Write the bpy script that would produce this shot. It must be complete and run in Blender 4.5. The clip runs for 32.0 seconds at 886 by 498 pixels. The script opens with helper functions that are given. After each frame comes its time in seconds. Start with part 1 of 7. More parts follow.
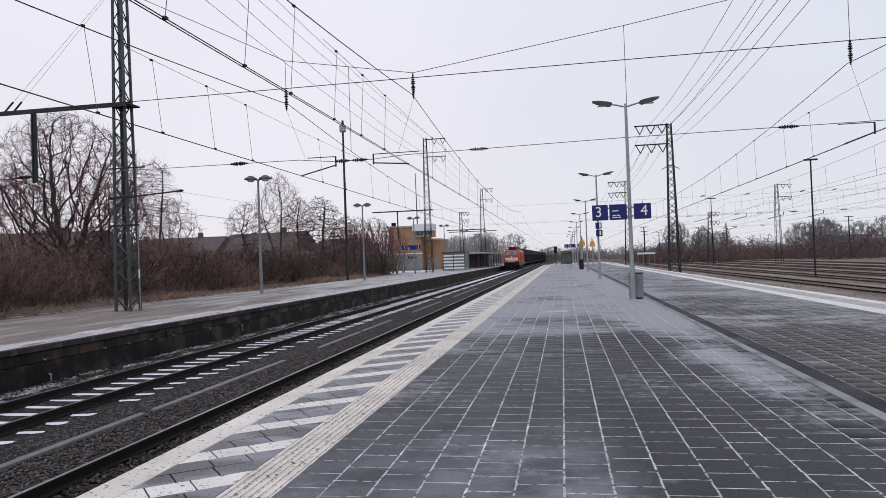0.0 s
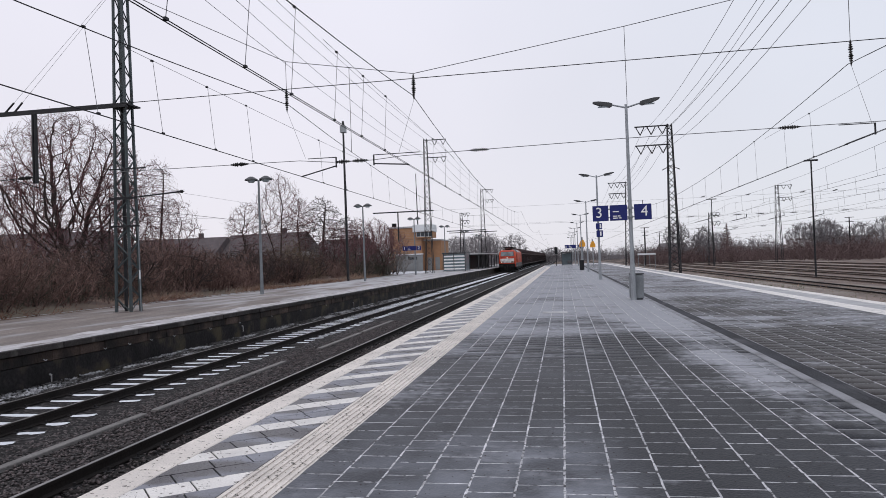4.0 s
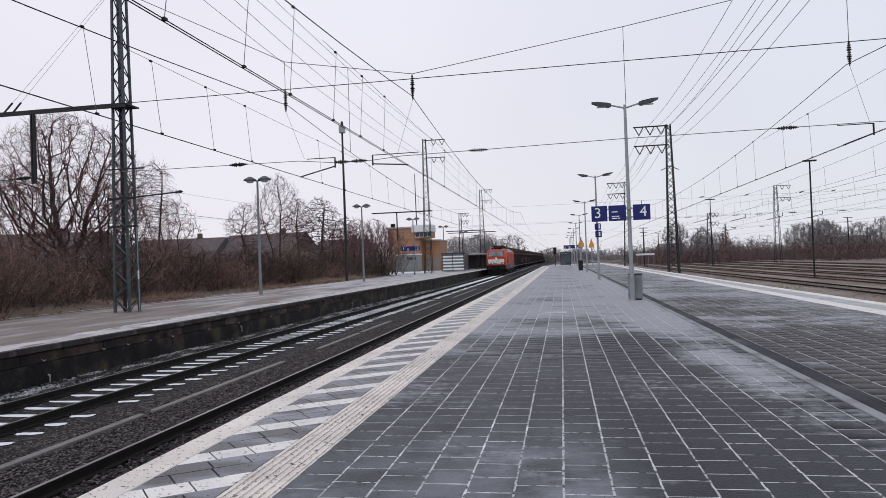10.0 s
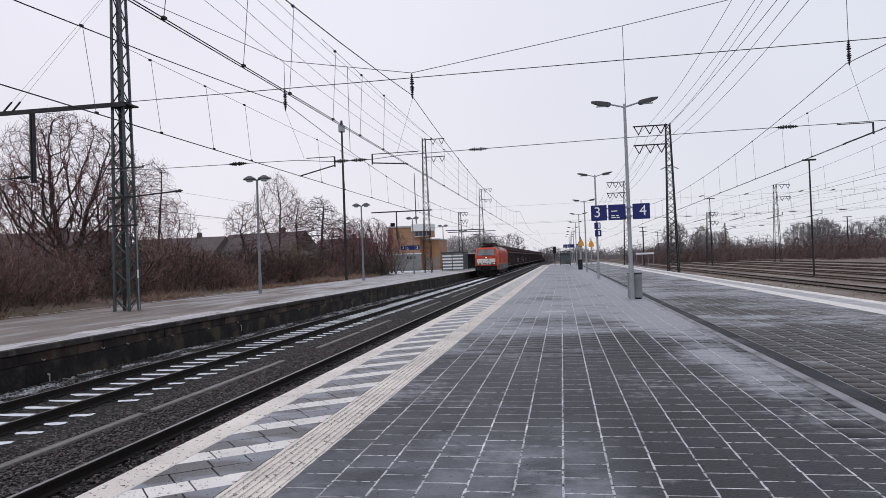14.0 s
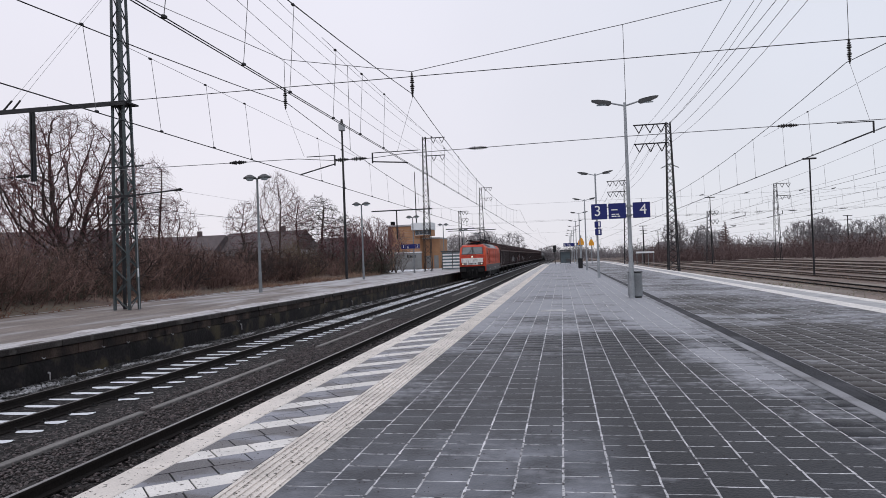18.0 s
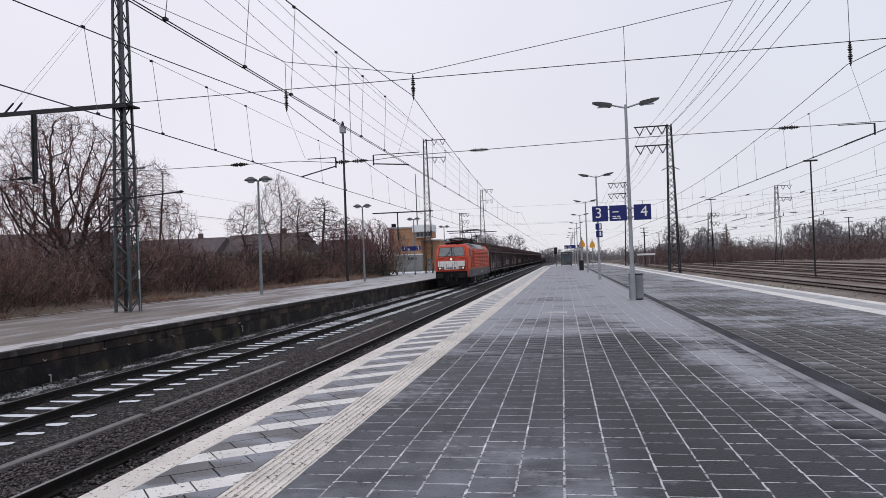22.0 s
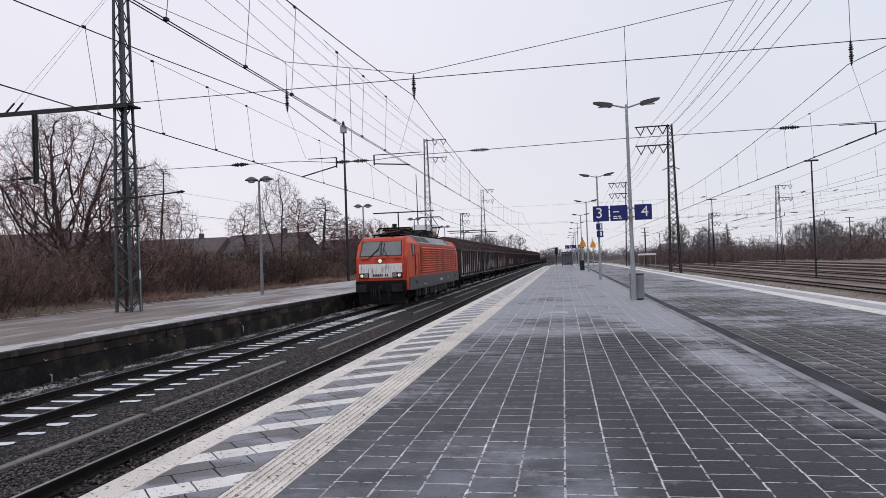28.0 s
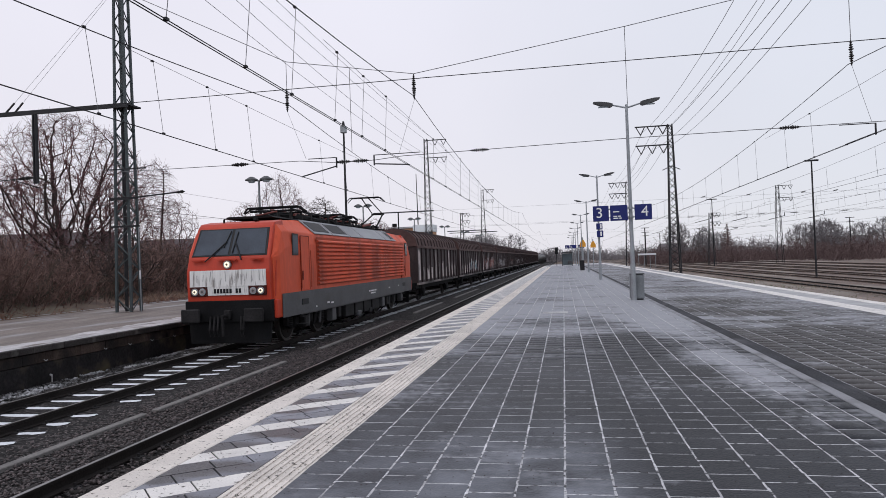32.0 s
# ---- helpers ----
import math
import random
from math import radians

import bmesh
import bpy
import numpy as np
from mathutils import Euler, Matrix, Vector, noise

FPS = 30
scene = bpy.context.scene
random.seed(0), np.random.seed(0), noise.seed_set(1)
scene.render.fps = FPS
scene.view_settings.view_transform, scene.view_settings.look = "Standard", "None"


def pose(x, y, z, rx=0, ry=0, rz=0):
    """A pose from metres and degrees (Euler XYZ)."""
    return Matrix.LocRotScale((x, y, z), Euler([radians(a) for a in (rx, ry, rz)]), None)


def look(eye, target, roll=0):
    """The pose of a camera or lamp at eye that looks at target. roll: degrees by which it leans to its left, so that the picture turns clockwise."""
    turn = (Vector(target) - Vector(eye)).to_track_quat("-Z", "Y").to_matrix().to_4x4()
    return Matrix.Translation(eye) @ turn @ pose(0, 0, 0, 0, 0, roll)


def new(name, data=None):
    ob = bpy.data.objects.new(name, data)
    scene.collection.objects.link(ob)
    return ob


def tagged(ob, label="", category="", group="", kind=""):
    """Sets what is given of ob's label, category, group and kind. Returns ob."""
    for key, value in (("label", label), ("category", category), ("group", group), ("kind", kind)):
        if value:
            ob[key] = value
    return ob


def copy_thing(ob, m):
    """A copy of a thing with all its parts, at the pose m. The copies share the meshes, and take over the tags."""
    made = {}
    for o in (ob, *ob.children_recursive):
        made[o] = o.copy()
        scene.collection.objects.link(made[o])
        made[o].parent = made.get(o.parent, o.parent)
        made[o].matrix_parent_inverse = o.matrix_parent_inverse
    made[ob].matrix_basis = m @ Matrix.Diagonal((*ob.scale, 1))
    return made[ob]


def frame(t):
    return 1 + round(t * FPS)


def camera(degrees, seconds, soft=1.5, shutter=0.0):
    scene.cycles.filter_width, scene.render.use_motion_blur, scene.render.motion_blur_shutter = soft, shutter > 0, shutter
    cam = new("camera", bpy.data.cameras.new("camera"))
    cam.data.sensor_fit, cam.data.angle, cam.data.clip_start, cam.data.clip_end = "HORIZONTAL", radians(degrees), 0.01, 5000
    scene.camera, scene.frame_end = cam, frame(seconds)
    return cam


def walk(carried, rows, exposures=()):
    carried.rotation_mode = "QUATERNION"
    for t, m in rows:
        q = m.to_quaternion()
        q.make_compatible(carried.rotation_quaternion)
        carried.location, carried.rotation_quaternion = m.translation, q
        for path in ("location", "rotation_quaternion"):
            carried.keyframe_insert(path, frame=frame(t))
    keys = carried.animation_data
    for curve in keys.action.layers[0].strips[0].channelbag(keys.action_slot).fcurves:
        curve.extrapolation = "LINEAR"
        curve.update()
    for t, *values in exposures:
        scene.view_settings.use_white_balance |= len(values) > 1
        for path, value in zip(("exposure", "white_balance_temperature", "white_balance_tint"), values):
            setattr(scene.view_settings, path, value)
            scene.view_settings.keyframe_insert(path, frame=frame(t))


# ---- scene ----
# A railway station on an overcast winter day: x to the right across the tracks, y along
# the platforms away from the camera, z = 0 on the platform surface, metres.
EYE = (0.0, 0.0, 1.64)
YAW, PITCH, ROLL = 9.831, 0.921, 2.063
FOCAL = 1220.0
cam = camera(2 * math.degrees(math.atan(784 / FOCAL)), 32.0, soft=0.6)


def aim(dx, dy):
    """Camera pose with a small hand tremble of dx, dy (right, down), in units of 1/1220."""
    k = math.degrees(1 / FOCAL)
    return pose(*EYE, 90 + PITCH + dy * k, 0, YAW + dx * k) @ pose(0, 0, 0, 0, 0, -ROLL)


TREMBLE = [(0, 0.0, -0.2), (0.5, 0.8, -0.2), (1, 0.7, 2.9), (1.5, 0.0, -0.2), (2, 0.0, 0.0), (2.5, 0.8, 2.5), (3, 0.0, -0.8), (3.5, 0.2, 0.0), (5.5, 2.0, 2.7), (6, 1.5, 0.0), (6.5, 1.5, 0.7), (7, 2.0, 2.9), (7.5, 0.8, -0.2), (8, 1.5, 0.7), (8.5, 1.7, 2.2), (9, 0.0, -1.4), (9.5, -0.2, 0.0), (10, -1.3, 1.5), (10.5, -1.5, -1.5), (11, 0.0, 0.2), (11.5, 0.0, 1.5), (12, -0.2, -1.0), (12.5, 0.0, 0.0), (13, 0.0, 1.5), (13.5, -1.5, -1.5), (14, -1.9, 0.0), (14.5, -1.5, 0.3), (16.5, -3.1, -3.9), (17, -1.5, -1.0), (17.5, 0.3, 1.7), (18, -1.5, -2.2), (18.5, -1.5, -0.5), (19, -1.4, 1.2), (19.5, -2.6, -1.7), (20, -1.5, 0.2), (20.5, 0.0, 1.5), (21, 0.0, -1.5), (21.5, 1.3, 1.4), (22, 0.0, 1.5), (22.5, -0.2, -1.5), (23, 1.2, 1.2), (23.5, -0.2, 1.4), (24, -0.2, -1.7), (24.5, 1.5, 0.7), (25, -0.2, 1.5), (25.5, 0.0, -1.5), (27.5, 1.5, 1.0), (28, 1.2, 1.5), (28.5, 0.0, -1.5), (29, -0.2, 0.8), (29.5, 0.0, 1.2), (30, 0.0, -1.5), (30.5, 0.3, 1.0), (31, 0.2, 0.3), (31.5, 0.7, -0.9), (32, 1.3, 1.4)]
walk(cam, [(t, aim(dx, dy)) for t, dx, dy in TREMBLE])

# ---------------------------------------------------------------- world and light
world = bpy.data.worlds.new("overcast_sky")
scene.world = world
world.use_nodes = True
wn, wl = world.node_tree.nodes, world.node_tree.links
wn.clear()
w_out = wn.new("ShaderNodeOutputWorld")
w_bg = wn.new("ShaderNodeBackground")
w_sky = wn.new("ShaderNodeTexSky")
w_sky.sky_type, w_sky.sun_disc = "NISHITA", False
w_sky.sun_elevation, w_sky.sun_rotation = radians(38), radians(200)
w_scale = wn.new("ShaderNodeVectorMath")
w_scale.operation = "SCALE"
w_scale.inputs["Scale"].default_value = 0.1
w_co = wn.new("ShaderNodeTexCoord")
w_sep = wn.new("ShaderNodeSeparateXYZ")
w_ramp = wn.new("ShaderNodeValToRGB")
w_ramp.color_ramp.elements[0].color = (0.855, 0.832, 0.905, 1)
w_ramp.color_ramp.elements[1].position = 0.55
w_ramp.color_ramp.elements[1].color = (0.875, 0.885, 1.0, 1)
w_cl = wn.new("ShaderNodeTexNoise")
w_cl.inputs["Scale"].default_value = 2.2
w_cl.inputs["Detail"].default_value = 3
w_clm = wn.new("ShaderNodeMapRange")
w_clm.inputs["From Min"].default_value, w_clm.inputs["From Max"].default_value = 0.3, 0.7
w_clm.inputs["To Min"].default_value, w_clm.inputs["To Max"].default_value = 0.965, 1.03
w_mul = wn.new("ShaderNodeVectorMath")
w_mul.operation = "SCALE"
w_mix = wn.new("ShaderNodeMixRGB")
w_mix.inputs[0].default_value = 0.93
wl.new(w_sky.outputs[0], w_scale.inputs[0])
wl.new(w_co.outputs["Generated"], w_sep.inputs[0])
wl.new(w_co.outputs["Generated"], w_cl.inputs["Vector"])
wl.new(w_sep.outputs["Z"], w_ramp.inputs[0])
wl.new(w_cl.outputs[0], w_clm.inputs[0])
wl.new(w_ramp.outputs[0], w_mul.inputs[0])
wl.new(w_clm.outputs[0], w_mul.inputs["Scale"])
wl.new(w_scale.outputs[0], w_mix.inputs[1])
w_side = wn.new("ShaderNodeMapRange")
w_side.interpolation_type = "SMOOTHSTEP"
w_side.inputs["From Min"].default_value, w_side.inputs["From Max"].default_value = -0.4, 0.45
w_tint = wn.new("ShaderNodeMixRGB")
w_tint.inputs[1].default_value, w_tint.inputs[2].default_value = (1.02, 1.005, 1.0, 1), (0.89, 0.925, 0.925, 1)
w_both = wn.new("ShaderNodeMixRGB")
w_both.blend_type = "MULTIPLY"
w_both.inputs[0].default_value = 1.0
wl.new(w_sep.outputs["X"], w_side.inputs[0])
wl.new(w_side.outputs[0], w_tint.inputs[0])
wl.new(w_mul.outputs[0], w_both.inputs[1])
wl.new(w_tint.outputs[0], w_both.inputs[2])
wl.new(w_both.outputs[0], w_mix.inputs[2])
wl.new(w_mix.outputs[0], w_bg.inputs[0])
w_bg.inputs[1].default_value = 1.0
wl.new(w_bg.outputs[0], w_out.inputs[0])

sun = new("sun", bpy.data.lights.new("sun", "SUN"))
sun.data.energy, sun.data.angle, sun.data.color = 0.6, radians(25), (1.0, 0.98, 0.95)
sun.matrix_basis = look((0, 0, 60), (12, 40, 0))

# ---------------------------------------------------------------- materials


def mat(name, col, rough=0.7, metal=0.0, var=0.25, scale=3.0, fine=40.0, bump=0.15, col2=None, c2lo=0.5, c2hi=0.65,
        c2scale=1.0, rnd=0.0, island=False, place=False, rough2=None, stretch=(1, 1, 1), emit=0.0, spec=0.5):
    """A surface of colour col with grain at two scales, stains of colour col2, and bump.
    rnd: change from piece to piece. place: grain laid out over the ground, not over each object."""
    m = bpy.data.materials.new(name)
    m.use_nodes = True
    n, l = m.node_tree.nodes, m.node_tree.links
    b = n["Principled BSDF"]
    b.inputs["Metallic"].default_value = metal
    b.inputs["Roughness"].default_value = rough
    b.inputs["Specular IOR Level"].default_value = spec
    if place:
        co = n.new("ShaderNodeNewGeometry").outputs["Position"]
    else:
        co = n.new("ShaderNodeTexCoord").outputs["Object"]
    mp = n.new("ShaderNodeMapping")
    mp.inputs["Scale"].default_value = stretch
    l.new(co, mp.inputs["Vector"])
    vec = mp.outputs[0]

    def noise_at(s, detail):
        t = n.new("ShaderNodeTexNoise")
        t.inputs["Scale"].default_value = s
        t.inputs["Detail"].default_value = detail
        l.new(vec, t.inputs["Vector"])
        return t.outputs[0]

    def ranged(v, a, c, lo, hi):
        r = n.new("ShaderNodeMapRange")
        r.inputs["From Min"].default_value, r.inputs["From Max"].default_value = a, c
        r.inputs["To Min"].default_value, r.inputs["To Max"].default_value = lo, hi
        l.new(v, r.inputs[0])
        return r.outputs[0]

    def times(a, c):
        r = n.new("ShaderNodeMath")
        r.operation = "MULTIPLY"
        l.new(a, r.inputs[0])
        l.new(c, r.inputs[1])
        return r.outputs[0]

    big, small = noise_at(scale, 4), noise_at(fine, 3)
    k = times(ranged(big, 0.3, 0.7, 1 - var, 1 + var), ranged(small, 0.3, 0.7, 1 - var * 0.7, 1 + var * 0.7))
    if rnd:
        if island:
            r = n.new("ShaderNodeNewGeometry").outputs["Random Per Island"]
        else:
            r = n.new("ShaderNodeObjectInfo").outputs["Random"]
        k = times(k, ranged(r, 0, 1, 1 - rnd, 1 + rnd))
    rgb = n.new("ShaderNodeRGB")
    rgb.outputs[0].default_value = (*col, 1)
    out = rgb.outputs[0]
    sc = n.new("ShaderNodeVectorMath")
    sc.operation = "SCALE"
    l.new(out, sc.inputs[0])
    l.new(k, sc.inputs["Scale"])
    out = sc.outputs[0]
    if col2:
        st = noise_at(c2scale, 6)
        f = ranged(st, c2lo, c2hi, 0, 1)
        mx = n.new("ShaderNodeMixRGB")
        l.new(f, mx.inputs[0])
        l.new(out, mx.inputs[1])
        mx.inputs[2].default_value = (*col2, 1)
        out = mx.outputs[0]
        if rough2 is not None:
            l.new(ranged(f, 0, 1, rough, rough2), b.inputs["Roughness"])
    l.new(out, b.inputs["Base Color"])
    if bump:
        bp = n.new("ShaderNodeBump")
        bp.inputs["Strength"].default_value = bump
        bp.inputs["Distance"].default_value = 0.02
        l.new(small, bp.inputs["Height"])
        l.new(bp.outputs[0], b.inputs["Normal"])
    if emit:
        b.inputs["Emission Color"].default_value = (*col, 1)
        b.inputs["Emission Strength"].default_value = emit
    return m




def paver_material(name, island, stone=(0.0162, 0.0170, 0.0212)):
    """Dark wet stone with pale frost lying in drifts and beside the slab band; paler further along."""
    m = mat(name, stone, 0.50, var=0.42, scale=0.9, fine=55, bump=0.35, col2=(0.285, 0.292, 0.318), c2lo=0.555, c2hi=0.82,
            c2scale=0.42, rnd=0.14, island=island, place=True, rough2=0.62, stretch=(0.8, 0.75, 1), spec=0.15)
    n, l = m.node_tree.nodes, m.node_tree.links
    mix = next(x for x in n if x.bl_idname == "ShaderNodeMixRGB")
    rng_node = mix.inputs[0].links[0].from_node
    src = rng_node.inputs[0].links[0].from_socket
    geo = n.new("ShaderNodeNewGeometry")
    sep = n.new("ShaderNodeSeparateXYZ")
    l.new(geo.outputs["Position"], sep.inputs[0])
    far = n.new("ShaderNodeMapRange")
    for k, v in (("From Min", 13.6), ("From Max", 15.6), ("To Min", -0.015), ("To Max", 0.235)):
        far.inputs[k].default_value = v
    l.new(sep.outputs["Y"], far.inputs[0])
    off = n.new("ShaderNodeMath")
    off.operation = "SUBTRACT"
    off.inputs[1].default_value = 2.35
    l.new(sep.outputs["X"], off.inputs[0])
    ab = n.new("ShaderNodeMath")
    ab.operation = "ABSOLUTE"
    l.new(off.outputs[0], ab.inputs[0])
    near_band = n.new("ShaderNodeMapRange")
    for k, v in (("From Min", 0.1), ("From Max", 0.95), ("To Min", 0.21), ("To Max", 0.0)):
        near_band.inputs[k].default_value = v
    l.new(ab.outputs[0], near_band.inputs[0])
    a1 = n.new("ShaderNodeMath")
    a2 = n.new("ShaderNodeMath")
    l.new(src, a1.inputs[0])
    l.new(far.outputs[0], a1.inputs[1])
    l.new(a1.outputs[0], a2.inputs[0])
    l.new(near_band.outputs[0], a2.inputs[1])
    # a film of frost by the guide strip at the near end, with the left field's bluish reflection put into its colour;
    # the field beyond the band is barer
    def ramp_of(sock, x0, x1, v0, v1):
        r = n.new("ShaderNodeMapRange")
        for k, v in (("From Min", x0), ("From Max", x1), ("To Min", v0), ("To Max", v1)):
            r.inputs[k].default_value = v
        l.new(sep.outputs[sock], r.inputs[0])
        return r.outputs[0]
    def times(a, b):
        r = n.new("ShaderNodeMath")
        r.operation = "MULTIPLY"
        l.new(a, r.inputs[0])
        l.new(b, r.inputs[1])
        return r.outputs[0]
    soft, smap = n.new("ShaderNodeTexNoise"), n.new("ShaderNodeMapRange")
    soft.inputs["Scale"].default_value, soft.inputs["Detail"].default_value = 1.6, 4
    l.new(geo.outputs["Position"], soft.inputs["Vector"])
    for k, v in (("From Min", 0.34), ("From Max", 0.66), ("To Min", 0.35), ("To Max", 1.25)):
        smap.inputs[k].default_value = v
    l.new(soft.outputs[0], smap.inputs[0])
    film = times(times(ramp_of("Y", 4.7, 7.4, 0.66, 0.03), times(ramp_of("X", 0.0, 0.65, 1.0, 0.10), ramp_of("X", -1.3, -0.5, 0.55, 1.0))), smap.outputs[0])
    # thin pale layer towards the left: the bluish sky reflection there, as colour
    thin = n.new("ShaderNodeMath")
    l.new(film, thin.inputs[0])
    l.new(times(ramp_of("X", -1.4, 0.7, 0.115, 0.0), smap.outputs[0]), thin.inputs[1])
    film = thin.outputs[0]
    haze = n.new("ShaderNodeMixRGB")
    haze.inputs[2].default_value = (0.215, 0.228, 0.262, 1)
    l.new(film, haze.inputs[0])
    l.new(mix.outputs[0], haze.inputs[1])
    l.new(haze.outputs[0], n["Principled BSDF"].inputs["Base Color"])
    banded = times(near_band.outputs[0], ramp_of("Y", 5.6, 8.6, 0.25, 1.0))
    l.new(banded, a2.inputs[1])
    # frost swept into streaks across the rows
    comb, cmap = n.new("ShaderNodeTexNoise"), n.new("ShaderNodeMapping")
    cmap.inputs["Scale"].default_value = (0.7, 5.5, 1)
    comb.inputs["Scale"].default_value, comb.inputs["Detail"].default_value = 1.0, 3
    l.new(geo.outputs["Position"], cmap.inputs["Vector"])
    l.new(cmap.outputs[0], comb.inputs["Vector"])
    cr = n.new("ShaderNodeMapRange")
    for k, v in (("From Min", 0.3), ("From Max", 0.7), ("To Min", -0.085), ("To Max", 0.085)):
        cr.inputs[k].default_value = v
    l.new(comb.outputs[0], cr.inputs[0])
    pools = []
    for px, py, rx, ry, amount in ((4.4, 17.7, 1.0, 0.6, 0.20), (4.2, 15.8, 0.7, 0.6, 0.22), (3.75, 12.4, 0.5, 0.6, 0.18), (3.45, 10.7, 0.35, 0.5, 0.24), (5.6, 16.1, 0.9, 0.5, 0.16),
                                   (2.2, 11.5, 0.8, 1.4, 0.23), (2.45, 9.3, 0.6, 1.6, 0.20)):
        mp, ln, mr = n.new("ShaderNodeMapping"), n.new("ShaderNodeVectorMath"), n.new("ShaderNodeMapRange")
        mp.inputs["Location"].default_value = (-px / rx, -py / ry, 0)
        mp.inputs["Scale"].default_value = (1 / rx, 1 / ry, 0)
        ln.operation = "LENGTH"
        l.new(geo.outputs["Position"], mp.inputs["Vector"])
        l.new(mp.outputs[0], ln.inputs[0])
        for k, v in (("From Min", 0.2), ("From Max", 1.1), ("To Min", amount), ("To Max", 0.0)):
            mr.inputs[k].default_value = v
        l.new(ln.outputs["Value"], mr.inputs[0])
        pools.append(mr.outputs[0])
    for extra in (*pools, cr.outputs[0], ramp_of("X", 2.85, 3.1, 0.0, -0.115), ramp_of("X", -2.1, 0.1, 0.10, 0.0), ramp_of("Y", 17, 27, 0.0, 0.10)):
        acc = n.new("ShaderNodeMath")
        l.new(a2.outputs[0], acc.inputs[0])
        l.new(extra, acc.inputs[1])
        a2 = acc
    each = n.new("ShaderNodeNewGeometry").outputs["Random Per Island"] if island else n.new("ShaderNodeObjectInfo").outputs["Random"]
    per = n.new("ShaderNodeMapRange")
    for k, v in (("To Min", -0.07 if island else -0.025), ("To Max", 0.07 if island else 0.025)):
        per.inputs[k].default_value = v
    l.new(each, per.inputs[0])
    grit = n.new("ShaderNodeTexNoise")
    grit.inputs["Scale"].default_value, grit.inputs["Detail"].default_value = 9.0, 5
    l.new(geo.outputs["Position"], grit.inputs["Vector"])
    gr = n.new("ShaderNodeMapRange")
    for k, v in (("From Min", 0.3), ("From Max", 0.7), ("To Min", -0.085), ("To Max", 0.085)):
        gr.inputs[k].default_value = v
    l.new(grit.outputs[0], gr.inputs[0])
    a3, a4 = n.new("ShaderNodeMath"), n.new("ShaderNodeMath")
    l.new(a2.outputs[0], a3.inputs[0])
    l.new(per.outputs[0], a3.inputs[1])
    l.new(a3.outputs[0], a4.inputs[0])
    l.new(gr.outputs[0], a4.inputs[1])
    l.new(a4.outputs[0], rng_node.inputs[0])
    return m


M_PAVER = paver_material("wet_grey_paver", False)
M_PAVER_FAR = paver_material("grey_paver", True)
M_PAVER_BROWN = paver_material("brownish_paver", True, (0.027, 0.0232, 0.0230))
M_JOINT = mat("frosty_joint_sand", (0.46, 0.46, 0.48), 0.9, var=0.45, scale=2.0, fine=30, place=True,
              col2=(0.06, 0.06, 0.065), c2lo=0.52, c2hi=0.62, c2scale=14.0)
M_CONCRETE = mat("pale_concrete", (0.36, 0.36, 0.37), 0.7, var=0.15, scale=1.2, fine=50, bump=0.3,
                 col2=(0.16, 0.155, 0.15), c2lo=0.60, c2hi=0.72, c2scale=3.0, place=True)
M_BANDSLAB = mat("frosty_band_slab", (0.225, 0.228, 0.245), 0.7, var=0.18, scale=1.0, fine=50, bump=0.3,
                 col2=(0.115, 0.115, 0.122), c2lo=0.48, c2hi=0.66, c2scale=1.6, place=True, rnd=0.08)
M_WHITE_SLAB = mat("cream_white_slab", (0.625, 0.575, 0.53), 0.6, var=0.14, scale=1.5, fine=60, bump=0.3,
                   col2=(0.10, 0.09, 0.08), c2lo=0.615, c2hi=0.66, c2scale=17.0, place=True, rnd=0.05)
M_WHITE_STRIPE = mat("white_stripe_slab", (0.65, 0.625, 0.60), 0.6, var=0.14, scale=2.0, fine=60, bump=0.3,
                     col2=(0.12, 0.11, 0.10), c2lo=0.62, c2hi=0.67, c2scale=16.0, place=True, rnd=0.05)
M_GREY_SLAB = mat("blue_grey_slab", (0.175, 0.182, 0.212), 0.42, var=0.22, scale=1.6, fine=60, bump=0.2,
                  col2=(0.046, 0.044, 0.050), c2lo=0.45, c2hi=0.54, c2scale=1.5, place=True, rough2=0.30, rnd=0.16, stretch=(0.7, 1.7, 1))
M_PLATFORM_OLD = mat("old_asphalt_with_frost", (0.166, 0.138, 0.124), 0.78, var=0.34, scale=0.9, fine=18, bump=0.7,
                     col2=(0.40, 0.395, 0.41), c2lo=0.52, c2hi=0.80, c2scale=0.6, place=True, stretch=(1.4, 0.35, 1))


def drift(m, sock, x0, x1, v0, v1):
    """More (or less) of a surface's second colour along x or y, for frost that lies thicker further on."""
    n, l = m.node_tree.nodes, m.node_tree.links
    mix = next(x for x in n if x.bl_idname == "ShaderNodeMixRGB")
    node = mix.inputs[0].links[0].from_node
    src = node.inputs[0].links[0].from_socket
    geo, sep = n.new("ShaderNodeNewGeometry"), n.new("ShaderNodeSeparateXYZ")
    l.new(geo.outputs["Position"], sep.inputs[0])
    r, acc = n.new("ShaderNodeMapRange"), n.new("ShaderNodeMath")
    for k, v in (("From Min", x0), ("From Max", x1), ("To Min", v0), ("To Max", v1)):
        r.inputs[k].default_value = v
    l.new(sep.outputs[sock], r.inputs[0])
    l.new(src, acc.inputs[0])
    l.new(r.outputs[0], acc.inputs[1])
    l.new(acc.outputs[0], node.inputs[0])


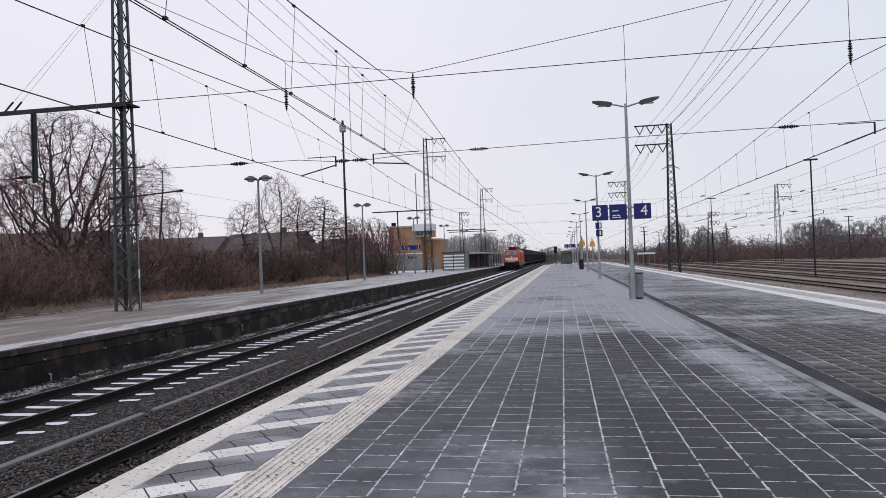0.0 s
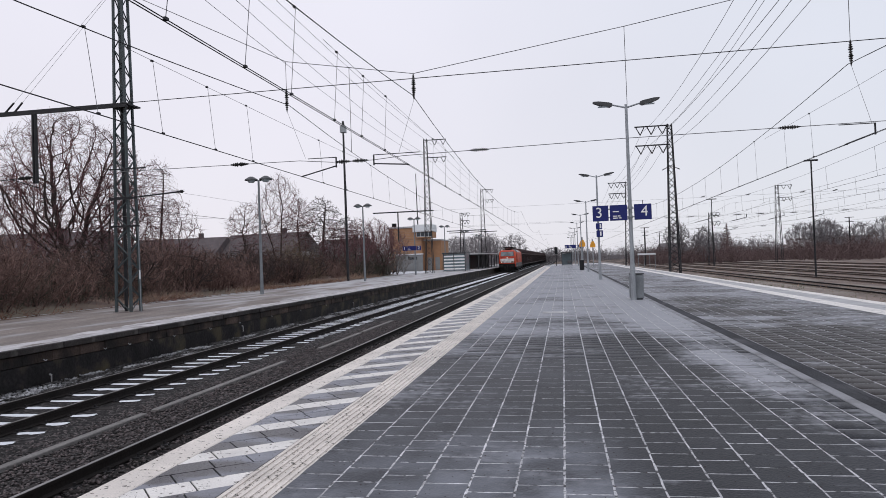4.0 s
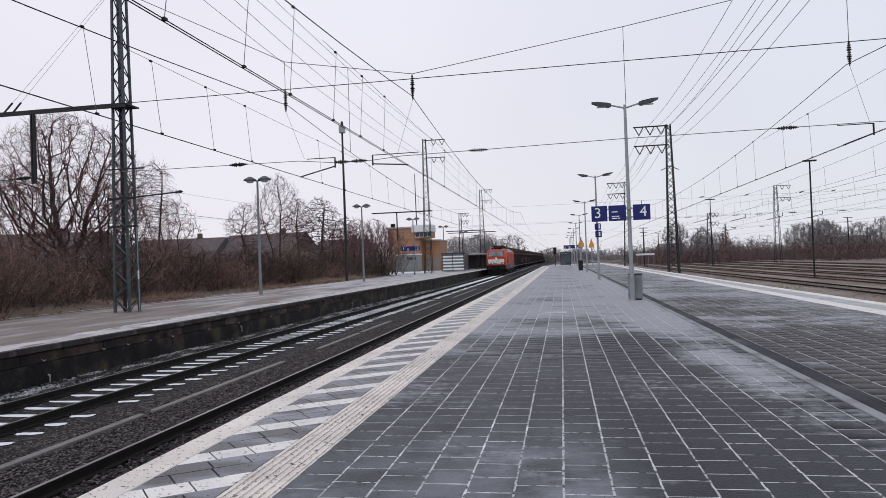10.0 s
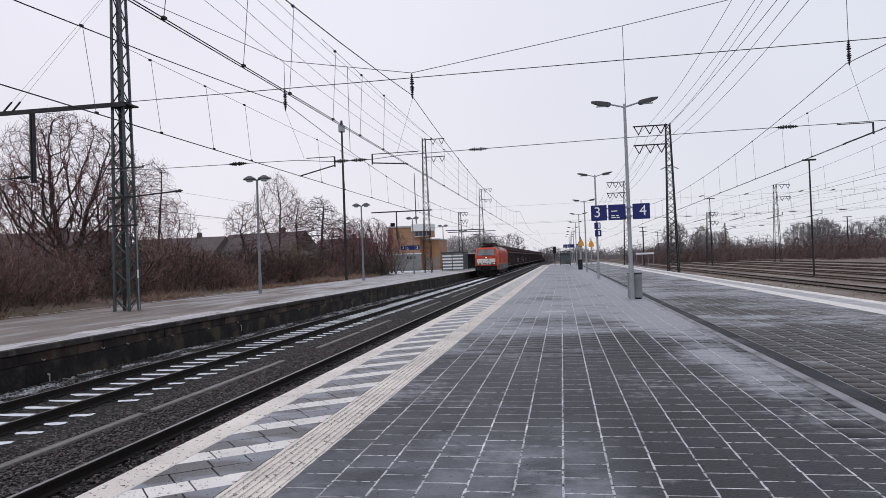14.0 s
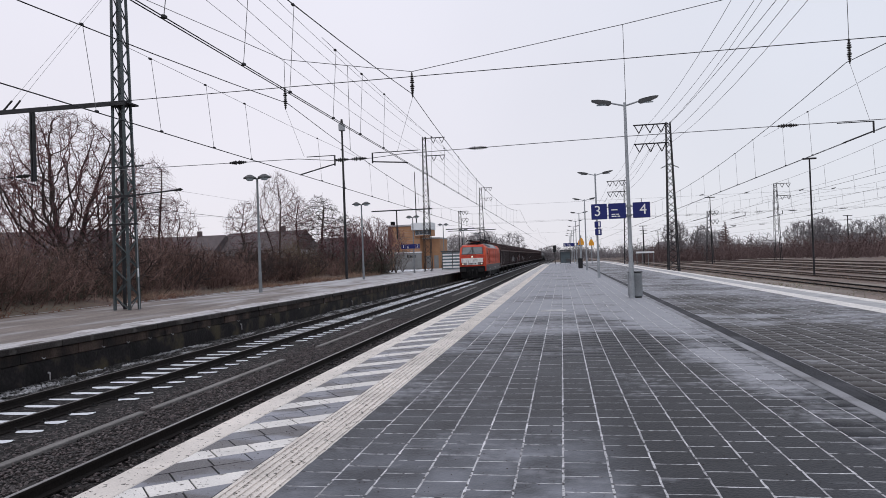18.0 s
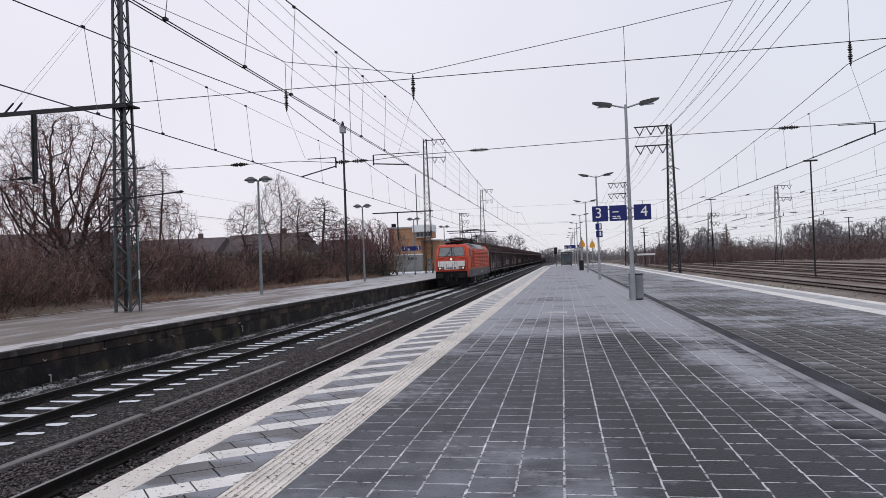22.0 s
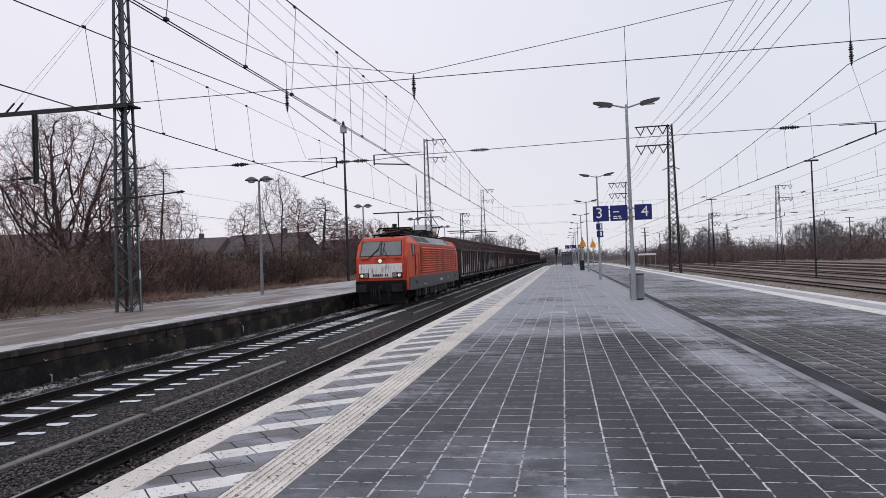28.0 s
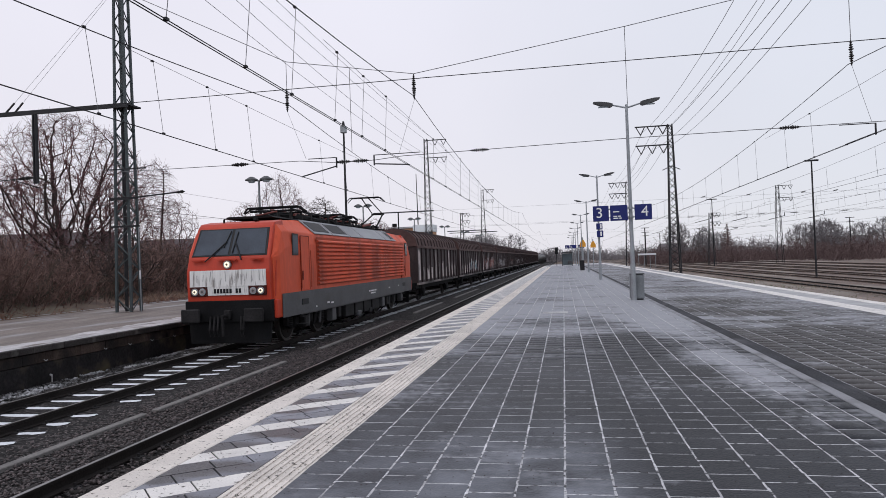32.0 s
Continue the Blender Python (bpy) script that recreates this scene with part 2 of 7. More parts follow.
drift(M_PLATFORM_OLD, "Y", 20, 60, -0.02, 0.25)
M_LIP = mat("frosted_edge_stone", (0.40, 0.385, 0.395), 0.8, var=0.25, scale=1.2, fine=30, bump=0.4,
            col2=(0.14, 0.118, 0.106), c2lo=0.53, c2hi=0.68, c2scale=2.0, place=True, rnd=0.10, stretch=(1.4, 0.5, 1))
M_EDGESTONE = mat("dark_edge_stone", (0.034, 0.029, 0.028), 0.75, spec=0.25, var=0.4, scale=1.2, fine=25, bump=0.6,
                  col2=(0.10, 0.09, 0.085), c2lo=0.62, c2hi=0.76, c2scale=2.2, place=True, rnd=0.35)
M_WALL_OLD = mat("damp_dark_masonry", (0.017, 0.015, 0.016), 0.7, spec=0.2, var=0.55, scale=1.3, fine=14, bump=0.9,
                 col2=(0.062, 0.050, 0.032), c2lo=0.50, c2hi=0.66, c2scale=1.3, place=True, rnd=0.3)
M_WALL_BLOCK = mat("reddish_damp_block", (0.054, 0.038, 0.032), 0.7, spec=0.2, var=0.4, scale=1.3, fine=20, bump=0.7,
                   col2=(0.014, 0.012, 0.012), c2lo=0.42, c2hi=0.62, c2scale=1.4, place=True, rnd=0.55)
M_FROSTSTONE = mat("frosted_ballast_stone", (0.040, 0.037, 0.037), 0.8, var=0.5, scale=4, fine=40, bump=0.3, rnd=0.8, island=True, place=True,
                   col2=(0.42, 0.42, 0.44), c2lo=0.50, c2hi=0.62, c2scale=1.5, stretch=(1.6, 0.7, 1))
M_BALLAST = mat("dark_ballast", (0.012, 0.011, 0.011), 0.9, spec=0.2, var=0.55, scale=9, fine=28, bump=1.0, place=True,
                col2=(0.085, 0.075, 0.075), c2lo=0.52, c2hi=0.66, c2scale=11)
M_STONE = mat("ballast_stone", (0.060, 0.047, 0.047), 0.55, spec=0.45, var=0.4, scale=6, fine=60, bump=0.3, rnd=0.95, island=True, place=True)
M_ASPHALT = mat("dark_asphalt_strip", (0.026, 0.027, 0.033), 0.75, spec=0.2, var=0.5, scale=1.4, fine=45, bump=0.6, place=True,
                col2=(0.12, 0.122, 0.135), c2lo=0.56, c2hi=0.80, c2scale=0.9, stretch=(1, 0.6, 1))
M_YARDSLEEPER = mat("weathered_yard_sleeper", (0.105, 0.080, 0.068), 0.9, spec=0.1, var=0.4, scale=1.5, fine=12, bump=0.3, rnd=0.4, island=True, place=True)
M_YARD = mat("rusty_yard_ballast", (0.122, 0.086, 0.072), 0.9, var=0.4, scale=0.8, fine=12, bump=0.8, place=True,
             col2=(0.245, 0.215, 0.185), c2lo=0.46, c2hi=0.70, c2scale=0.5, stretch=(1, 0.25, 1))
M_GROUND = mat("winter_earth_and_grass", (0.100, 0.066, 0.052), 0.95, var=0.4, scale=0.5, fine=8, bump=0.6, place=True,
               col2=(0.12, 0.095, 0.07), c2lo=0.45, c2hi=0.62, c2scale=0.25)
M_DRYGRASS = mat("dry_pale_grass", (0.33, 0.225, 0.165), 0.95, var=0.3, scale=2, fine=20, rnd=0.4, island=True)
M_LITTER = mat("reddish_leaf_litter", (0.20, 0.105, 0.075), 0.95, spec=0.1, var=0.4, scale=1, fine=12, bump=0, rnd=0.5, island=True, place=True)
M_GREENGRASS = mat("mossy_grass", (0.12, 0.13, 0.07), 0.95, var=0.3, scale=2, fine=20, rnd=0.4, island=True)
M_RAIL = mat("rusty_rail_web", (0.014, 0.011, 0.010), 0.75, spec=0.2, var=0.3, scale=2, fine=30, bump=0.3)
M_RAILHEAD = mat("worn_rail_head", (0.26, 0.25, 0.25), 0.35, metal=0.8, var=0.15, scale=1, fine=10, bump=0.05)
M_SLEEPER = mat("tarred_sleeper", (0.022, 0.019, 0.018), 0.85, spec=0.2, var=0.3, scale=3, fine=25, bump=0.4, rnd=0.2)
M_SNOW = mat("thin_snow", (0.64, 0.66, 0.70), 0.75, var=0.06, scale=4, fine=30, bump=0.4)
M_GREENSTEEL = mat("dull_green_mast_paint", (0.040, 0.055, 0.060), 0.6, var=0.3, scale=2, fine=30, bump=0.2,
                   col2=(0.035, 0.03, 0.028), c2lo=0.55, c2hi=0.7, c2scale=3)
M_DARKSTEEL = mat("dark_mast_steel", (0.024, 0.024, 0.027), 0.65, spec=0.3, var=0.3, scale=2, fine=30, bump=0.2)
M_GALV = mat("galvanised_steel", (0.30, 0.32, 0.34), 0.45, metal=0.4, var=0.15, scale=2, fine=20, bump=0.05)
M_WIRE = mat("tarnished_wire", (0.020, 0.020, 0.024), 0.6, spec=0.3, metal=0.3, var=0.1, bump=0)
M_WIRE_THIN = mat("thin_grey_wire", (0.12, 0.12, 0.13), 0.6, var=0.1, bump=0)
M_INSUL = mat("brown_black_insulator", (0.012, 0.010, 0.010), 0.4, spec=0.3, var=0.1, bump=0)
M_BLUE = mat("dark_blue_sign", (0.012, 0.019, 0.13), 0.5, spec=0.3, var=0.06, bump=0)
M_SIGNWHITE = mat("sign_white", (0.80, 0.80, 0.80), 0.5, var=0.03, bump=0)
M_YELLOW = mat("yellow_sign", (0.72, 0.32, 0.02), 0.5, var=0.08, bump=0)
M_BLACK = mat("black_plastic", (0.010, 0.010, 0.012), 0.55, spec=0.3, var=0.15, bump=0.05)
M_LAMPHEAD = mat("dark_lamp_housing", (0.055, 0.057, 0.060), 0.45, metal=0.3, var=0.1, bump=0)
M_BARK = mat("wet_bark", (0.068, 0.052, 0.049), 0.95, spec=0.1, var=0.35, scale=3, fine=25, bump=0.5, place=True)
M_TWIG = mat("brown_twigs", (0.150, 0.080, 0.084), 0.95, spec=0.1, var=0.25, scale=0.6, fine=5, bump=0, rnd=0.4, island=True, place=True)
M_BRUSH = mat("bare_brown_brush", (0.168, 0.108, 0.095), 0.95, spec=0.1, var=0.6, scale=0.18, fine=2, bump=0, rnd=0.5, island=True, place=True)
M_WILLOW = mat("olive_willow_shoots", (0.135, 0.10, 0.065), 0.9, var=0.2, scale=1, fine=5, bump=0, rnd=0.35, island=True, place=True)
M_EVERGREEN = mat("dull_evergreen_leaf", (0.058, 0.056, 0.040), 0.85, var=0.3, scale=1, fine=6, bump=0, rnd=0.4, island=True, place=True)
M_GREYBRUSH = mat("grey_bare_brush", (0.150, 0.132, 0.122), 0.95, spec=0.1, var=0.5, scale=0.3, fine=3, bump=0, rnd=0.5, island=True, place=True)
# far growth: aerial haze is mixed into these greyer, low-contrast base colours
M_FARWOOD = mat("haze_toned_bare_wood", (0.190, 0.176, 0.184), 1.0, var=0.25, scale=0.1, fine=1, bump=0, rnd=0.3, island=True, place=True)
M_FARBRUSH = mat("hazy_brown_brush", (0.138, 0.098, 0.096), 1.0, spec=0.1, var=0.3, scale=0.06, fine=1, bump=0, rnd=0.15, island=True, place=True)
M_BRICK = mat("orange_brick", (0.36, 0.195, 0.105), 0.85, var=0.14, scale=1.0, fine=14, bump=0.2, rnd=0.08)
M_ROOFTILE = mat("brown_roof_tiles", (0.084, 0.067, 0.070), 0.85, var=0.2, scale=1, fine=9, bump=0.4)
M_RENDER = mat("grey_house_render", (0.33, 0.32, 0.33), 0.9, var=0.15, scale=1, fine=9, bump=0.2)
M_WHITEPANEL = mat("white_cladding", (0.66, 0.68, 0.70), 0.6, var=0.06, scale=1, fine=12, bump=0.05)
M_GREYPANEL = mat("weathered_grey_shutter", (0.21, 0.215, 0.22), 0.7, var=0.15, scale=1, fine=12, bump=0.1)
M_DARKGLASS = mat("dark_window_glass", (0.03, 0.04, 0.05), 0.12, var=0.1, bump=0, spec=0.8)
M_SHELTERGLASS = mat("bluish_shelter_glass", (0.12, 0.16, 0.18), 0.3, var=0.1, bump=0)
M_OLDPOST = mat("dull_grey_lamp_paint", (0.17, 0.185, 0.20), 0.55, var=0.2, scale=2, fine=20, bump=0.1)
# roof and wall colour of far houses, with the haze put into it
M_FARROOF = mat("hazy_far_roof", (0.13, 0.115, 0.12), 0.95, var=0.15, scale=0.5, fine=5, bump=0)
M_MILKGLASS = mat("frosted_shelter_glass", (0.42, 0.50, 0.53), 0.35, var=0.1, bump=0)
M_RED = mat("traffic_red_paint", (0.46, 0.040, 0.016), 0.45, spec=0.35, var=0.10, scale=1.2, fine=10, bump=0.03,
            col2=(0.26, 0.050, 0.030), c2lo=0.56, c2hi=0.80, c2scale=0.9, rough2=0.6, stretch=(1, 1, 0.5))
# same red as the front, made brighter here for the stronger light on the sides
M_RED_SIDE = mat("lit_side_red_paint", (0.62, 0.086, 0.034), 0.55, spec=0.3, var=0.12, scale=1.0, fine=10, bump=0.03,
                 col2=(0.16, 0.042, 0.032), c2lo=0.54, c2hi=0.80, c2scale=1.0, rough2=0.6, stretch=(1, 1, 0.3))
M_SCRATCH = mat("pale_grey_scratches", (0.46, 0.45, 0.45), 0.7, var=0.2, scale=6, fine=30, bump=0)
# the brightened side red again, with dark soot streaks
M_RED_LOUVRE = mat("sooty_lit_side_red_paint", (0.62, 0.086, 0.034), 0.55, spec=0.3, var=0.14, scale=1.0, fine=10, bump=0.03,
                   col2=(0.075, 0.026, 0.022), c2lo=0.49, c2hi=0.70, c2scale=0.75, rough2=0.6, stretch=(0.3, 1, 0.12))
M_CLUSTER = mat("dark_red_lamp_recess", (0.055, 0.014, 0.012), 0.6, spec=0.2, var=0.2, scale=3, fine=20, bump=0)
M_SEAM = mat("dark_red_door_seam", (0.16, 0.022, 0.014), 0.7, spec=0.2, var=0.2, bump=0)
M_EMBLEM = mat("faded_pink_emblem", (0.62, 0.18, 0.12), 0.6, var=0.2, scale=4, fine=20, bump=0)
# darker red that paints the shadow lines between the ribs; also on door rails
M_RED_SHADE = mat("shade_dark_red", (0.36, 0.062, 0.030), 0.65, spec=0.2, var=0.2, scale=1.0, fine=10, bump=0.03)
M_SKIRT = mat("dusty_grey_skirt", (0.070, 0.070, 0.075), 0.6, var=0.18, scale=1.2, fine=14, bump=0.05,
              col2=(0.05, 0.045, 0.042), c2lo=0.55, c2hi=0.75, c2scale=1.4)
M_ROOFPANEL = mat("light_grey_roof_panel", (0.25, 0.26, 0.28), 0.55, var=0.15, scale=1.2, fine=14, bump=0.03)
M_LOCOWHITE = mat("grimy_white_band", (0.70, 0.69, 0.68), 0.6, var=0.10, scale=2, fine=12, bump=0.03,
                  col2=(0.26, 0.24, 0.23), c2lo=0.56, c2hi=0.66, c2scale=5.0, stretch=(1.6, 1, 0.25))
M_UNDER = mat("sooty_underframe", (0.008, 0.008, 0.009), 0.8, spec=0.15, var=0.35, scale=2, fine=20, bump=0.2)
M_BOGIE = mat("grimy_bogie_steel", (0.018, 0.017, 0.018), 0.75, spec=0.2, var=0.35, scale=2, fine=20, bump=0.2)
M_WHEEL = mat("brown_wheel_steel", (0.024, 0.020, 0.019), 0.7, metal=0.1, spec=0.2, var=0.3, scale=3, fine=20, bump=0.1)
M_TYRE = mat("polished_wheel_tread", (0.07, 0.065, 0.062), 0.5, metal=0.5, var=0.1, bump=0)
M_WINDSCREEN = mat("grey_windscreen", (0.058, 0.070, 0.090), 0.10, var=0.15, scale=1.5, bump=0, spec=0.28)
M_HEADLIGHT = mat("lit_headlight", (1.0, 0.88, 0.66), 0.3, var=0.0, bump=0, emit=0.8)
M_LENS = mat("unlit_lamp_lens", (0.30, 0.26, 0.26), 0.2, var=0.05, bump=0)
M_WAGON = mat("dark_brown_wagon_side", (0.040, 0.026, 0.027), 0.7, spec=0.3, var=0.3, scale=0.9, fine=12, bump=0.1,
              col2=(0.045, 0.034, 0.033), c2lo=0.58, c2hi=0.78, c2scale=0.9, stretch=(1, 1, 0.5))
M_CHALK = mat("pale_chalk_streak", (0.46, 0.39, 0.38), 0.8, var=0.3, scale=2, fine=12, bump=0, rnd=0.45,
              col2=(0.022, 0.016, 0.016), c2lo=0.50, c2hi=0.66, c2scale=1.6, stretch=(1, 2, 0.6))
M_PAINT_PALE = mat("pale_sprayed_paint", (0.62, 0.60, 0.61), 0.7, var=0.25, scale=3, fine=15, bump=0)
M_PAINT_RED = mat("dull_red_sprayed_paint", (0.36, 0.13, 0.11), 0.7, var=0.25, scale=3, fine=15, bump=0)
M_PAINT_BLUE = mat("pale_blue_sprayed_paint", (0.24, 0.42, 0.50), 0.7, var=0.25, scale=3, fine=15, bump=0)
M_WAGONROOF = mat("rust_brown_wagon_roof", (0.078, 0.042, 0.039), 0.75, spec=0.3, var=0.25, scale=0.8, fine=10, bump=0.1)
M_WAGONPALE = mat("pale_chalky_panel", (0.20, 0.165, 0.16), 0.7, var=0.3, scale=1.5, fine=10, bump=0.05,
                  col2=(0.026, 0.020, 0.020), c2lo=0.44, c2hi=0.56, c2scale=0.9, stretch=(1, 1, 0.7))
M_TANK = mat("dull_grey_tank", (0.035, 0.035, 0.038), 0.5, var=0.15, scale=0.8, fine=10, bump=0.02)

# ---------------------------------------------------------------- mesh helpers


def empty(name, x=0.0, y=0.0, z=0.0, rz=0.0):
    ob = new(name)
    ob.empty_display_size = 0.3
    ob.matrix_basis = pose(x, y, z, 0, 0, rz)
    return ob


def link_mesh(name, me, material, parent=None, label="", smooth=False):
    for m in (material if isinstance(material, (list, tuple)) else [material]):
        me.materials.append(m)
    ob = new(name, me)
    if parent:
        ob.parent = parent
    if label:
        ob["label"] = label
    if smooth:
        for p in me.polygons:
            p.use_smooth = True
    return ob


def part(name, bm, material, parent=None, label="", smooth=False):
    me = bpy.data.meshes.new(name)
    bm.to_mesh(me)
    bm.free()
    return link_mesh(name, me, material, parent, label, smooth)


def B():
    return bmesh.new()


def box(bm, x0, x1, y0, y1, z0, z1, bevel=0.0):
    r = bmesh.ops.create_cube(bm, size=1.0, matrix=Matrix.LocRotScale(
        ((x0 + x1) / 2, (y0 + y1) / 2, (z0 + z1) / 2), None, (abs(x1 - x0), abs(y1 - y0), abs(z1 - z0))))
    if bevel:
        es = list({e for v in r["verts"] for e in v.link_edges})
        bmesh.ops.bevel(bm, geom=es, offset=bevel, segments=1, affect="EDGES", profile=0.5)
    return bm


def rod(bm, p, q, r0, r1=None, n=8, caps=True):
    p, q = Vector(p), Vector(q)
    d = q - p
    m = Matrix.Translation((p + q) / 2) @ d.to_track_quat("Z", "Y").to_matrix().to_4x4()
    bmesh.ops.create_cone(bm, cap_ends=caps, segments=n, radius1=r0, radius2=r0 if r1 is None else r1, depth=d.length, matrix=m)
    return bm


def prism(bm, poly, axis, a, b):
    """A polygon given in the two other axes (x,y,z order), drawn out along an axis from a to b."""
    def at(u, v, w):
        return {"x": (w, u, v), "y": (u, w, v), "z": (u, v, w)}[axis]
    lo = [bm.verts.new(at(u, v, a)) for u, v in poly]
    hi = [bm.verts.new(at(u, v, b)) for u, v in poly]
    n = len(poly)
    fs = [bm.faces.new(lo), bm.faces.new(hi)]
    for i in range(n):
        fs.append(bm.faces.new((lo[i], lo[(i + 1) % n], hi[(i + 1) % n], hi[i])))
    bmesh.ops.recalc_face_normals(bm, faces=fs)
    return bm


def quads(name, verts, faces, material, parent=None, label="", smooth=False):
    me = bpy.data.meshes.new(name)
    me.from_pydata(verts, [], faces)
    me.validate()
    return link_mesh(name, me, material, parent, label, smooth)


def np_mesh(name, verts, faces, material, parent=None, label="", smooth=False):
    """A mesh from arrays; faces all with the same number of corners."""
    me = bpy.data.meshes.new(name)
    nf, k = faces.shape
    me.vertices.add(len(verts))
    me.vertices.foreach_set("co", np.ascontiguousarray(verts, dtype=np.float32).ravel())
    me.loops.add(nf * k)
    me.loops.foreach_set("vertex_index", np.ascontiguousarray(faces, dtype=np.int32).ravel())
    me.polygons.add(nf)
    me.polygons.foreach_set("loop_start", np.arange(0, nf * k, k, dtype=np.int32))
    me.update(calc_edges=True)
    return link_mesh(name, me, material, parent, label, smooth)


def sticks(name, segs, material, parent=None, label="", sides=3):
    """Many thin tapered sticks: rows of p (3), q (3), r0, r1."""
    s = np.asarray(segs, dtype=np.float64)
    p, q, r0, r1 = s[:, 0:3], s[:, 3:6], s[:, 6], s[:, 7]
    d = q - p
    d /= np.maximum(np.linalg.norm(d, axis=1, keepdims=True), 1e-6)
    ref = np.where(np.abs(d[:, 2:3]) > 0.9, np.array([[1.0, 0, 0]]), np.array([[0, 0, 1.0]]))
    u = np.cross(d, ref)
    u /= np.maximum(np.linalg.norm(u, axis=1, keepdims=True), 1e-6)
    w = np.cross(d, u)
    vs = []
    for base, r in ((p, r0), (q, r1)):
        for i in range(sides):
            a = 2 * math.pi * i / sides
            vs.append(base + (u * math.cos(a) + w * math.sin(a)) * r[:, None])
    v = np.stack(vs, axis=1).reshape(-1, 3)
    o = np.arange(len(s))[:, None] * (2 * sides)
    f = np.concatenate([o + np.array([[i, (i + 1) % sides, sides + (i + 1) % sides, sides + i]]) for i in range(sides)], axis=0)
    return np_mesh(name, v, f, material, parent, label)


def wire(name, pts, r, material, label, category="wire", group="", parent=None):
    """A taut wire through a few points, as one tube."""
    p = [Vector(q) for q in pts]
    vs, fs, n = [], [], 5
    for i, q in enumerate(p):
        d = (p[min(i + 1, len(p) - 1)] - p[max(i - 1, 0)]).normalized()
        u = d.cross(Vector((1, 0, 0)) if abs(d.x) < 0.9 else Vector((0, 0, 1))).normalized()
        w = d.cross(u)
        vs += [q + (u * math.cos(2 * math.pi * k / n) + w * math.sin(2 * math.pi * k / n)) * r for k in range(n)]
    for i in range(len(p) - 1):
        for k in range(n):
            fs.append((i * n + k, i * n + (k + 1) % n, (i + 1) * n + (k + 1) % n, (i + 1) * n + k))
    ob = quads(name, vs, fs, material, parent)
    if parent is None:
        tagged(ob, label, category, group)
    return ob


def text_mesh(name, body, size, material, parent, m, depth=0.004):
    cu = bpy.data.curves.new(name, "FONT")
    cu.body, cu.size, cu.extrude = body, size, depth
    cu.align_x, cu.align_y = "CENTER", "CENTER"
    tmp = bpy.data.objects.new(name + "_src", cu)
    me = bpy.data.meshes.new_from_object(tmp)
    bpy.data.objects.remove(tmp)
    bpy.data.curves.remove(cu)
    ob = link_mesh(name, me, material, parent)
    ob.matrix_basis = m
    return ob


rng = np.random.default_rng(7)


def many_boxes(name, c, wx, wy, z0, z1, material, parent, label, ch=0.006):
    """Chamfered flat stones at the centres c, joined."""
    n = len(c)
    jz = rng.uniform(-0.0006, 0.0006, (n, 1))
    v = []
    for (k, z) in ((1.0, z0), (1.0, z1 - ch), (None, z1)):
        for sx, sy in ((-1, -1), (1, -1), (1, 1), (-1, 1)):
            ax, ay = (wx / 2, wy / 2) if k else (wx / 2 - ch, wy / 2 - ch)
            v.append(np.concatenate([c + np.array([[sx * ax, sy * ay]]), np.full((n, 1), z) + jz], axis=1))
    v = np.stack(v, axis=1).reshape(-1, 3)
    base = [[8, 9, 10, 11]]
    for a in (0, 4):
        for i in range(4):
            base.append([a + i, a + (i + 1) % 4, a + 4 + (i + 1) % 4, a + 4 + i])
    f = (np.arange(n)[:, None, None] * 12 + np.array(base)[None]).reshape(-1, 4)
    ob = np_mesh(name, v, f, material, parent, label)
    ob["kind"] = "stuff"
    return ob

# ---------------------------------------------------------------- ground, platforms, tracks
RAIL = -0.76            # height of the rail heads
TRACK_A, TRACK_B = -5.23, -9.75
EDGE_L, EDGE_R = -3.58, 8.95
FAR_EDGE, FAR_BACK = -12.12, -20.4

bm = B()
box(bm, -2500, 2500, -1500, 2800, -1.6, -1.08)
tagged(part("ground", bm, M_GROUND), "brown winter earth with thin grass to the horizon", "ground", kind="structure")

bm = B()
prism(bm, [(-12.4, -1.2), (-12.4, -0.98), (-11.4, -0.93), (-8.3, -0.93), (-7.5, -0.96), (-3.7, -0.94), (-3.7, -1.2)], "y", -30, 420)
tagged(part("ballast_bed", bm, M_BALLAST), "dark wet ballast under the two tracks between the platforms", "ballast", kind="structure")

bm = B()
prism(bm, [(9.0, -1.2), (9.0, -0.96), (13.2, -0.98), (14.6, -0.86), (60, -0.86), (60, -1.2)], "y", -30, 420)
tagged(part("yard_ballast", bm, M_YARD), "rusty brown ballast of the wide freight yard", "ballast", kind="structure")

# our platform: a core, its joint bed, then pavers, edge slabs and guide strip as pieces
P_END = 150.0
bm = B()
prism(bm, [(EDGE_L + 0.06, -1.2), (EDGE_R - 0.06, -1.2), (EDGE_R - 0.06, -0.02), (EDGE_L + 0.06, -0.02)], "y", -12, P_END)
platform = tagged(part("platform", bm, M_CONCRETE), "concrete island platform paved with wet grey stone", "platform", kind="structure")
bm = B()
box(bm, -2.10, 2.695, -12, P_END - 0.1, -0.019, 0.0)
box(bm, 3.13, 7.245, -12, P_END - 0.1, -0.019, 0.0)
part("joint_bed", bm, M_JOINT, platform, "pale frosty sand showing in the joints")
bm = B()
box(bm, EDGE_L + 0.07, -2.52, -12, P_END - 0.1, -0.019, -0.009)
part("joint_bed", bm, M_BLACK, platform)

# train track and near track: rails, sleepers
RAIL_PROFILE = [(-0.065, -0.16), (0.065, -0.16), (0.065, -0.145), (0.012, -0.125), (0.012, -0.045), (0.034, -0.035), (0.034, -0.004), (0.028, 0.0),
                (-0.028, 0.0), (-0.034, -0.004), (-0.034, -0.035), (-0.012, -0.045), (-0.012, -0.125), (-0.065, -0.145)]


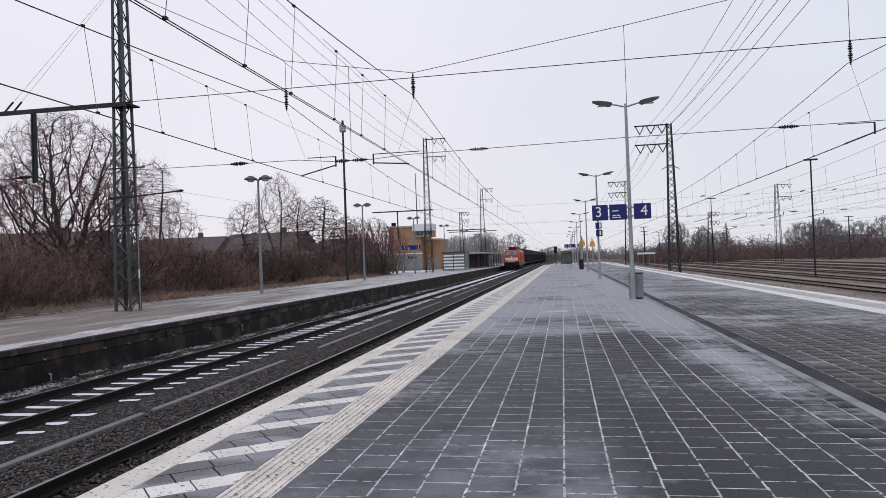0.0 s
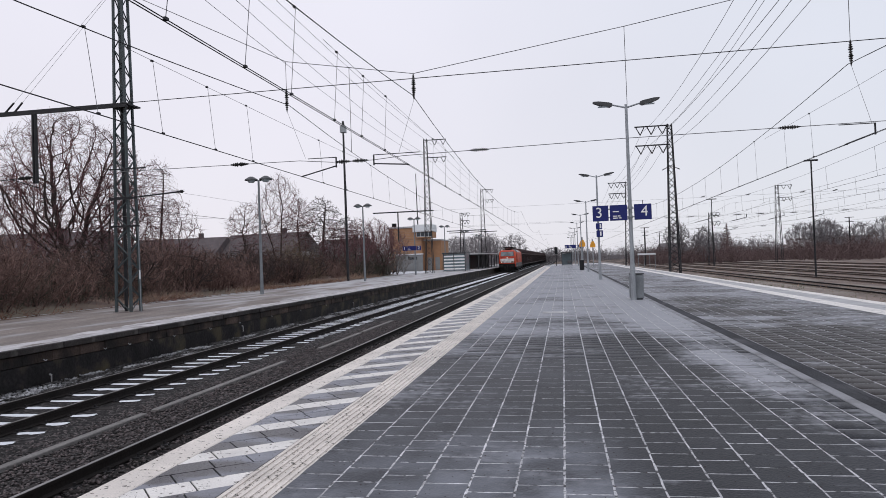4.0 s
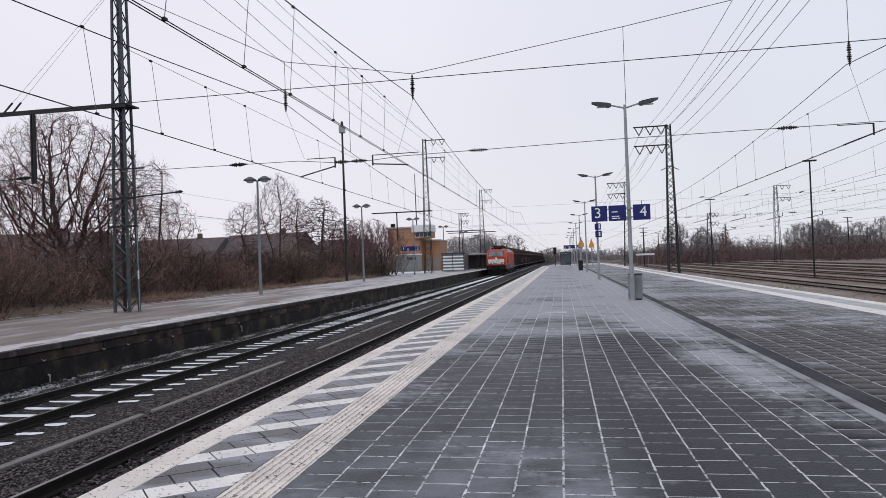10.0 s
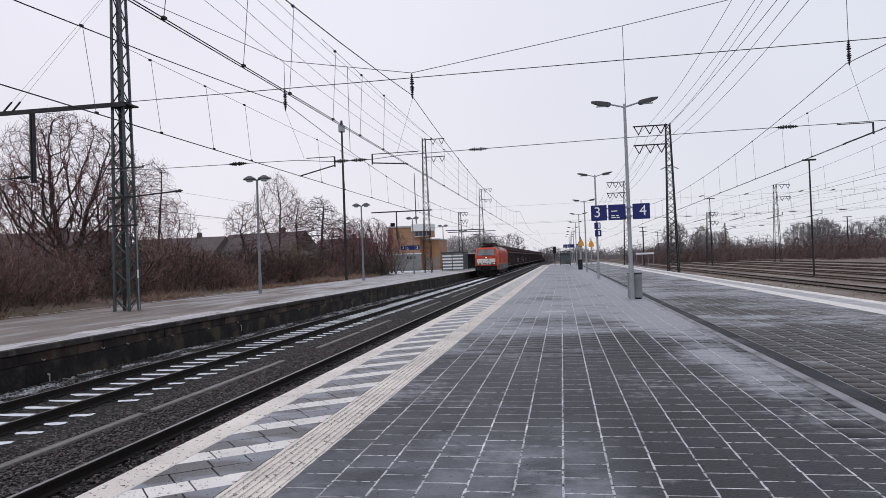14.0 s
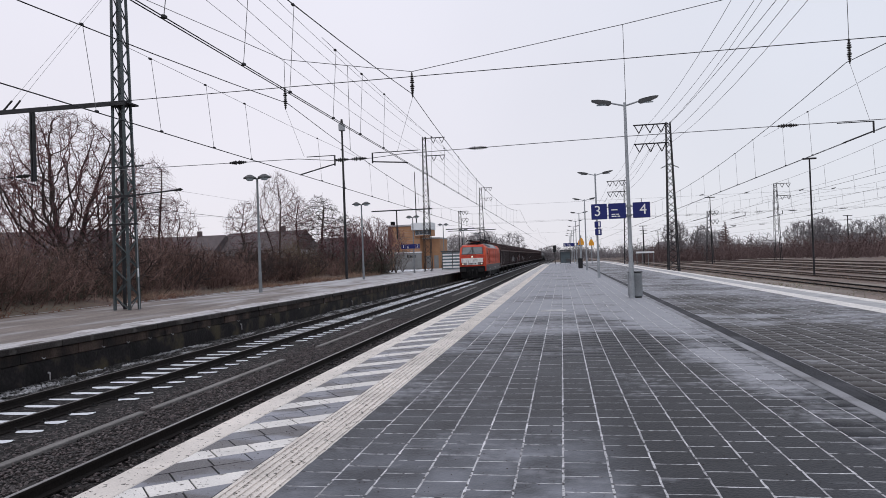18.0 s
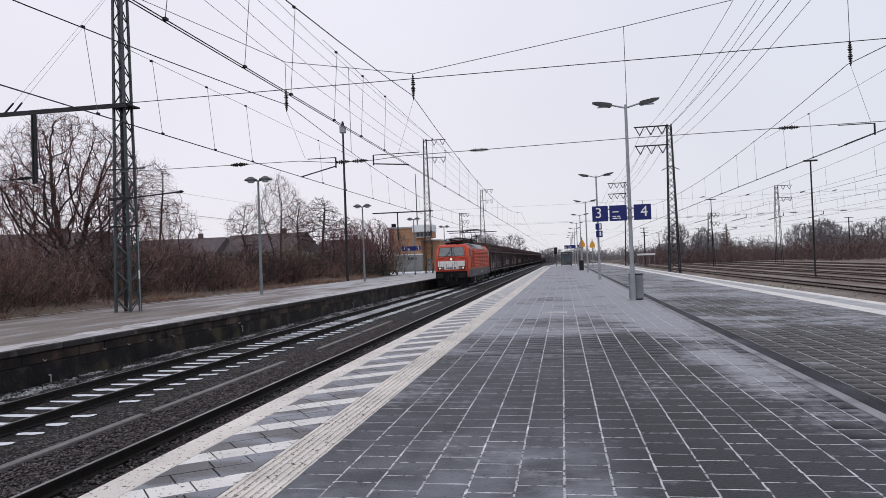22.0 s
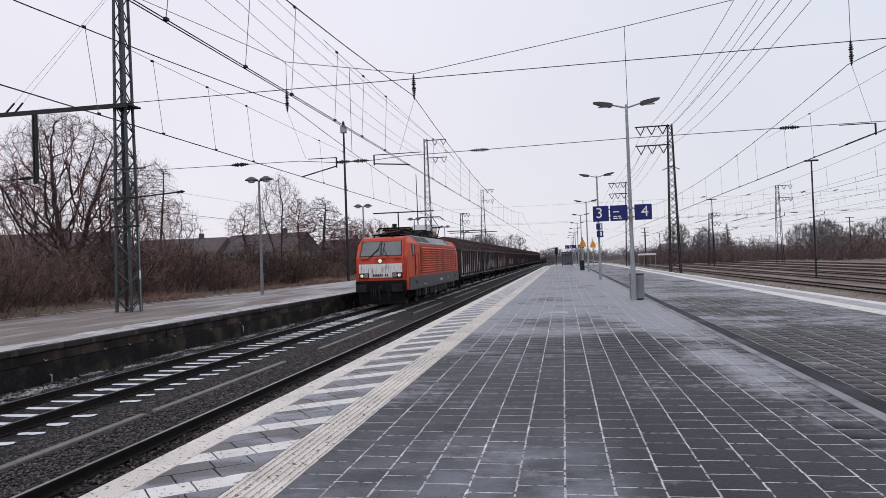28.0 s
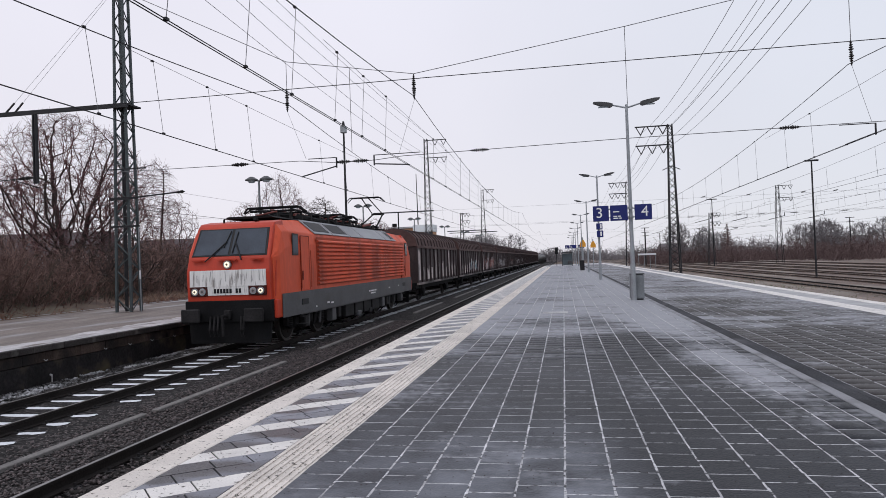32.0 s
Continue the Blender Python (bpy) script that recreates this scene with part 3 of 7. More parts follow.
def railway_track(name, xc, y0, y1, label, head=M_RAIL, web=M_RAIL):
    tr = tagged(empty(name, xc, 0, RAIL), label, "railway track", kind="structure")
    for s in (-1, 1):
        bm = B()
        prism(bm, [(s * 0.7525 + u, v) for u, v in RAIL_PROFILE], "y", y0, y1)
        r = part("rail", bm, web, tr)
        bm = B()
        box(bm, s * 0.7525 - 0.027, s * 0.7525 + 0.027, y0, y1, 0.001, 0.004)
        part("rail_head", bm, head, r)
    return tr


M_DULLHEAD = mat("dull_rail_head", (0.09, 0.08, 0.075), 0.45, metal=0.5, var=0.2, bump=0)
track_a = railway_track("track_near", TRACK_A, -12, 420, "dark rails with a worn bright head beside the paved platform", M_RAILHEAD)
track_b = railway_track("track_far", TRACK_B, -12, 420, "dark rails on sleepers dusted with snow", M_DULLHEAD)
bm = B()
box(bm, -1.3, 1.3, -0.13, 0.13, -0.36, -0.164, 0.012)
sleeper0 = part("sleeper", bm, M_SLEEPER, track_b)
bm = B()
for s in (-1, 1):
    box(bm, s * 0.7525 - 0.16, s * 0.7525 + 0.16, -0.07, 0.07, -0.163, -0.145, 0.004)
    for k in (-1, 1):
        rod(bm, (s * 0.7525 + k * 0.11, 0, -0.15), (s * 0.7525 + k * 0.11, 0, -0.10), 0.018, n=6)
plate0 = part("rail_fastening", bm, M_BOGIE, track_b)
ys = [3.0 + 0.63 * i for i in range(150)]
for tr in (track_b, track_a):
    for i, y in enumerate(ys[:150 if tr is track_b else 60]):
        if tr is track_b and i == 0:
            sleeper0.location.y = plate0.location.y = y
            continue
        for src in (sleeper0, plate0)[:2 if i < 60 else 1]:
            o = src.copy()
            scene.collection.objects.link(o)
            o.parent, o.location = tr, (0, y, 0)
# snow lying on the sleepers, in ragged slabs
vs, fs = [], []
for y in [3.0 + 0.63 * i for i in range(400)]:
    for (xa, xb, keep) in ((-0.66, 0.66, 0.98), (0.88, 1.36, 0.93), (-1.28, -0.95, 0.5)):
        if rng.random() > keep:
            continue
        xa2, xb2 = xa + rng.uniform(-0.02, 0.10), xb - rng.uniform(-0.02, 0.10)
        n = 6
        o = len(vs)
        w0 = rng.uniform(0.09, 0.14)
        for i in range(n + 1):
            x = xa2 + (xb2 - xa2) * i / n
            e = 0.4 if i in (0, n) else 1.0
            sk = 0.18 * (x - 1.1) if xa > 0.8 else 0.0
            vs.append((TRACK_B + x, y + sk - w0 * e * rng.uniform(0.6, 1.05), RAIL - 0.162))
            vs.append((TRACK_B + x, y + sk + w0 * e * rng.uniform(0.6, 1.05), RAIL - 0.162))
            vs.append((TRACK_B + x, y + sk, RAIL - 0.148))
        for i in range(n):
            a, b = o + 3 * i, o + 3 * i + 3
            fs += [(a, b, b + 2, a + 2), (a + 2, b + 2, b + 1, a + 1)]
snow = quads("sleeper_snow", vs, fs, M_SNOW)
tagged(snow, "thin white snow lying on the sleepers", "snow", kind="stuff")

# cable duct between the tracks, broken up further along
M_DUCT = mat("weathered_duct_concrete", (0.15, 0.14, 0.135), 0.8, var=0.25, scale=2, fine=25, bump=0.4, place=True)
duct = tagged(empty("cable_duct", -7.52, 0, -0.955), "pale concrete cable duct half buried in ballast", "cable duct", kind="structure")
for y0, y1, dx in ((1.0, 11.3, 0.0), (11.6, 17.6, 0.02), (20.2, 24.6, 0.03), (25.0, 29.5, 0.0), (34.0, 42.0, 0.0), (47, 60, 0.0)):
    bm = B()
    box(bm, dx - 0.075, dx + 0.075, y0, y1, -0.05, 0.055, 0.012)
    part("duct_cover", bm, M_DUCT, duct)

# loose ballast stones where they can be told apart


def stones(name, n, x0, x1, y0, y1, z, label, size=(0.015, 0.033), taper=1.0, material=None):
    u = rng.random(n)
    y = y0 + (y1 - y0) * u ** taper
    x = x0 + (x1 - x0) * rng.random(n)
    base = np.array([(1.45, 0, 0.1), (-1.3, 0.2, 0), (0.2, 0.95, 0), (0, -0.9, 0.2), (0.25, 0.1, 0.5), (0, 0, -0.5)], dtype=float)
    fa = np.array([(0, 2, 4), (2, 1, 4), (1, 3, 4), (3, 0, 4), (2, 0, 5), (1, 2, 5), (3, 1, 5), (0, 3, 5)])
    s = rng.uniform(size[0], size[1], n)
    jit = rng.uniform(0.6, 1.35, (n, 6, 1))
    a = rng.uniform(0, 6.28, n)
    tilt = rng.uniform(-1.1, 1.1, n)
    v = base[None] * jit * s[:, None, None]
    ct, st = np.cos(tilt)[:, None], np.sin(tilt)[:, None]
    v = np.stack([v[:, :, 0], v[:, :, 1] * ct - v[:, :, 2] * st, v[:, :, 1] * st + v[:, :, 2] * ct], axis=2)
    ca, sa = np.cos(a)[:, None], np.sin(a)[:, None]
    v = np.stack([v[:, :, 0] * ca - v[:, :, 1] * sa, v[:, :, 0] * sa + v[:, :, 1] * ca, v[:, :, 2]], axis=2)
    v += np.stack([x, y, z + rng.uniform(-0.005, 0.022, n)], axis=1)[:, None, :]
    f = (np.arange(n)[:, None, None] * 6 + fa[None]).reshape(-1, 3)
    ob = np_mesh(name, v.reshape(-1, 3), f, material or M_STONE)
    return tagged(ob, label, "ballast stones", kind="stuff")


stones("ballast_stones", 44000, -8.55, -6.06, -2.0, 30.0, -0.958, "loose dark ballast stones between the two tracks", taper=1.5)
stones("ballast_stones", 10000, -5.9, -4.6, -2.0, 24.0, -0.93, "loose dark ballast stones inside the track", taper=1.4)
stones("ballast_stones", 9500, -10.4, -9.1, -2.0, 34.0, -0.965, "loose dark ballast stones between the rails", taper=1.4)
stones("frosted_stones", 15000, -12.1, -10.75, 8.0, 60.0, -0.935, "frosted pale ballast stones along the old platform wall", taper=1.3, material=M_FROSTSTONE, size=(0.022, 0.045))

# far platform
far_platform = tagged(empty("far_platform", 0, 0, 0), "older low platform with frosty asphalt and a dark masonry edge", "platform", kind="structure")
bm = B()
prism(bm, [(FAR_EDGE - 0.14, -1.2), (FAR_EDGE - 0.14, -0.012), (FAR_BACK - 0.6, -0.012), (FAR_BACK - 0.6, -1.2)], "y", -10, 330)
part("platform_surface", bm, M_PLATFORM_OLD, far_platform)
for i in range(60):
    bm = B()
    box(bm, FAR_BACK - 0.66, FAR_BACK - 0.56, 8 + 1.5 * i, 9.48 + 1.5 * i, -0.15, 0.035, 0.01)
    part("kerb_stone", bm, M_CONCRETE, far_platform)
bm = B()
box(bm, -0.40, 0.06, 0.006, 0.994, -0.15, -0.006, 0.012)
lip0 = part("edge_stone", bm, M_EDGESTONE, far_platform)
lip0.location = (FAR_EDGE, 6, 0)
for i in range(1, 150):
    o = lip0.copy()
    scene.collection.objects.link(o)
    o.parent, o.location = far_platform, (FAR_EDGE + float(rng.uniform(-0.014, 0.014)), 6 + i, float(rng.uniform(-0.006, 0.004)))
bm = B()
box(bm, FAR_EDGE - 0.36, FAR_EDGE + 0.05, 156, 330, -0.16, 0.0)
part("edge_stone", bm, M_EDGESTONE, far_platform)
# ragged frost lying along the edge
vs, fs = [], []
for i in range(700):
    y = 5.0 + 0.3 * i
    k = 0.5 + 0.5 * noise.noise((y * 0.35, 3.1, 0.0)) + 0.25 * noise.noise((y * 1.7, 0.4, 0.0))
    e = 0.02 + 0.05 * noise.noise((y * 1.1, 7.7, 0.0))
    inner = 0.75 + 1.0 * min(max(k, 0.1), 1.2) + 0.12 * float(rng.random())
    for j in range(5):
        u = j / 4
        vs.append((FAR_EDGE - e - (inner - e) * u, y, 0.003 + (0.005 if 0 < j < 4 else 0.0) - (0.018 if j == 4 else 0.0)))
for i in range(699):
    for j in range(4):
        a = i * 5 + j
        fs.append((a, a + 1, a + 6, a + 5))
quads("edge_frost", vs, fs, M_LIP, far_platform, "ragged white frost along the platform edge", smooth=True)
bm = B()
box(bm, -0.12, 0.0, 0.005, 0.955, 0.005, 0.255, 0.014)
blk0 = part("wall_block", bm, M_WALL_BLOCK, far_platform)
blk0.location = (FAR_EDGE - 0.03, 8, -0.42)
k = 0
for r in range(1):
    for i in range(74):
        if r == 0 and i == 0:
            continue
        o = blk0.copy()
        scene.collection.objects.link(o)
        o.parent = far_platform
        o.location = (FAR_EDGE - 0.03 + float(rng.uniform(-0.015, 0.012)), 8 + 0.96 * i, -0.42)
bm = B()
box(bm, FAR_EDGE - 0.15, FAR_EDGE - 0.02, 57, 330, -1.1, -0.162)
box(bm, FAR_EDGE - 0.15, FAR_EDGE - 0.005, -10, 57, -1.1, -0.422)
box(bm, FAR_EDGE - 0.15, FAR_EDGE - 0.08, -10, 57, -0.422, -0.162)
part("platform_wall", bm, M_WALL_OLD, far_platform)

# embankment behind the far platform
nx, ny = 16, 60
vs, fs = [], []
for j in range(ny + 1):
    for i in range(nx + 1):
        x = FAR_BACK - 0.4 - i * i * 0.35
        y = -10 + j * 6.0
        z = -0.05 + 0.10 * min(i, 6) + 0.35 * noise.noise((x * 0.15, y * 0.1, 0)) * min(i, 3) / 3
        vs.append((x, y, min(z, -0.30) if 88 < y < 170 and i < 6 else z))
for j in range(ny):
    for i in range(nx):
        a = j * (nx + 1) + i
        fs.append((a, a + nx + 1, a + nx + 2, a + 1))
bank = quads("embankment", vs, fs, M_GROUND, smooth=True)
tagged(bank, "overgrown brown bank behind the old platform", "ground", kind="structure")

M_YARDRAIL = mat("brown_yard_rail", (0.060, 0.042, 0.036), 0.8, spec=0.2, var=0.4, scale=0.6, fine=9, bump=0.2)
# yard tracks beyond the platform
for i, x in enumerate((10.6, 16.6, 21.0, 25.4, 30.0, 34.6, 40.5)):
    railway_track("track_yard", x, -10, 420, "rusty rails of a freight yard track", M_DULLHEAD, M_RAIL if i == 1 else M_YARDRAIL)
    if 0 < i < 5:
        c = np.stack([np.full(200, x), 24 + 0.65 * np.arange(200)], axis=1)
        sl = many_boxes("yard_sleepers", c, 2.6, 0.26, -1.0, -0.850, M_YARDSLEEPER, None, "dark wooden sleepers of a yard track")
        tagged(sl, category="sleepers")


# ---------------------------------------------------------------- overhead line masts
def lattice_mast(x, y, h, w0, w1, bays, material, label, z0=0.0, fine=True, leg=0.055):
    """Four angle legs, tapering from w0 to w1, with zigzag braces on each face."""
    t = tagged(empty("lattice_mast", x, y, z0), label, "mast", "overhead line masts")
    corners = [(-1, -1), (1, -1), (1, 1), (-1, 1)]

    def at(c, k):
        w = (w0 + (w1 - w0) * k) / 2
        return (c[0] * w, c[1] * w, h * k)
    for c in corners:
        bm = B()
        rod(bm, at(c, 0), at(c, 1), leg, leg * 0.85, n=4)
        part("leg", bm, material, t)
    for f in range(4):
        a, b = corners[f], corners[(f + 1) % 4]
        bm = B()
        for i in range(bays):
            k0, k1 = i / bays, (i + 1) / bays
            p, q = (at(a, k0), at(b, k1)) if (i + f) % 2 else (at(b, k0), at(a, k1))
            rod(bm, p, q, leg * 0.42, n=4)
            if fine:
                part("brace", bm, material, t)
                bm = B()
        if fine:
            bm.free()
        else:
            part("lattice", bm, material, t)
    bm = B()
    box(bm, -w0 / 2 - 0.10, w0 / 2 + 0.10, -w0 / 2 - 0.10, w0 / 2 + 0.10, -0.35, 0.004)
    part("footing", bm, M_PLATFORM_OLD, t)
    return t


def insulator(name, p, q, parent=None, label="dark ribbed line insulator"):
    """A rod with ribbed sheds between two points."""
    p, q = Vector(p), Vector(q)
    bm = B()
    rod(bm, p, q, 0.022, n=6)
    d = q - p
    n = max(4, int(d.length / 0.075))
    for i in range(1, n):
        a = p + d * (i / n)
        e = d.normalized() * 0.014
        k = abs(2 * i / n - 1)
        rod(bm, a - e * 1.4, a + e * 1.4, 0.105 - 0.07 * k if 0.12 < k < 0.8 else 0.045, 0.07 - 0.045 * k, n=10)
    ob = part(name, bm, M_INSUL, parent)
    if parent is None:
        tagged(ob, label, "insulator", "line insulators")
    return ob


def feeder_arms(t, zs, x0, x1, n, material):
    """Crossarms with V-shaped hangers."""
    for z in zs:
        bm = B()
        box(bm, min(x0, x1), max(x0, x1), -0.05, 0.05, z - 0.05, z + 0.05)
        arm = part("crossarm", bm, material, t)
        for i in range(n):
            xc = x0 + (x1 - x0) * ((0.45 + 0.41 * i) if n == 2 else (0.2 + 0.32 * i))
            bm = B()
            for s in (-1, 1):
                rod(bm, (xc + s * 0.36, 0, z - 0.04), (xc, 0, z - 0.74), 0.045, n=5)
            part("insulator_hanger", bm, M_INSUL, arm)


SPAN = 25.3
mast_l = lattice_mast(-17.85, SPAN + 0.7, 15.5, 0.66, 0.34, 27, M_GREENSTEEL, "tall green-painted lattice mast standing on the old platform", 0.0, leg=0.068)
bm = B()
rod(bm, (-0.26, 0.22, 0.0), (-0.14, 0.12, 8.5), 0.075, n=6)
part("cable_duct", bm, M_DARKSTEEL, mast_l, "dark cable duct inside the mast")
bm = B()
box(bm, -0.5, 0.5, -0.45, 0.45, 8.52, 8.58)
box(bm, -8.5, 0.46, -0.46, -0.38, 8.42, 8.60)
part("crossbeam", bm, M_DARKSTEEL, mast_l)
bm = B()
box(bm, -3.94, -3.875, -0.5, -0.34, 5.5, 8.42, 0.008)
box(bm, -3.825, -3.77, -0.5, -0.34, 5.5, 8.42, 0.008)
for z in (5.5, 6.45, 7.4, 8.3):
    box(bm, -3.88, -3.82, -0.46, -0.38, z, z + 0.1)
part("hanging_post", bm, M_DARKSTEEL, mast_l)
insulator("insulator", (-4.75, -0.42, 5.74), (-3.94, -0.42, 5.76), mast_l)
bm = B()
rod(bm, (-9, -0.42, 5.55), (-4.75, -0.42, 5.74), 0.02, n=5)
rod(bm, (-5.0, -0.42, 5.72), (-3.7, -0.42, 5.3), 0.02, n=5)
part("registration_arm", bm, M_DARKSTEEL, mast_l)
bm = B()
rod(bm, (-0.4, -0.42, 4.62), (2.85, -0.42, 4.82), 0.032, n=6)
box(bm, -0.42, 0.80, -0.48, -0.40, 4.62, 4.72)
part("bracket_arm", bm, M_DARKSTEEL, mast_l)
bm = B()
box(bm, -0.37, 0.88, -0.50, -0.40, 3.48, 3.55)
part("steel_band", bm, M_DARKSTEEL, mast_l)
bm = B()
box(bm, -0.40, 1.25, -0.50, -0.44, 5.84, 5.89)
part("steel_band", bm, M_DARKSTEEL, mast_l)
bm = B()
rod(bm, (0.86, -0.45, 0.0), (0.82, -0.45, 3.5), 0.022, n=6)
ep = part("earthing_pipe", bm, M_OLDPOST, mast_l)
part("sleeve", rod(B(), (0.845, -0.45, 1.35), (0.84, -0.45, 1.7), 0.030, n=8), M_WHITEPANEL, ep)
insulator("insulator", (2.55, -0.42, 4.80), (2.9, -0.42, 4.82), mast_l)

mast_c = lattice_mast(-17.9, 91.9, 18.3, 1.0, 0.40, 24, M_DARKSTEEL, "tall dark lattice mast with two crossarms on the old platform", 0, fine=False)
feeder_arms(mast_c, (18.1, 15.7), 0.0, 2.85, 2, M_DARKSTEEL)
bm = B()
box(bm, -7.7, 0.8, -0.06, 0.06, 8.42, 8.58)
box(bm, -4.25, -4.1, -0.06, 0.06, 4.6, 8.42)
part("crossbeam", bm, M_DARKSTEEL, mast_c)
mast_c2 = lattice_mast(-18.1, 159.5, 17.9, 1.25, 0.5, 16, M_DARKSTEEL, "dark lattice mast with two crossarms further along the line", 0, fine=False)
feeder_arms(mast_c2, (17.8, 15.4), 0.0, 2.7, 2, M_DARKSTEEL)
bm = B()
box(bm, -8.5, 0.7, -0.06, 0.06, 8.4, 8.6)
part("crossbeam", bm, M_DARKSTEEL, mast_c2)
mast_c3 = lattice_mast(-19.6, 135.0, 11.0, 0.8, 0.4, 12, M_DARKSTEEL, "slim dark lattice mast behind the old platform", 0, fine=False)
feeder_arms(mast_c3, (10.9, 9.4), 0.0, 1.6, 2, M_DARKSTEEL)
bm = B()
box(bm, -2.5, 7.0, -0.06, 0.06, 7.0, 7.14)
part("crossbeam", bm, M_DARKSTEEL, mast_c3)

mast_r = lattice_mast(9.54, 62.5, 13.75, 0.90, 0.34, 24, M_DARKSTEEL, "tall dark lattice mast with two crossarms beside the yard", -0.9, fine=True, leg=0.07)
feeder_arms(mast_r, (13.65, 11.98), 0.0, -2.95, 3, M_DARKSTEEL)
for s in (-1, 1):
    bm = B()
    rod(bm, (0, 0, 10.1), (s * 0.75, 0, 9.75), 0.035, n=5)
    part("stay_arm", bm, M_DARKSTEEL, mast_r)
mast_r2 = lattice_mast(9.2, 99.6, 12.7, 1.2, 0.45, 16, M_DARKSTEEL, "dark lattice mast with two crossarms beside the yard", -0.9, fine=False)
feeder_arms(mast_r2, (12.6, 11.1), 0.0, -2.6, 3, M_DARKSTEEL)
for x, y, h, a in ((38.6, 133.5, 14.1, 2.6), (26.0, 129.0, 9.4, 1.6)):
    m_y = lattice_mast(x, y, h, 1.1, 0.45, 14, M_DARKSTEEL, "dark lattice mast with two crossarms in the freight yard", -0.9, fine=False)
    feeder_arms(m_y, (h - 0.1, h - 2.3 if a > 2 else h - 1.7), 0.0, a, 2, M_DARKSTEEL)


def steel_post(x, y, h, label, head=0.0, z0=-0.9, r=0.085):
    t = tagged(empty("steel_post", x, y, z0), label, "post", "yard posts")
    bm = B()
    rod(bm, (0, 0, 0), (0, 0, h), r, r * 0.75, n=8)
    part("shaft", bm, M_DARKSTEEL, t)
    if head:
        bm = B()
        box(bm, -head, head, -0.1, 0.1, h - 0.08, h + 0.06, 0.03)
        part("head", bm, M_DARKSTEEL, t)
    return t


steel_post(20.9, 62.6, 9.9, "slim dark lighting post between the yard tracks", 0.55)
steel_post(24.4, 119.5, 11.1, "slim dark lighting post between the yard tracks", 0.8)
for x, y, h in ((20.5, 180, 8.0), (28, 210, 8.5), (17, 150, 8.0), (38, 235, 9), (56.7, 150, 8.4)):
    p = steel_post(x, y, h, "slim dark overhead line post in the freight yard", 0, r=0.14)
    bm = B()
    box(bm, -0.8, 0.9, -0.05, 0.05, h - 0.14, h - 0.02)
    box(bm, -0.7, 0.8, -0.05, 0.05, h - 1.0, h - 0.9)
    part("crossarm", bm, M_DARKSTEEL, p)

# tall pole with a camera box among the shrubs
radio = tagged(empty("tall_pole", -20.9, 65.2, 0), "tall dark steel pole with a small box on top, among shrubs", "pole")
bm = B()
rod(bm, (0, 0, -0.3), (0, 0, 14.6), 0.14, 0.09, n=10)
part("shaft", bm, M_DARKSTEEL, radio)
bm = B()
box(bm, -0.28, 0.28, -0.25, 0.25, 14.6, 15.3, 0.05)
part("box", bm, M_GALV, radio)
bm = B()
rod(bm, (0, 0, 15.3), (0, 0, 15.75), 0.16, 0.10, n=8)
part("cap", bm, M_DARKSTEEL, radio)

# ---------------------------------------------------------------- overhead wires
CZ = 5.0
G = "overhead wires"
RC, RM, RT = 0.013, 0.013, 0.006
for name, x, dbl in (("contact_wire", -5.14, True), ("contact_wire", -9.58, False), ("contact_wire", 9.35, True), ("contact_wire", -22.4, False)):
    for k in ((-0.03, 0.03) if dbl else (0.0,)):
        wire(name, [(x + k, -6, CZ), (x + k, SPAN, CZ), (x + k, 91, CZ), (x + k, 320, CZ)], RC * (0.7 if dbl else 1.0), M_WIRE, "dark contact wire above a track", group=G)


def catenary(x, pts, label="carrying wire sagging between its supports"):
    return wire("carrying_wire", [(x, y, z) for y, z in pts], RM, M_WIRE, label, group=G)


def sagged(x, y0, z0, y1, z1, zlow, n=12):
    pts = []
    for i in range(n + 1):
        k = i / n
        pts.append((y0 + (y1 - y0) * k, z0 + (z1 - z0) * k - 4 * k * (1 - k) * ((z0 + z1) / 2 - zlow)))
    return pts


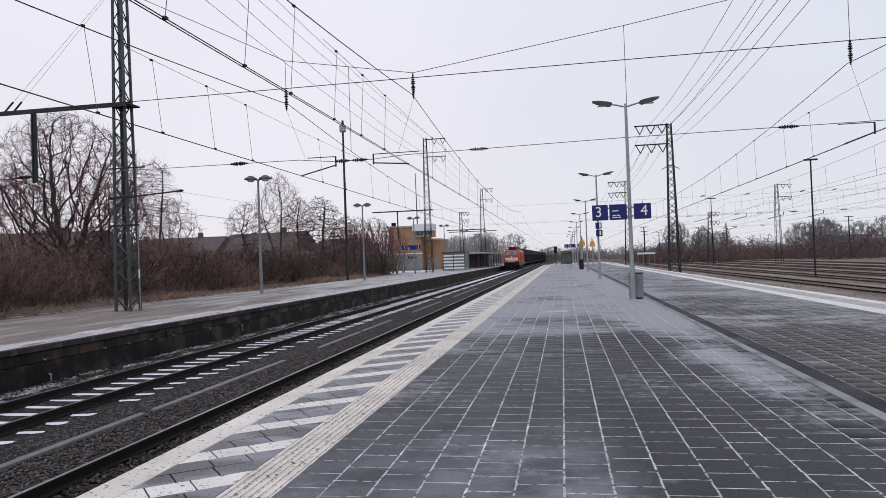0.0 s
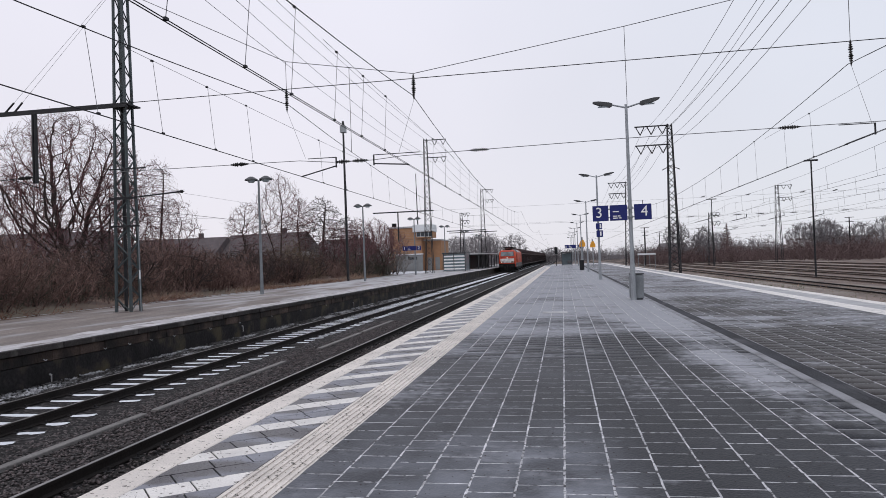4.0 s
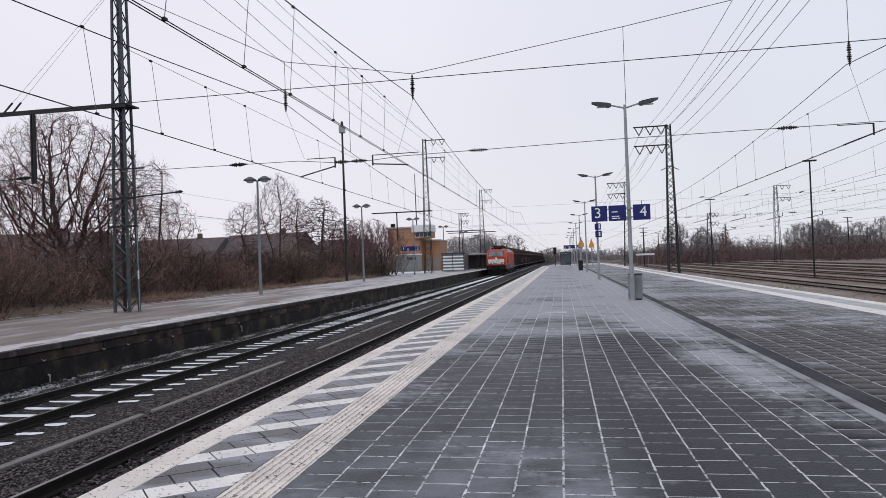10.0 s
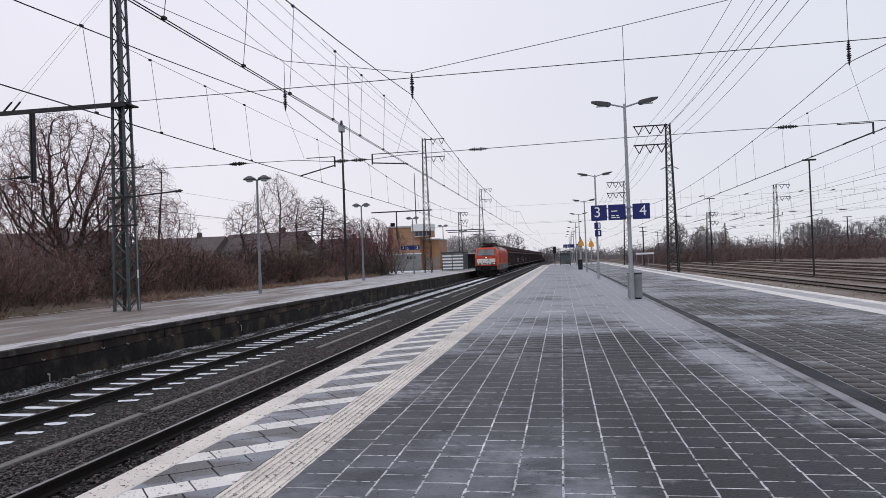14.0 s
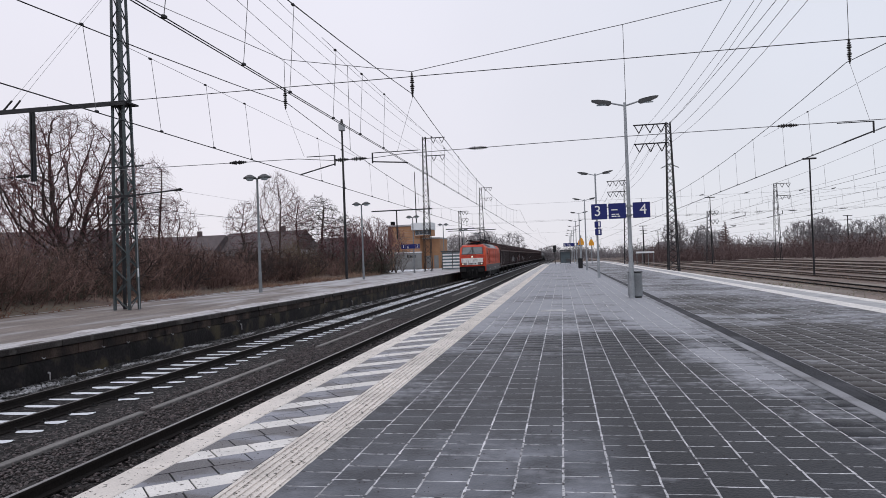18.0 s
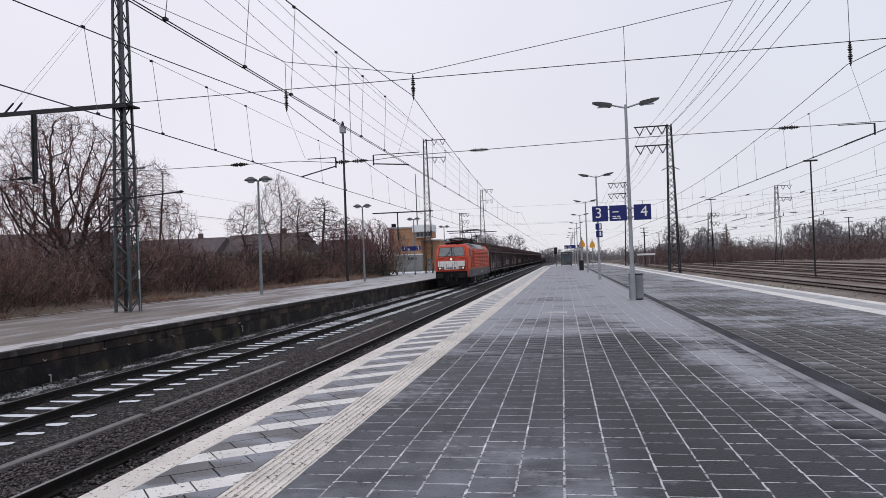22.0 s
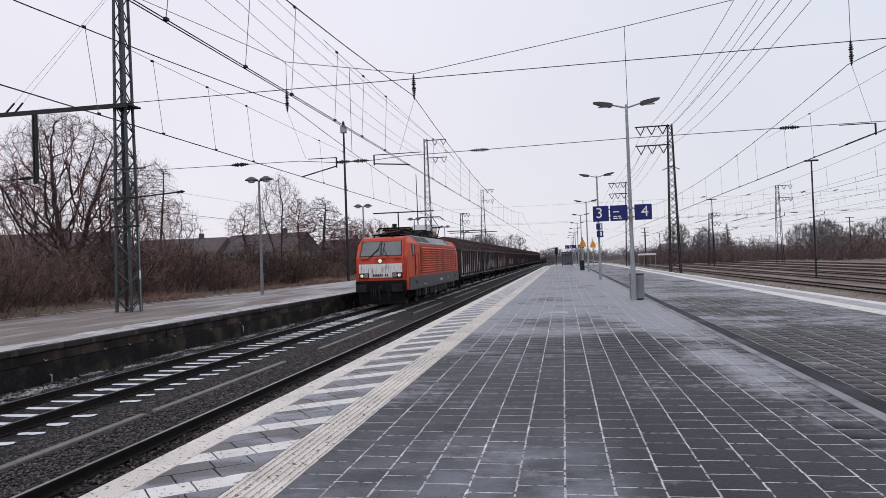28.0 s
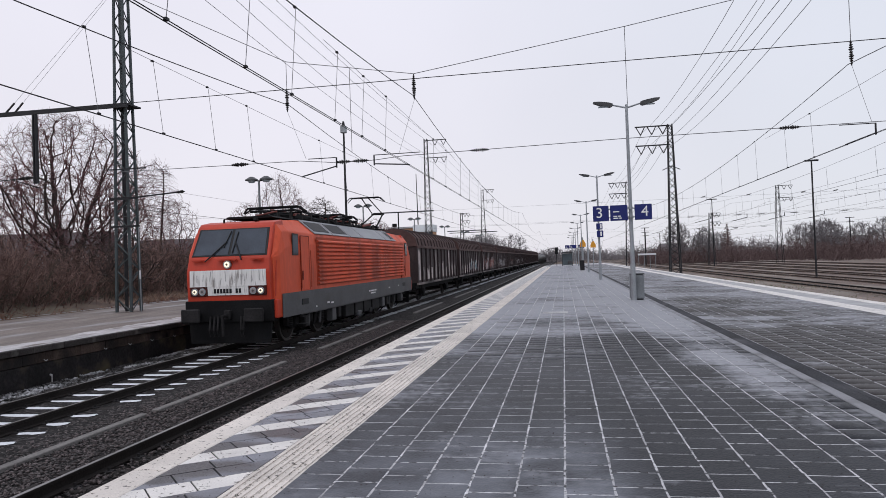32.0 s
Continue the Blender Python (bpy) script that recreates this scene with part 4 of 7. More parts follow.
for x, ys0, zt in ((-5.14, SPAN - 1.0, 7.66), (-9.58, SPAN - 1.7, 7.47), (9.35, SPAN - 1.0, 7.55)):
    c = sagged(x, ys0 - 66, zt, ys0, zt, 6.1 if x < -9 else 6.25, 16)[8:] + sagged(x, ys0, zt, ys0 + 66, zt, 6.0 if x < -9 else 6.35, 16)[1:] + sagged(x, ys0 + 66, zt, ys0 + 132, zt, 6.2)[1:] + sagged(x, ys0 + 132, zt, ys0 + 198, zt, 6.2)[1:] + sagged(x, ys0 + 198, zt, ys0 + 264, zt, 6.2)[1:]
    catenary(x, c)
    wire("stitch_wire", [(x, ys0 - 9.5, 6.72), (x, ys0 - 4, 6.7), (x, ys0, 6.68), (x, ys0 + 4, 6.7), (x, ys0 + 9.5, 6.72)], RT, M_WIRE_THIN,
         "thin auxiliary wire under the carrying wire", group=G)
    lean = -0.4 if x < -9 else 0.3
    left_ys = {-5.14: (8.45, 10.8, 12.8, 15.4, 17.6, 20.0), -9.58: (10.0, 13.1, 15.5, 18.1, 20.5), 9.35: (8.3, 12.3, 15.8, 18.3, 20.7)}[x]
    for y in left_ys + (ys0 + 3.4, ys0 + 6.5, ys0 + 11, ys0 + 14.5, ys0 + 18.5, ys0 + 23, ys0 + 27.5, ys0 + 32, ys0 + 37, ys0 + 42, ys0 + 47, ys0 + 52, ys0 + 58):
        z = 6.7 if abs(y - ys0) < 9.5 else float(np.interp(y, [q[0] for q in c], [q[1] for q in c]))
        dr = wire("dropper", [(x, y, CZ), (x + 0.03, y + lean, z)], RT, M_WIRE_THIN, "thin dropper between carrying wire and contact wire", group=G)
        for zz in (CZ + 0.02, z):
            bm = B()
            yc = y if zz < 5.1 else y + lean
            box(bm, x - 0.02, x + 0.035, yc - 0.04, yc + 0.04, zz - 0.022, zz + 0.022, 0.006)
            part("clamp", bm, M_WIRE, dr)
# cross span over all tracks
wire("head_span_wire", [(-18.1, SPAN, 13.4), (-16.3, SPAN, 12.6), (-10.35, SPAN, 9.6), (-5.3, SPAN, 8.72), (2.45, SPAN, 9.78), (6.05, SPAN, 10.35), (27, SPAN, 13.6)],
     0.014, M_WIRE_THIN, "head span wire hanging in a V across the tracks", group=G)
wire("cross_span_wire", [(-17.5, SPAN, 8.5), (27, SPAN, 8.62)], 0.016, M_WIRE, "taut cross span wire between two masts", group=G)
wire("cross_span_wire", [(-17.6, SPAN, 5.72), (-9.9, SPAN, 5.70), (-8.6, SPAN, 5.57), (-6.95, SPAN, 5.56), (-5.8, SPAN, 5.65), (2.2, SPAN, 5.77), (27, SPAN, 5.85)], 0.013, M_WIRE_THIN, "taut lower cross span wire between two masts", group=G)
for x, z0, z1 in ((-10.35, 9.6, 8.5), (-7.8, 9.15, 5.9), (2.45, 9.78, 5.76)):
    wire("span_hanger", [(x, SPAN, z0), (x, SPAN, z1)], 0.010, M_WIRE, "thin vertical hanger of the cross span", group=G)
wire("span_hanger", [(9.85, SPAN, 11.0), (9.85, SPAN, 8.6)], 0.012, M_WIRE_THIN, "thin vertical hanger of the cross span", group=G)
for x, z0, z1 in ((-10.35, 8.5, 7.65), (-5.3, 8.70, 7.75), (9.85, 8.6, 7.75)):
    insulator("line_insulator", (x, SPAN, z0), (x, SPAN, z1))
    wire("span_hanger", [(x, SPAN, z1), (x + (0.55 if x > 0 else 0.7 if x < -9 else -0.66), SPAN, 5.76)], RT, M_WIRE_THIN, "thin vertical hanger of the cross span", group=G)
for x0, x1, z in ((-12.78, -12.0, 5.71), (-8.45, -7.85, 5.565), (-7.8, -7.15, 5.565), (-3.25, -2.55, 5.69), (7.45, 8.15, 5.785)):
    insulator("line_insulator", (x0, SPAN, z), (x1, SPAN, z))
for x, s in ((-9.58, 1), (-5.14, -1), (9.35, 1)):
    arm = tagged(empty("registration_arm", x, SPAN - (2.1 if x == -5.14 else 0.6), CZ), "slim steel arm that steadies the contact wire", "arm", "registration arms")
    bm = B()
    far = 2.1 if x == -5.14 else 0.6
    wide_x = 1.8 if x == -5.14 else 1.15
    rod(bm, (-0.04, 0, 0.0), (0.04, 0, 0.0), 0.022, n=6)
    rod(bm, (0, 0, 0.01), (s * wide_x, far, 0.42), 0.024, n=6)
    rod(bm, (s * wide_x, far, 0.36), (s * wide_x, far, 0.76), 0.030, n=6)
    rod(bm, (s * wide_x, far, 0.75), (s * 0.02, far, 0.755), 0.016, n=6)
    part("arm", bm, M_DARKSTEEL, arm)
# feeder wires along the masts, left and right
for x, z0, z, low in ((-15.53, 17.16, 17.24, 16.53), (-16.77, 17.33, 17.28, 16.86), (-15.54, 15.36, 14.79, 14.03), (-16.78, 15.07, 14.91, 14.12)):
    c = sagged(x, -40, z0, 26, z0, low)[7:] + sagged(x, 26, z0, 91.9, z, low)[1:] + sagged(x - 0.2, 91.9, z, 159.5, z - 0.3, low - 0.3)[1:]
    wire("feeder_wire", [(x, a, b) for a, b in c], 0.014, M_WIRE_THIN, "thin feeder wire strung along the masts", group=G)
for x, z0, z, low in ((7.15, 15.13, 12.19, 11.6), (8.0, 14.33, 12.15, 11.5), (8.82, 16.54, 12.11, 12.18), (7.16, 10.57, 10.6, 9.58), (8.0, 12.47, 10.58, 9.84), (8.84, 12.93, 10.54, 10.0)):
    c = sagged(x, 0, z0, 62.5, z, low) + sagged(x, 62.5, z, 103, z - 0.2, z - 0.9, 6)[1:] + sagged(x, 103, z - 0.2, 160, z - 0.4, z - 1.2, 6)[1:]
    wire("feeder_wire", [(x, a, b) for a, b in c], 0.012, M_WIRE_THIN, "thin feeder wire strung along the masts", group=G)
# yard wires
for x in (16.6, 21.0, 25.4, 30.0, 40.5):
    wire("contact_wire", [(x, 0, CZ + 0.3), (x, 320, CZ + 0.3)], 0.011, M_WIRE_THIN, "dark contact wire above a yard track", group=G)
    c = sagged(x, -41, 7.6, 25.3, 7.6, 6.6)[7:] + sagged(x, 25.3, 7.6, 91.9, 7.6, 6.6)[1:] + sagged(x, 91.9, 7.6, 158, 7.6, 6.6)[1:] + sagged(x, 158, 7.6, 224, 7.6, 6.6)[1:]
    wire("carrying_wire", [(x, a, b) for a, b in c], 0.009, M_WIRE_THIN, "carrying wire sagging above a yard track", group=G)
for y, zz in ((91.9, 8.5), (135.0, 8.4)):
    for dz in (0.0, 2.4):
        wire("cross_span_wire", [(-18.0 if y < 100 else -19.6, y, zz - dz), (56.7, y, zz - dz)], 0.010, M_WIRE_THIN, "cross span wire over the yard", group=G)
for x, y in ((24.5, 135), (18.6, 91.9), (31.0, 135), (13.0, 91.9), (24.0, 91.9), (36, 135), (15.6, 91.9), (28.0, 91.9), (33.8, 91.9), (21.3, 91.9)):
    z = 6.1 if y < 100 else 5.9
    insulator("line_insulator", (x, y, z), (x + 1.0, y, z))
for x, z in ((17.5, 8.5), (22.9, 8.5), (29.3, 8.5), (33.0, 8.5)):
    insulator("line_insulator", (x, 91.9, z + 0.02), (x + 0.6, 91.9, z + 0.18))
for x in (16.6, 21.0, 25.4, 30.0):
    for y in (91.9, 135.0):
        z = 6.1 if y < 100 else 5.9
        arm = tagged(empty("registration_arm", x, y - 0.2, CZ + 0.3), "slim steel arm that steadies a yard wire", "arm", "registration arms")
        bm = B()
        rod(bm, (0, 0, 0.02), (1.9, 0.2, 0.45), 0.04, n=5)
        rod(bm, (1.9, 0.2, 0.40), (1.9, 0.2, z - CZ - 0.25), 0.045, n=5)
        part("arm", bm, M_DARKSTEEL, arm)
    for k in range(10):
        y = 40 + 7.0 * k
        zc = 7.6 - 4 * ((y - 25.3) % 66.3 / 66.3) * (1 - (y - 25.3) % 66.3 / 66.3) * 1.0
        wire("dropper", [(x, y, CZ + 0.3), (x, y + 0.2, zc)], 0.008, M_WIRE_THIN, "thin dropper above a yard track", group=G)
wire("guy_wire", [(-23.13, SPAN + 0.28, 8.53), (-18.28, SPAN + 0.44, 13.19)], RT, M_WIRE_THIN, "thin guy wire above the crossbeam", group=G)
wire("guy_wire", [(-22.69, SPAN + 0.28, 8.52), (-18.15, SPAN + 0.44, 13.18)], RT, M_WIRE_THIN, "thin guy wire above the crossbeam", group=G)
wire("turnbuckle", [(-23.13, SPAN + 0.28, 8.53), (-22.89, SPAN + 0.285, 8.76), (-22.67, SPAN + 0.295, 8.97)], 0.04, M_DARKSTEEL, "dark turnbuckle at the foot of a guy wire", "turnbuckle", "turnbuckles")
wire("turnbuckle", [(-22.69, SPAN + 0.28, 8.52), (-22.46, SPAN + 0.285, 8.75), (-22.26, SPAN + 0.295, 8.96)], 0.04, M_DARKSTEEL, "dark turnbuckle at the foot of a guy wire", "turnbuckle", "turnbuckles")
wire("telephone_wire", [(-15.7, SPAN, 4.88), (-28.0, 60, 7.5)], RT, M_WIRE_THIN, "thin wire running off behind the trees", group=G)
wire("telephone_wire", [(-17.5, SPAN, 3.9), (-28.6, 60, 6.1)], RT, M_WIRE_THIN, "thin wire running off behind the trees", group=G)

# ---------------------------------------------------------------- platform lamps, signs, bins


def twin_lamp():
    """Slim galvanised post with two drooping luminaires."""
    t = tagged(empty("platform_lamp", 2.41, 25.3, 0), "slim galvanised platform lamp with two flat heads", "lamp", "lamps on the paved platform")
    bm = B()
    rod(bm, (0, 0, 0), (0, 0, 1.3), 0.095, 0.088, n=16)
    rod(bm, (0, 0, 1.3), (0, 0, 6.98), 0.075, 0.05, n=14)
    part("post", bm, M_GALV, t, smooth=False)
    bm = B()
    box(bm, -0.055, 0.055, -0.101, -0.08, 0.5, 0.85, 0.006)
    part("service_door", bm, M_GALV, t)
    for s in (-1, 1):
        bm = B()
        rod(bm, (0, 0, 6.86), (s * 0.52, 0, 7.0), 0.032, 0.028, n=10)
        arm = part("arm", bm, M_GALV, t)
        bm = B()
        poly = [(s * 0.48, 6.96), (s * 0.56, 6.92), (s * 0.85, 6.97), (s * 1.15, 7.10), (s * 1.16, 7.13), (s * 0.95, 7.13), (s * 0.60, 7.07), (s * 0.48, 7.03)]
        prism(bm, poly, "y", -0.13, 0.13)
        head = part("lamp_head", bm, M_LAMPHEAD, arm)
        bm = B()
        box(bm, min(s * 0.62, s * 0.98), max(s * 0.62, s * 0.98), -0.09, 0.09, 6.935, 6.95)
        o = part("lens", bm, M_MILKGLASS, head)
        o.location.z = 0.0
    return t


lamp0 = twin_lamp()
for i in range(1, 9):
    copy_thing(lamp0, pose(2.4 - 0.012 * i, 25.3 + 21.9 * i, 0))


def mushroom_lamp():
    """Post with two round shades on short arms."""
    t = tagged(empty("platform_lamp", -18.1, 39.4, 0), "grey platform lamp with two round mushroom shades", "lamp", "lamps on the old platform")
    bm = B()
    rod(bm, (0, 0, 0), (0, 0, 1.2), 0.11, 0.10, n=12)
    rod(bm, (0, 0, 1.2), (0, 0, 6.95), 0.085, 0.06, n=12)
    part("post", bm, M_OLDPOST, t)
    for s in (-1, 1):
        bm = B()
        rod(bm, (0, 0, 6.9), (s * 0.42, 0, 6.98), 0.035, n=8)
        arm = part("arm", bm, M_LAMPHEAD, t)
        bm = B()
        rod(bm, (s * 0.47, 0, 6.95), (s * 0.47, 0, 7.02), 0.40, 0.38, n=20)
        rod(bm, (s * 0.47, 0, 7.02), (s * 0.47, 0, 7.18), 0.38, 0.12, n=20)
        shade = part("shade", bm, M_LAMPHEAD, arm)
        bm = B()
        rod(bm, (s * 0.47, 0, 6.82), (s * 0.47, 0, 6.945), 0.16, 0.26, n=16)
        part("lens", bm, M_MILKGLASS, shade)
    return t


mush0 = mushroom_lamp()
for i in range(1, 6):
    copy_thing(mush0, pose(-18.15, 39.4 + 22.3 * i, 0))


def bars(parent, material, x, y, z, rows, w, h, gap):
    for i, k in enumerate(rows):
        bm = B()
        box(bm, x, x + w * k, y - 0.006, y, z - i * gap - h, z - i * gap)
        part("lettering_bar", bm, material, parent)


def platform_sign(x, y, z, label, numbers, frame_parts):
    """Blue number panels and a blue name panel on a carrier rail."""
    t = tagged(empty("platform_sign", x, y, z), label, "sign", "platform number signs")
    for (xa, xb, num, xt) in frame_parts:
        bm = B()
        box(bm, xa, xb, -0.03, 0.03, 0.0, 0.55, 0.008)
        pn = part("panel", bm, M_BLUE, t)
        if num:
            text_mesh("number", num, 0.52, M_SIGNWHITE, pn, pose(xt, -0.033, 0.285, 90, 0, 0), 0.003)
        else:
            for zr, words in ((0.335, (0.21,)), (0.175, (0.13, 0.10)), (0.105, (0.17, 0.09))):
                xw = xa + 0.10
                for w in words:
                    bars(pn, M_SIGNWHITE, xw, -0.034, zr, (1.0,), w, 0.035, 0.0)
                    xw += w + 0.03
    bm = B()
    for zz in (0.12, 0.42):
        box(bm, frame_parts[0][0], frame_parts[-1][1], 0.032, 0.06, zz - 0.02, zz + 0.02)
    part("carrier_rail", bm, M_GALV, t)
    return t


sg = platform_sign(2.41, 25.14, 2.84, "blue platform signs with white numbers clamped to a lamp post", "34",
                   [(-1.32, -0.77, "3", -1.10), (-0.72, -0.12, "", 0), (0.12, 0.71, "4", 0.47)])
bm = B()
rod(bm, (0, 0.16, 0.08), (0, 0.16, 0.16), 0.10, n=14)
rod(bm, (0, 0.16, 0.40), (0, 0.16, 0.48), 0.10, n=14)
part("clamp", bm, M_GALV, sg)
bm = B()
rod(bm, (0.42, 0, 0.55), (0.42, 0, 0.68), 0.012, n=6)
part("bird_spike", bm, M_BLACK, sg)
platform_sign(2.2, 113.0, 2.9, "small blue platform signs with white numbers further along", "34", [(-1.9, -1.2, "", 0), (-1.15, -0.12, "", 0), (0.12, 1.1, "", 0)])

bin0 = tagged(empty("litter_bin", 2.55, 25.62, 0), "grey steel litter bin standing beside the lamp post", "bin")
bm = B()
box(bm, -0.24, 0.24, -0.2, 0.2, 0.04, 0.90, 0.03)
part("body", bm, M_OLDPOST, bin0)
bm = B()
box(bm, -0.26, 0.26, -0.22, 0.22, 0.905, 0.945, 0.015)
part("lid", bm, M_LAMPHEAD, bin0)
bm = B()
box(bm, -0.2, 0.2, -0.16, 0.16, 0, 0.04)
part("foot", bm, M_BLACK, bin0)

disp = tagged(empty("signal_box", 2.2, 47.0, 3.4), "two small dark blue number signs hung on a lamp post", "display")
bm = B()
box(bm, 0.02, 0.42, -0.14, 0.10, -0.05, 0.36, 0.02)
part("upper_box", bm, M_BLUE, disp)
bm = B()
box(bm, 0.04, 0.46, -0.14, 0.10, -0.56, -0.12, 0.02)
part("lower_box", bm, M_BLUE, disp)
for za in (0.02, -0.48):
    bm = B()
    box(bm, 0.26, 0.36, -0.146, -0.141, za, za + 0.28)
    part("number_bar", bm, M_SIGNWHITE, disp)

ylw = tagged(empty("warning_sign", 2.5, 91.2, 0), "yellow triangular warning sign on a post", "sign")
bm = B()
rod(bm, (0, 0, 0), (0, 0, 4.05), 0.07, n=8)
part("post", bm, M_GALV, ylw)
bm = B()
prism(bm, [(-0.38, 2.80), (0.38, 2.80), (0.38, 3.2), (0.14, 3.70), (-0.14, 3.70), (-0.38, 3.2)], "y", -0.08, -0.13)
part("plate", bm, M_YELLOW, ylw)
copy_thing(ylw, pose(4.3, 103.0, 0))
for x, y, w, h in ((0.9, 150, 0.45, 2.2), (2.05, 88, 0.5, 1.1)):
    c = tagged(empty("equipment_cabinet", x, y - 8, 0), "dark equipment cabinet far along the platform", "cabinet")
    bm = B()
    box(bm, -w / 2, w / 2, -0.3, 0.3, 0, h, 0.03)
    part("body", bm, M_BLACK, c)
    bm = B()
    box(bm, -w / 2 - 0.03, w / 2 + 0.03, -0.33, 0.33, h, h + 0.06)
    part("top", bm, M_LAMPHEAD, c)

sig = tagged(empty("light_signal", -1.2, 122.0, 0), "dark railway light signal on a slim mast at the platform end", "signal")
part("mast", rod(B(), (0, 0, 0), (0, 0, 2.9), 0.06, n=8), M_DARKSTEEL, sig)
bm = B()
box(bm, -0.28, 0.28, -0.1, 0.1, 2.1, 3.3, 0.06)
sgh = part("signal_head", bm, M_BLACK, sig)
for zz in (2.35, 2.7, 3.05):
    part("hood", rod(B(), (0, -0.24, zz), (0, -0.1, zz), 0.10, 0.09, n=10), M_BLACK, sgh)
kiosk = tagged(empty("platform_shelter", 0.6, 122.0, 0), "small dark waiting shelter with a bench on the platform", "shelter")
bm = B()
box(bm, -0.95, 0.95, -1.4, 1.4, 2.25, 2.42, 0.03)
part("roof", bm, M_LAMPHEAD, kiosk)
for xx in (-0.85, 0.85):
    for yy in (-1.3, 1.3):
        bm = B()
        box(bm, xx - 0.05, xx + 0.05, yy - 0.05, yy + 0.05, 0, 2.25)
        part("post", bm, M_LAMPHEAD, kiosk)
bm = B()
box(bm, -0.8, 0.8, 1.27, 1.3, 0.15, 2.15)
part("rear_pane", bm, M_SHELTERGLASS, kiosk)
bm = B()
box(bm, 0.1, 0.8, -1.2, 1.2, 0.4, 0.9, 0.04)
part("bench", bm, M_SKIRT, kiosk)
rail_f = tagged(empty("white_barrier", 11.4, 110.0, -0.95), "low white barrier rail beside the yard tracks", "barrier")
for xx in (0.0, 0.85, 1.7, 2.5):
    bm = B()
    box(bm, xx - 0.04, xx + 0.04, -0.04, 0.04, 0.0, 2.6)
    part("post", bm, M_OLDPOST, rail_f)
bm = B()
box(bm, -0.1, 2.6, -0.07, -0.041, 2.35, 2.62, 0.01)
part("rail", bm, M_WHITEPANEL, rail_f)

drain = tagged(empty("manhole_cover", -0.3, 20.5, 0.0), "flat grey access cover set in the paving", "cover")
bm = B()
box(bm, -0.36, 0.36, -0.3, 0.3, 0.0, 0.012, 0.004)
part("plate", bm, M_CONCRETE, drain)

# ---------------------------------------------------------------- station building and shelters
bld = tagged(empty("station_building", -25.2, 118, 0), "orange brick signal building with a white cabin window and flat roof", "building")
bm = B()
box(bm, -4.8, 0.9, 0, 9, -0.3, 7.55)
part("wall", bm, M_BRICK, bld)
bm = B()
box(bm, 0.91, 4.0, 2.0, 10, -0.3, 5.25)
part("wall", bm, M_BRICK, bld, "lower brick wing")
bm = B()
box(bm, -4.95, 1.0, -0.2, 9.2, 7.55, 7.85, 0.04)
part("roof", bm, M_CONCRETE, bld, "pale flat roof edge")
bm = B()
box(bm, 0.85, 4.12, 1.85, 10.1, 5.25, 5.5, 0.04)
part("roof", bm, M_CONCRETE, bld)
bm = B()
box(bm, -0.4, 3.2, -1.0, 2.7, 6.8, 8.05, 0.05)
part("cabin", bm, M_WHITEPANEL, bld, "white clad lookout cabin")
bm = B()
box(bm, 0.1, 3.1, -0.6, 2.6, 5.75, 6.79, 0.03)
bay2 = part("cabin_window_band", bm, M_BRICK, bld)
for i in range(4):
    bm = B()
    box(bm, 0.22 + 0.70 * i, 0.86 + 0.70 * i, -0.64, -0.60, 5.98, 6.72)
    pane = part("window_pane", bm, M_DARKGLASS, bay2)
    bm = B()
    box(bm, 0.18 + 0.70 * i, 0.22 + 0.70 * i, -0.66, -0.60, 5.9, 6.78)
    box(bm, 0.22 + 0.70 * i, 0.86 + 0.70 * i, -0.66, -0.60, 5.9, 5.97)
    part("window_frame", bm, M_WHITEPANEL, bay2)
bm = B()
box(bm, -3.8, 1.2, -0.35, 0.0, 2.85, 3.05, 0.02)
part("canopy", bm, M_WHITEPANEL, bld)
bm = B()
box(bm, -3.7, 1.1, -0.18, -0.005, 0, 2.85)
sh = part("shutter", bm, M_GREYPANEL, bld, "grey weathered shutter wall under the canopy")
for i in range(5):
    bm = B()
    box(bm, -3.62 + 0.95 * i, -2.74 + 0.95 * i, -0.22, -0.18, 0.15, 2.75, 0.01)
    part("shutter_panel", bm, M_GREYPANEL, sh)
for i in range(3):
    bm = B()
    box(bm, -1.5 + 0.55 * i, -1.05 + 0.55 * i, -0.24, -0.221, 2.0, 2.5)
    part("window_pane", bm, M_DARKGLASS, sh)
for xa in (1.5, 2.9):
    bm = B()
    box(bm, xa, xa + 0.8, 1.94, 2.0, 0.1, 2.3)
    part("door", bm, M_GREYPANEL, bld)
bm = B()
rod(bm, (0.05, 1.5, 7.85), (-0.02, 1.5, 17.2), 0.10, 0.06, n=6)
part("antenna", bm, M_DARKSTEEL, bld)
bm = B()
box(bm, -4.4, -3.7, 0.4, 1.0, 7.85, 8.5)
part("chimney", bm, M_UNDER, bld)
for i in range(25):
    bm = B()
    box(bm, -4.8, 0.9, -0.014, -0.002, 0.1 + 0.29 * i, 0.12 + 0.29 * i)
    part("brick_course", bm, M_RENDER, bld)
# thin snow in front of the building
vs, fs = [], []
for k in range(70):
    x, y = -20.8 - 7.5 * rng.random(), 93 + 22 * rng.random()
    o = len(vs)
    n, a0 = 9, rng.uniform(0.3, 1.0)
    vs.append((x, y, 0.035))
    for i in range(n):
        a = 2 * math.pi * i / n
        rr = a0 * rng.uniform(0.6, 1.3)
        vs.append((x + math.cos(a) * rr * 1.2, y + math.sin(a) * rr * 2.2, -0.003))
    for i in range(n):
        fs.append((o, o + 1 + i, o + 1 + (i + 1) % n))
tagged(quads("snow_patches", vs, fs, M_SNOW), "thin snow patches on the ground before the brick building", "snow", kind="stuff")
forecourt = B()
box(forecourt, -31, -20.98, 90, 330, -0.3, -0.005)
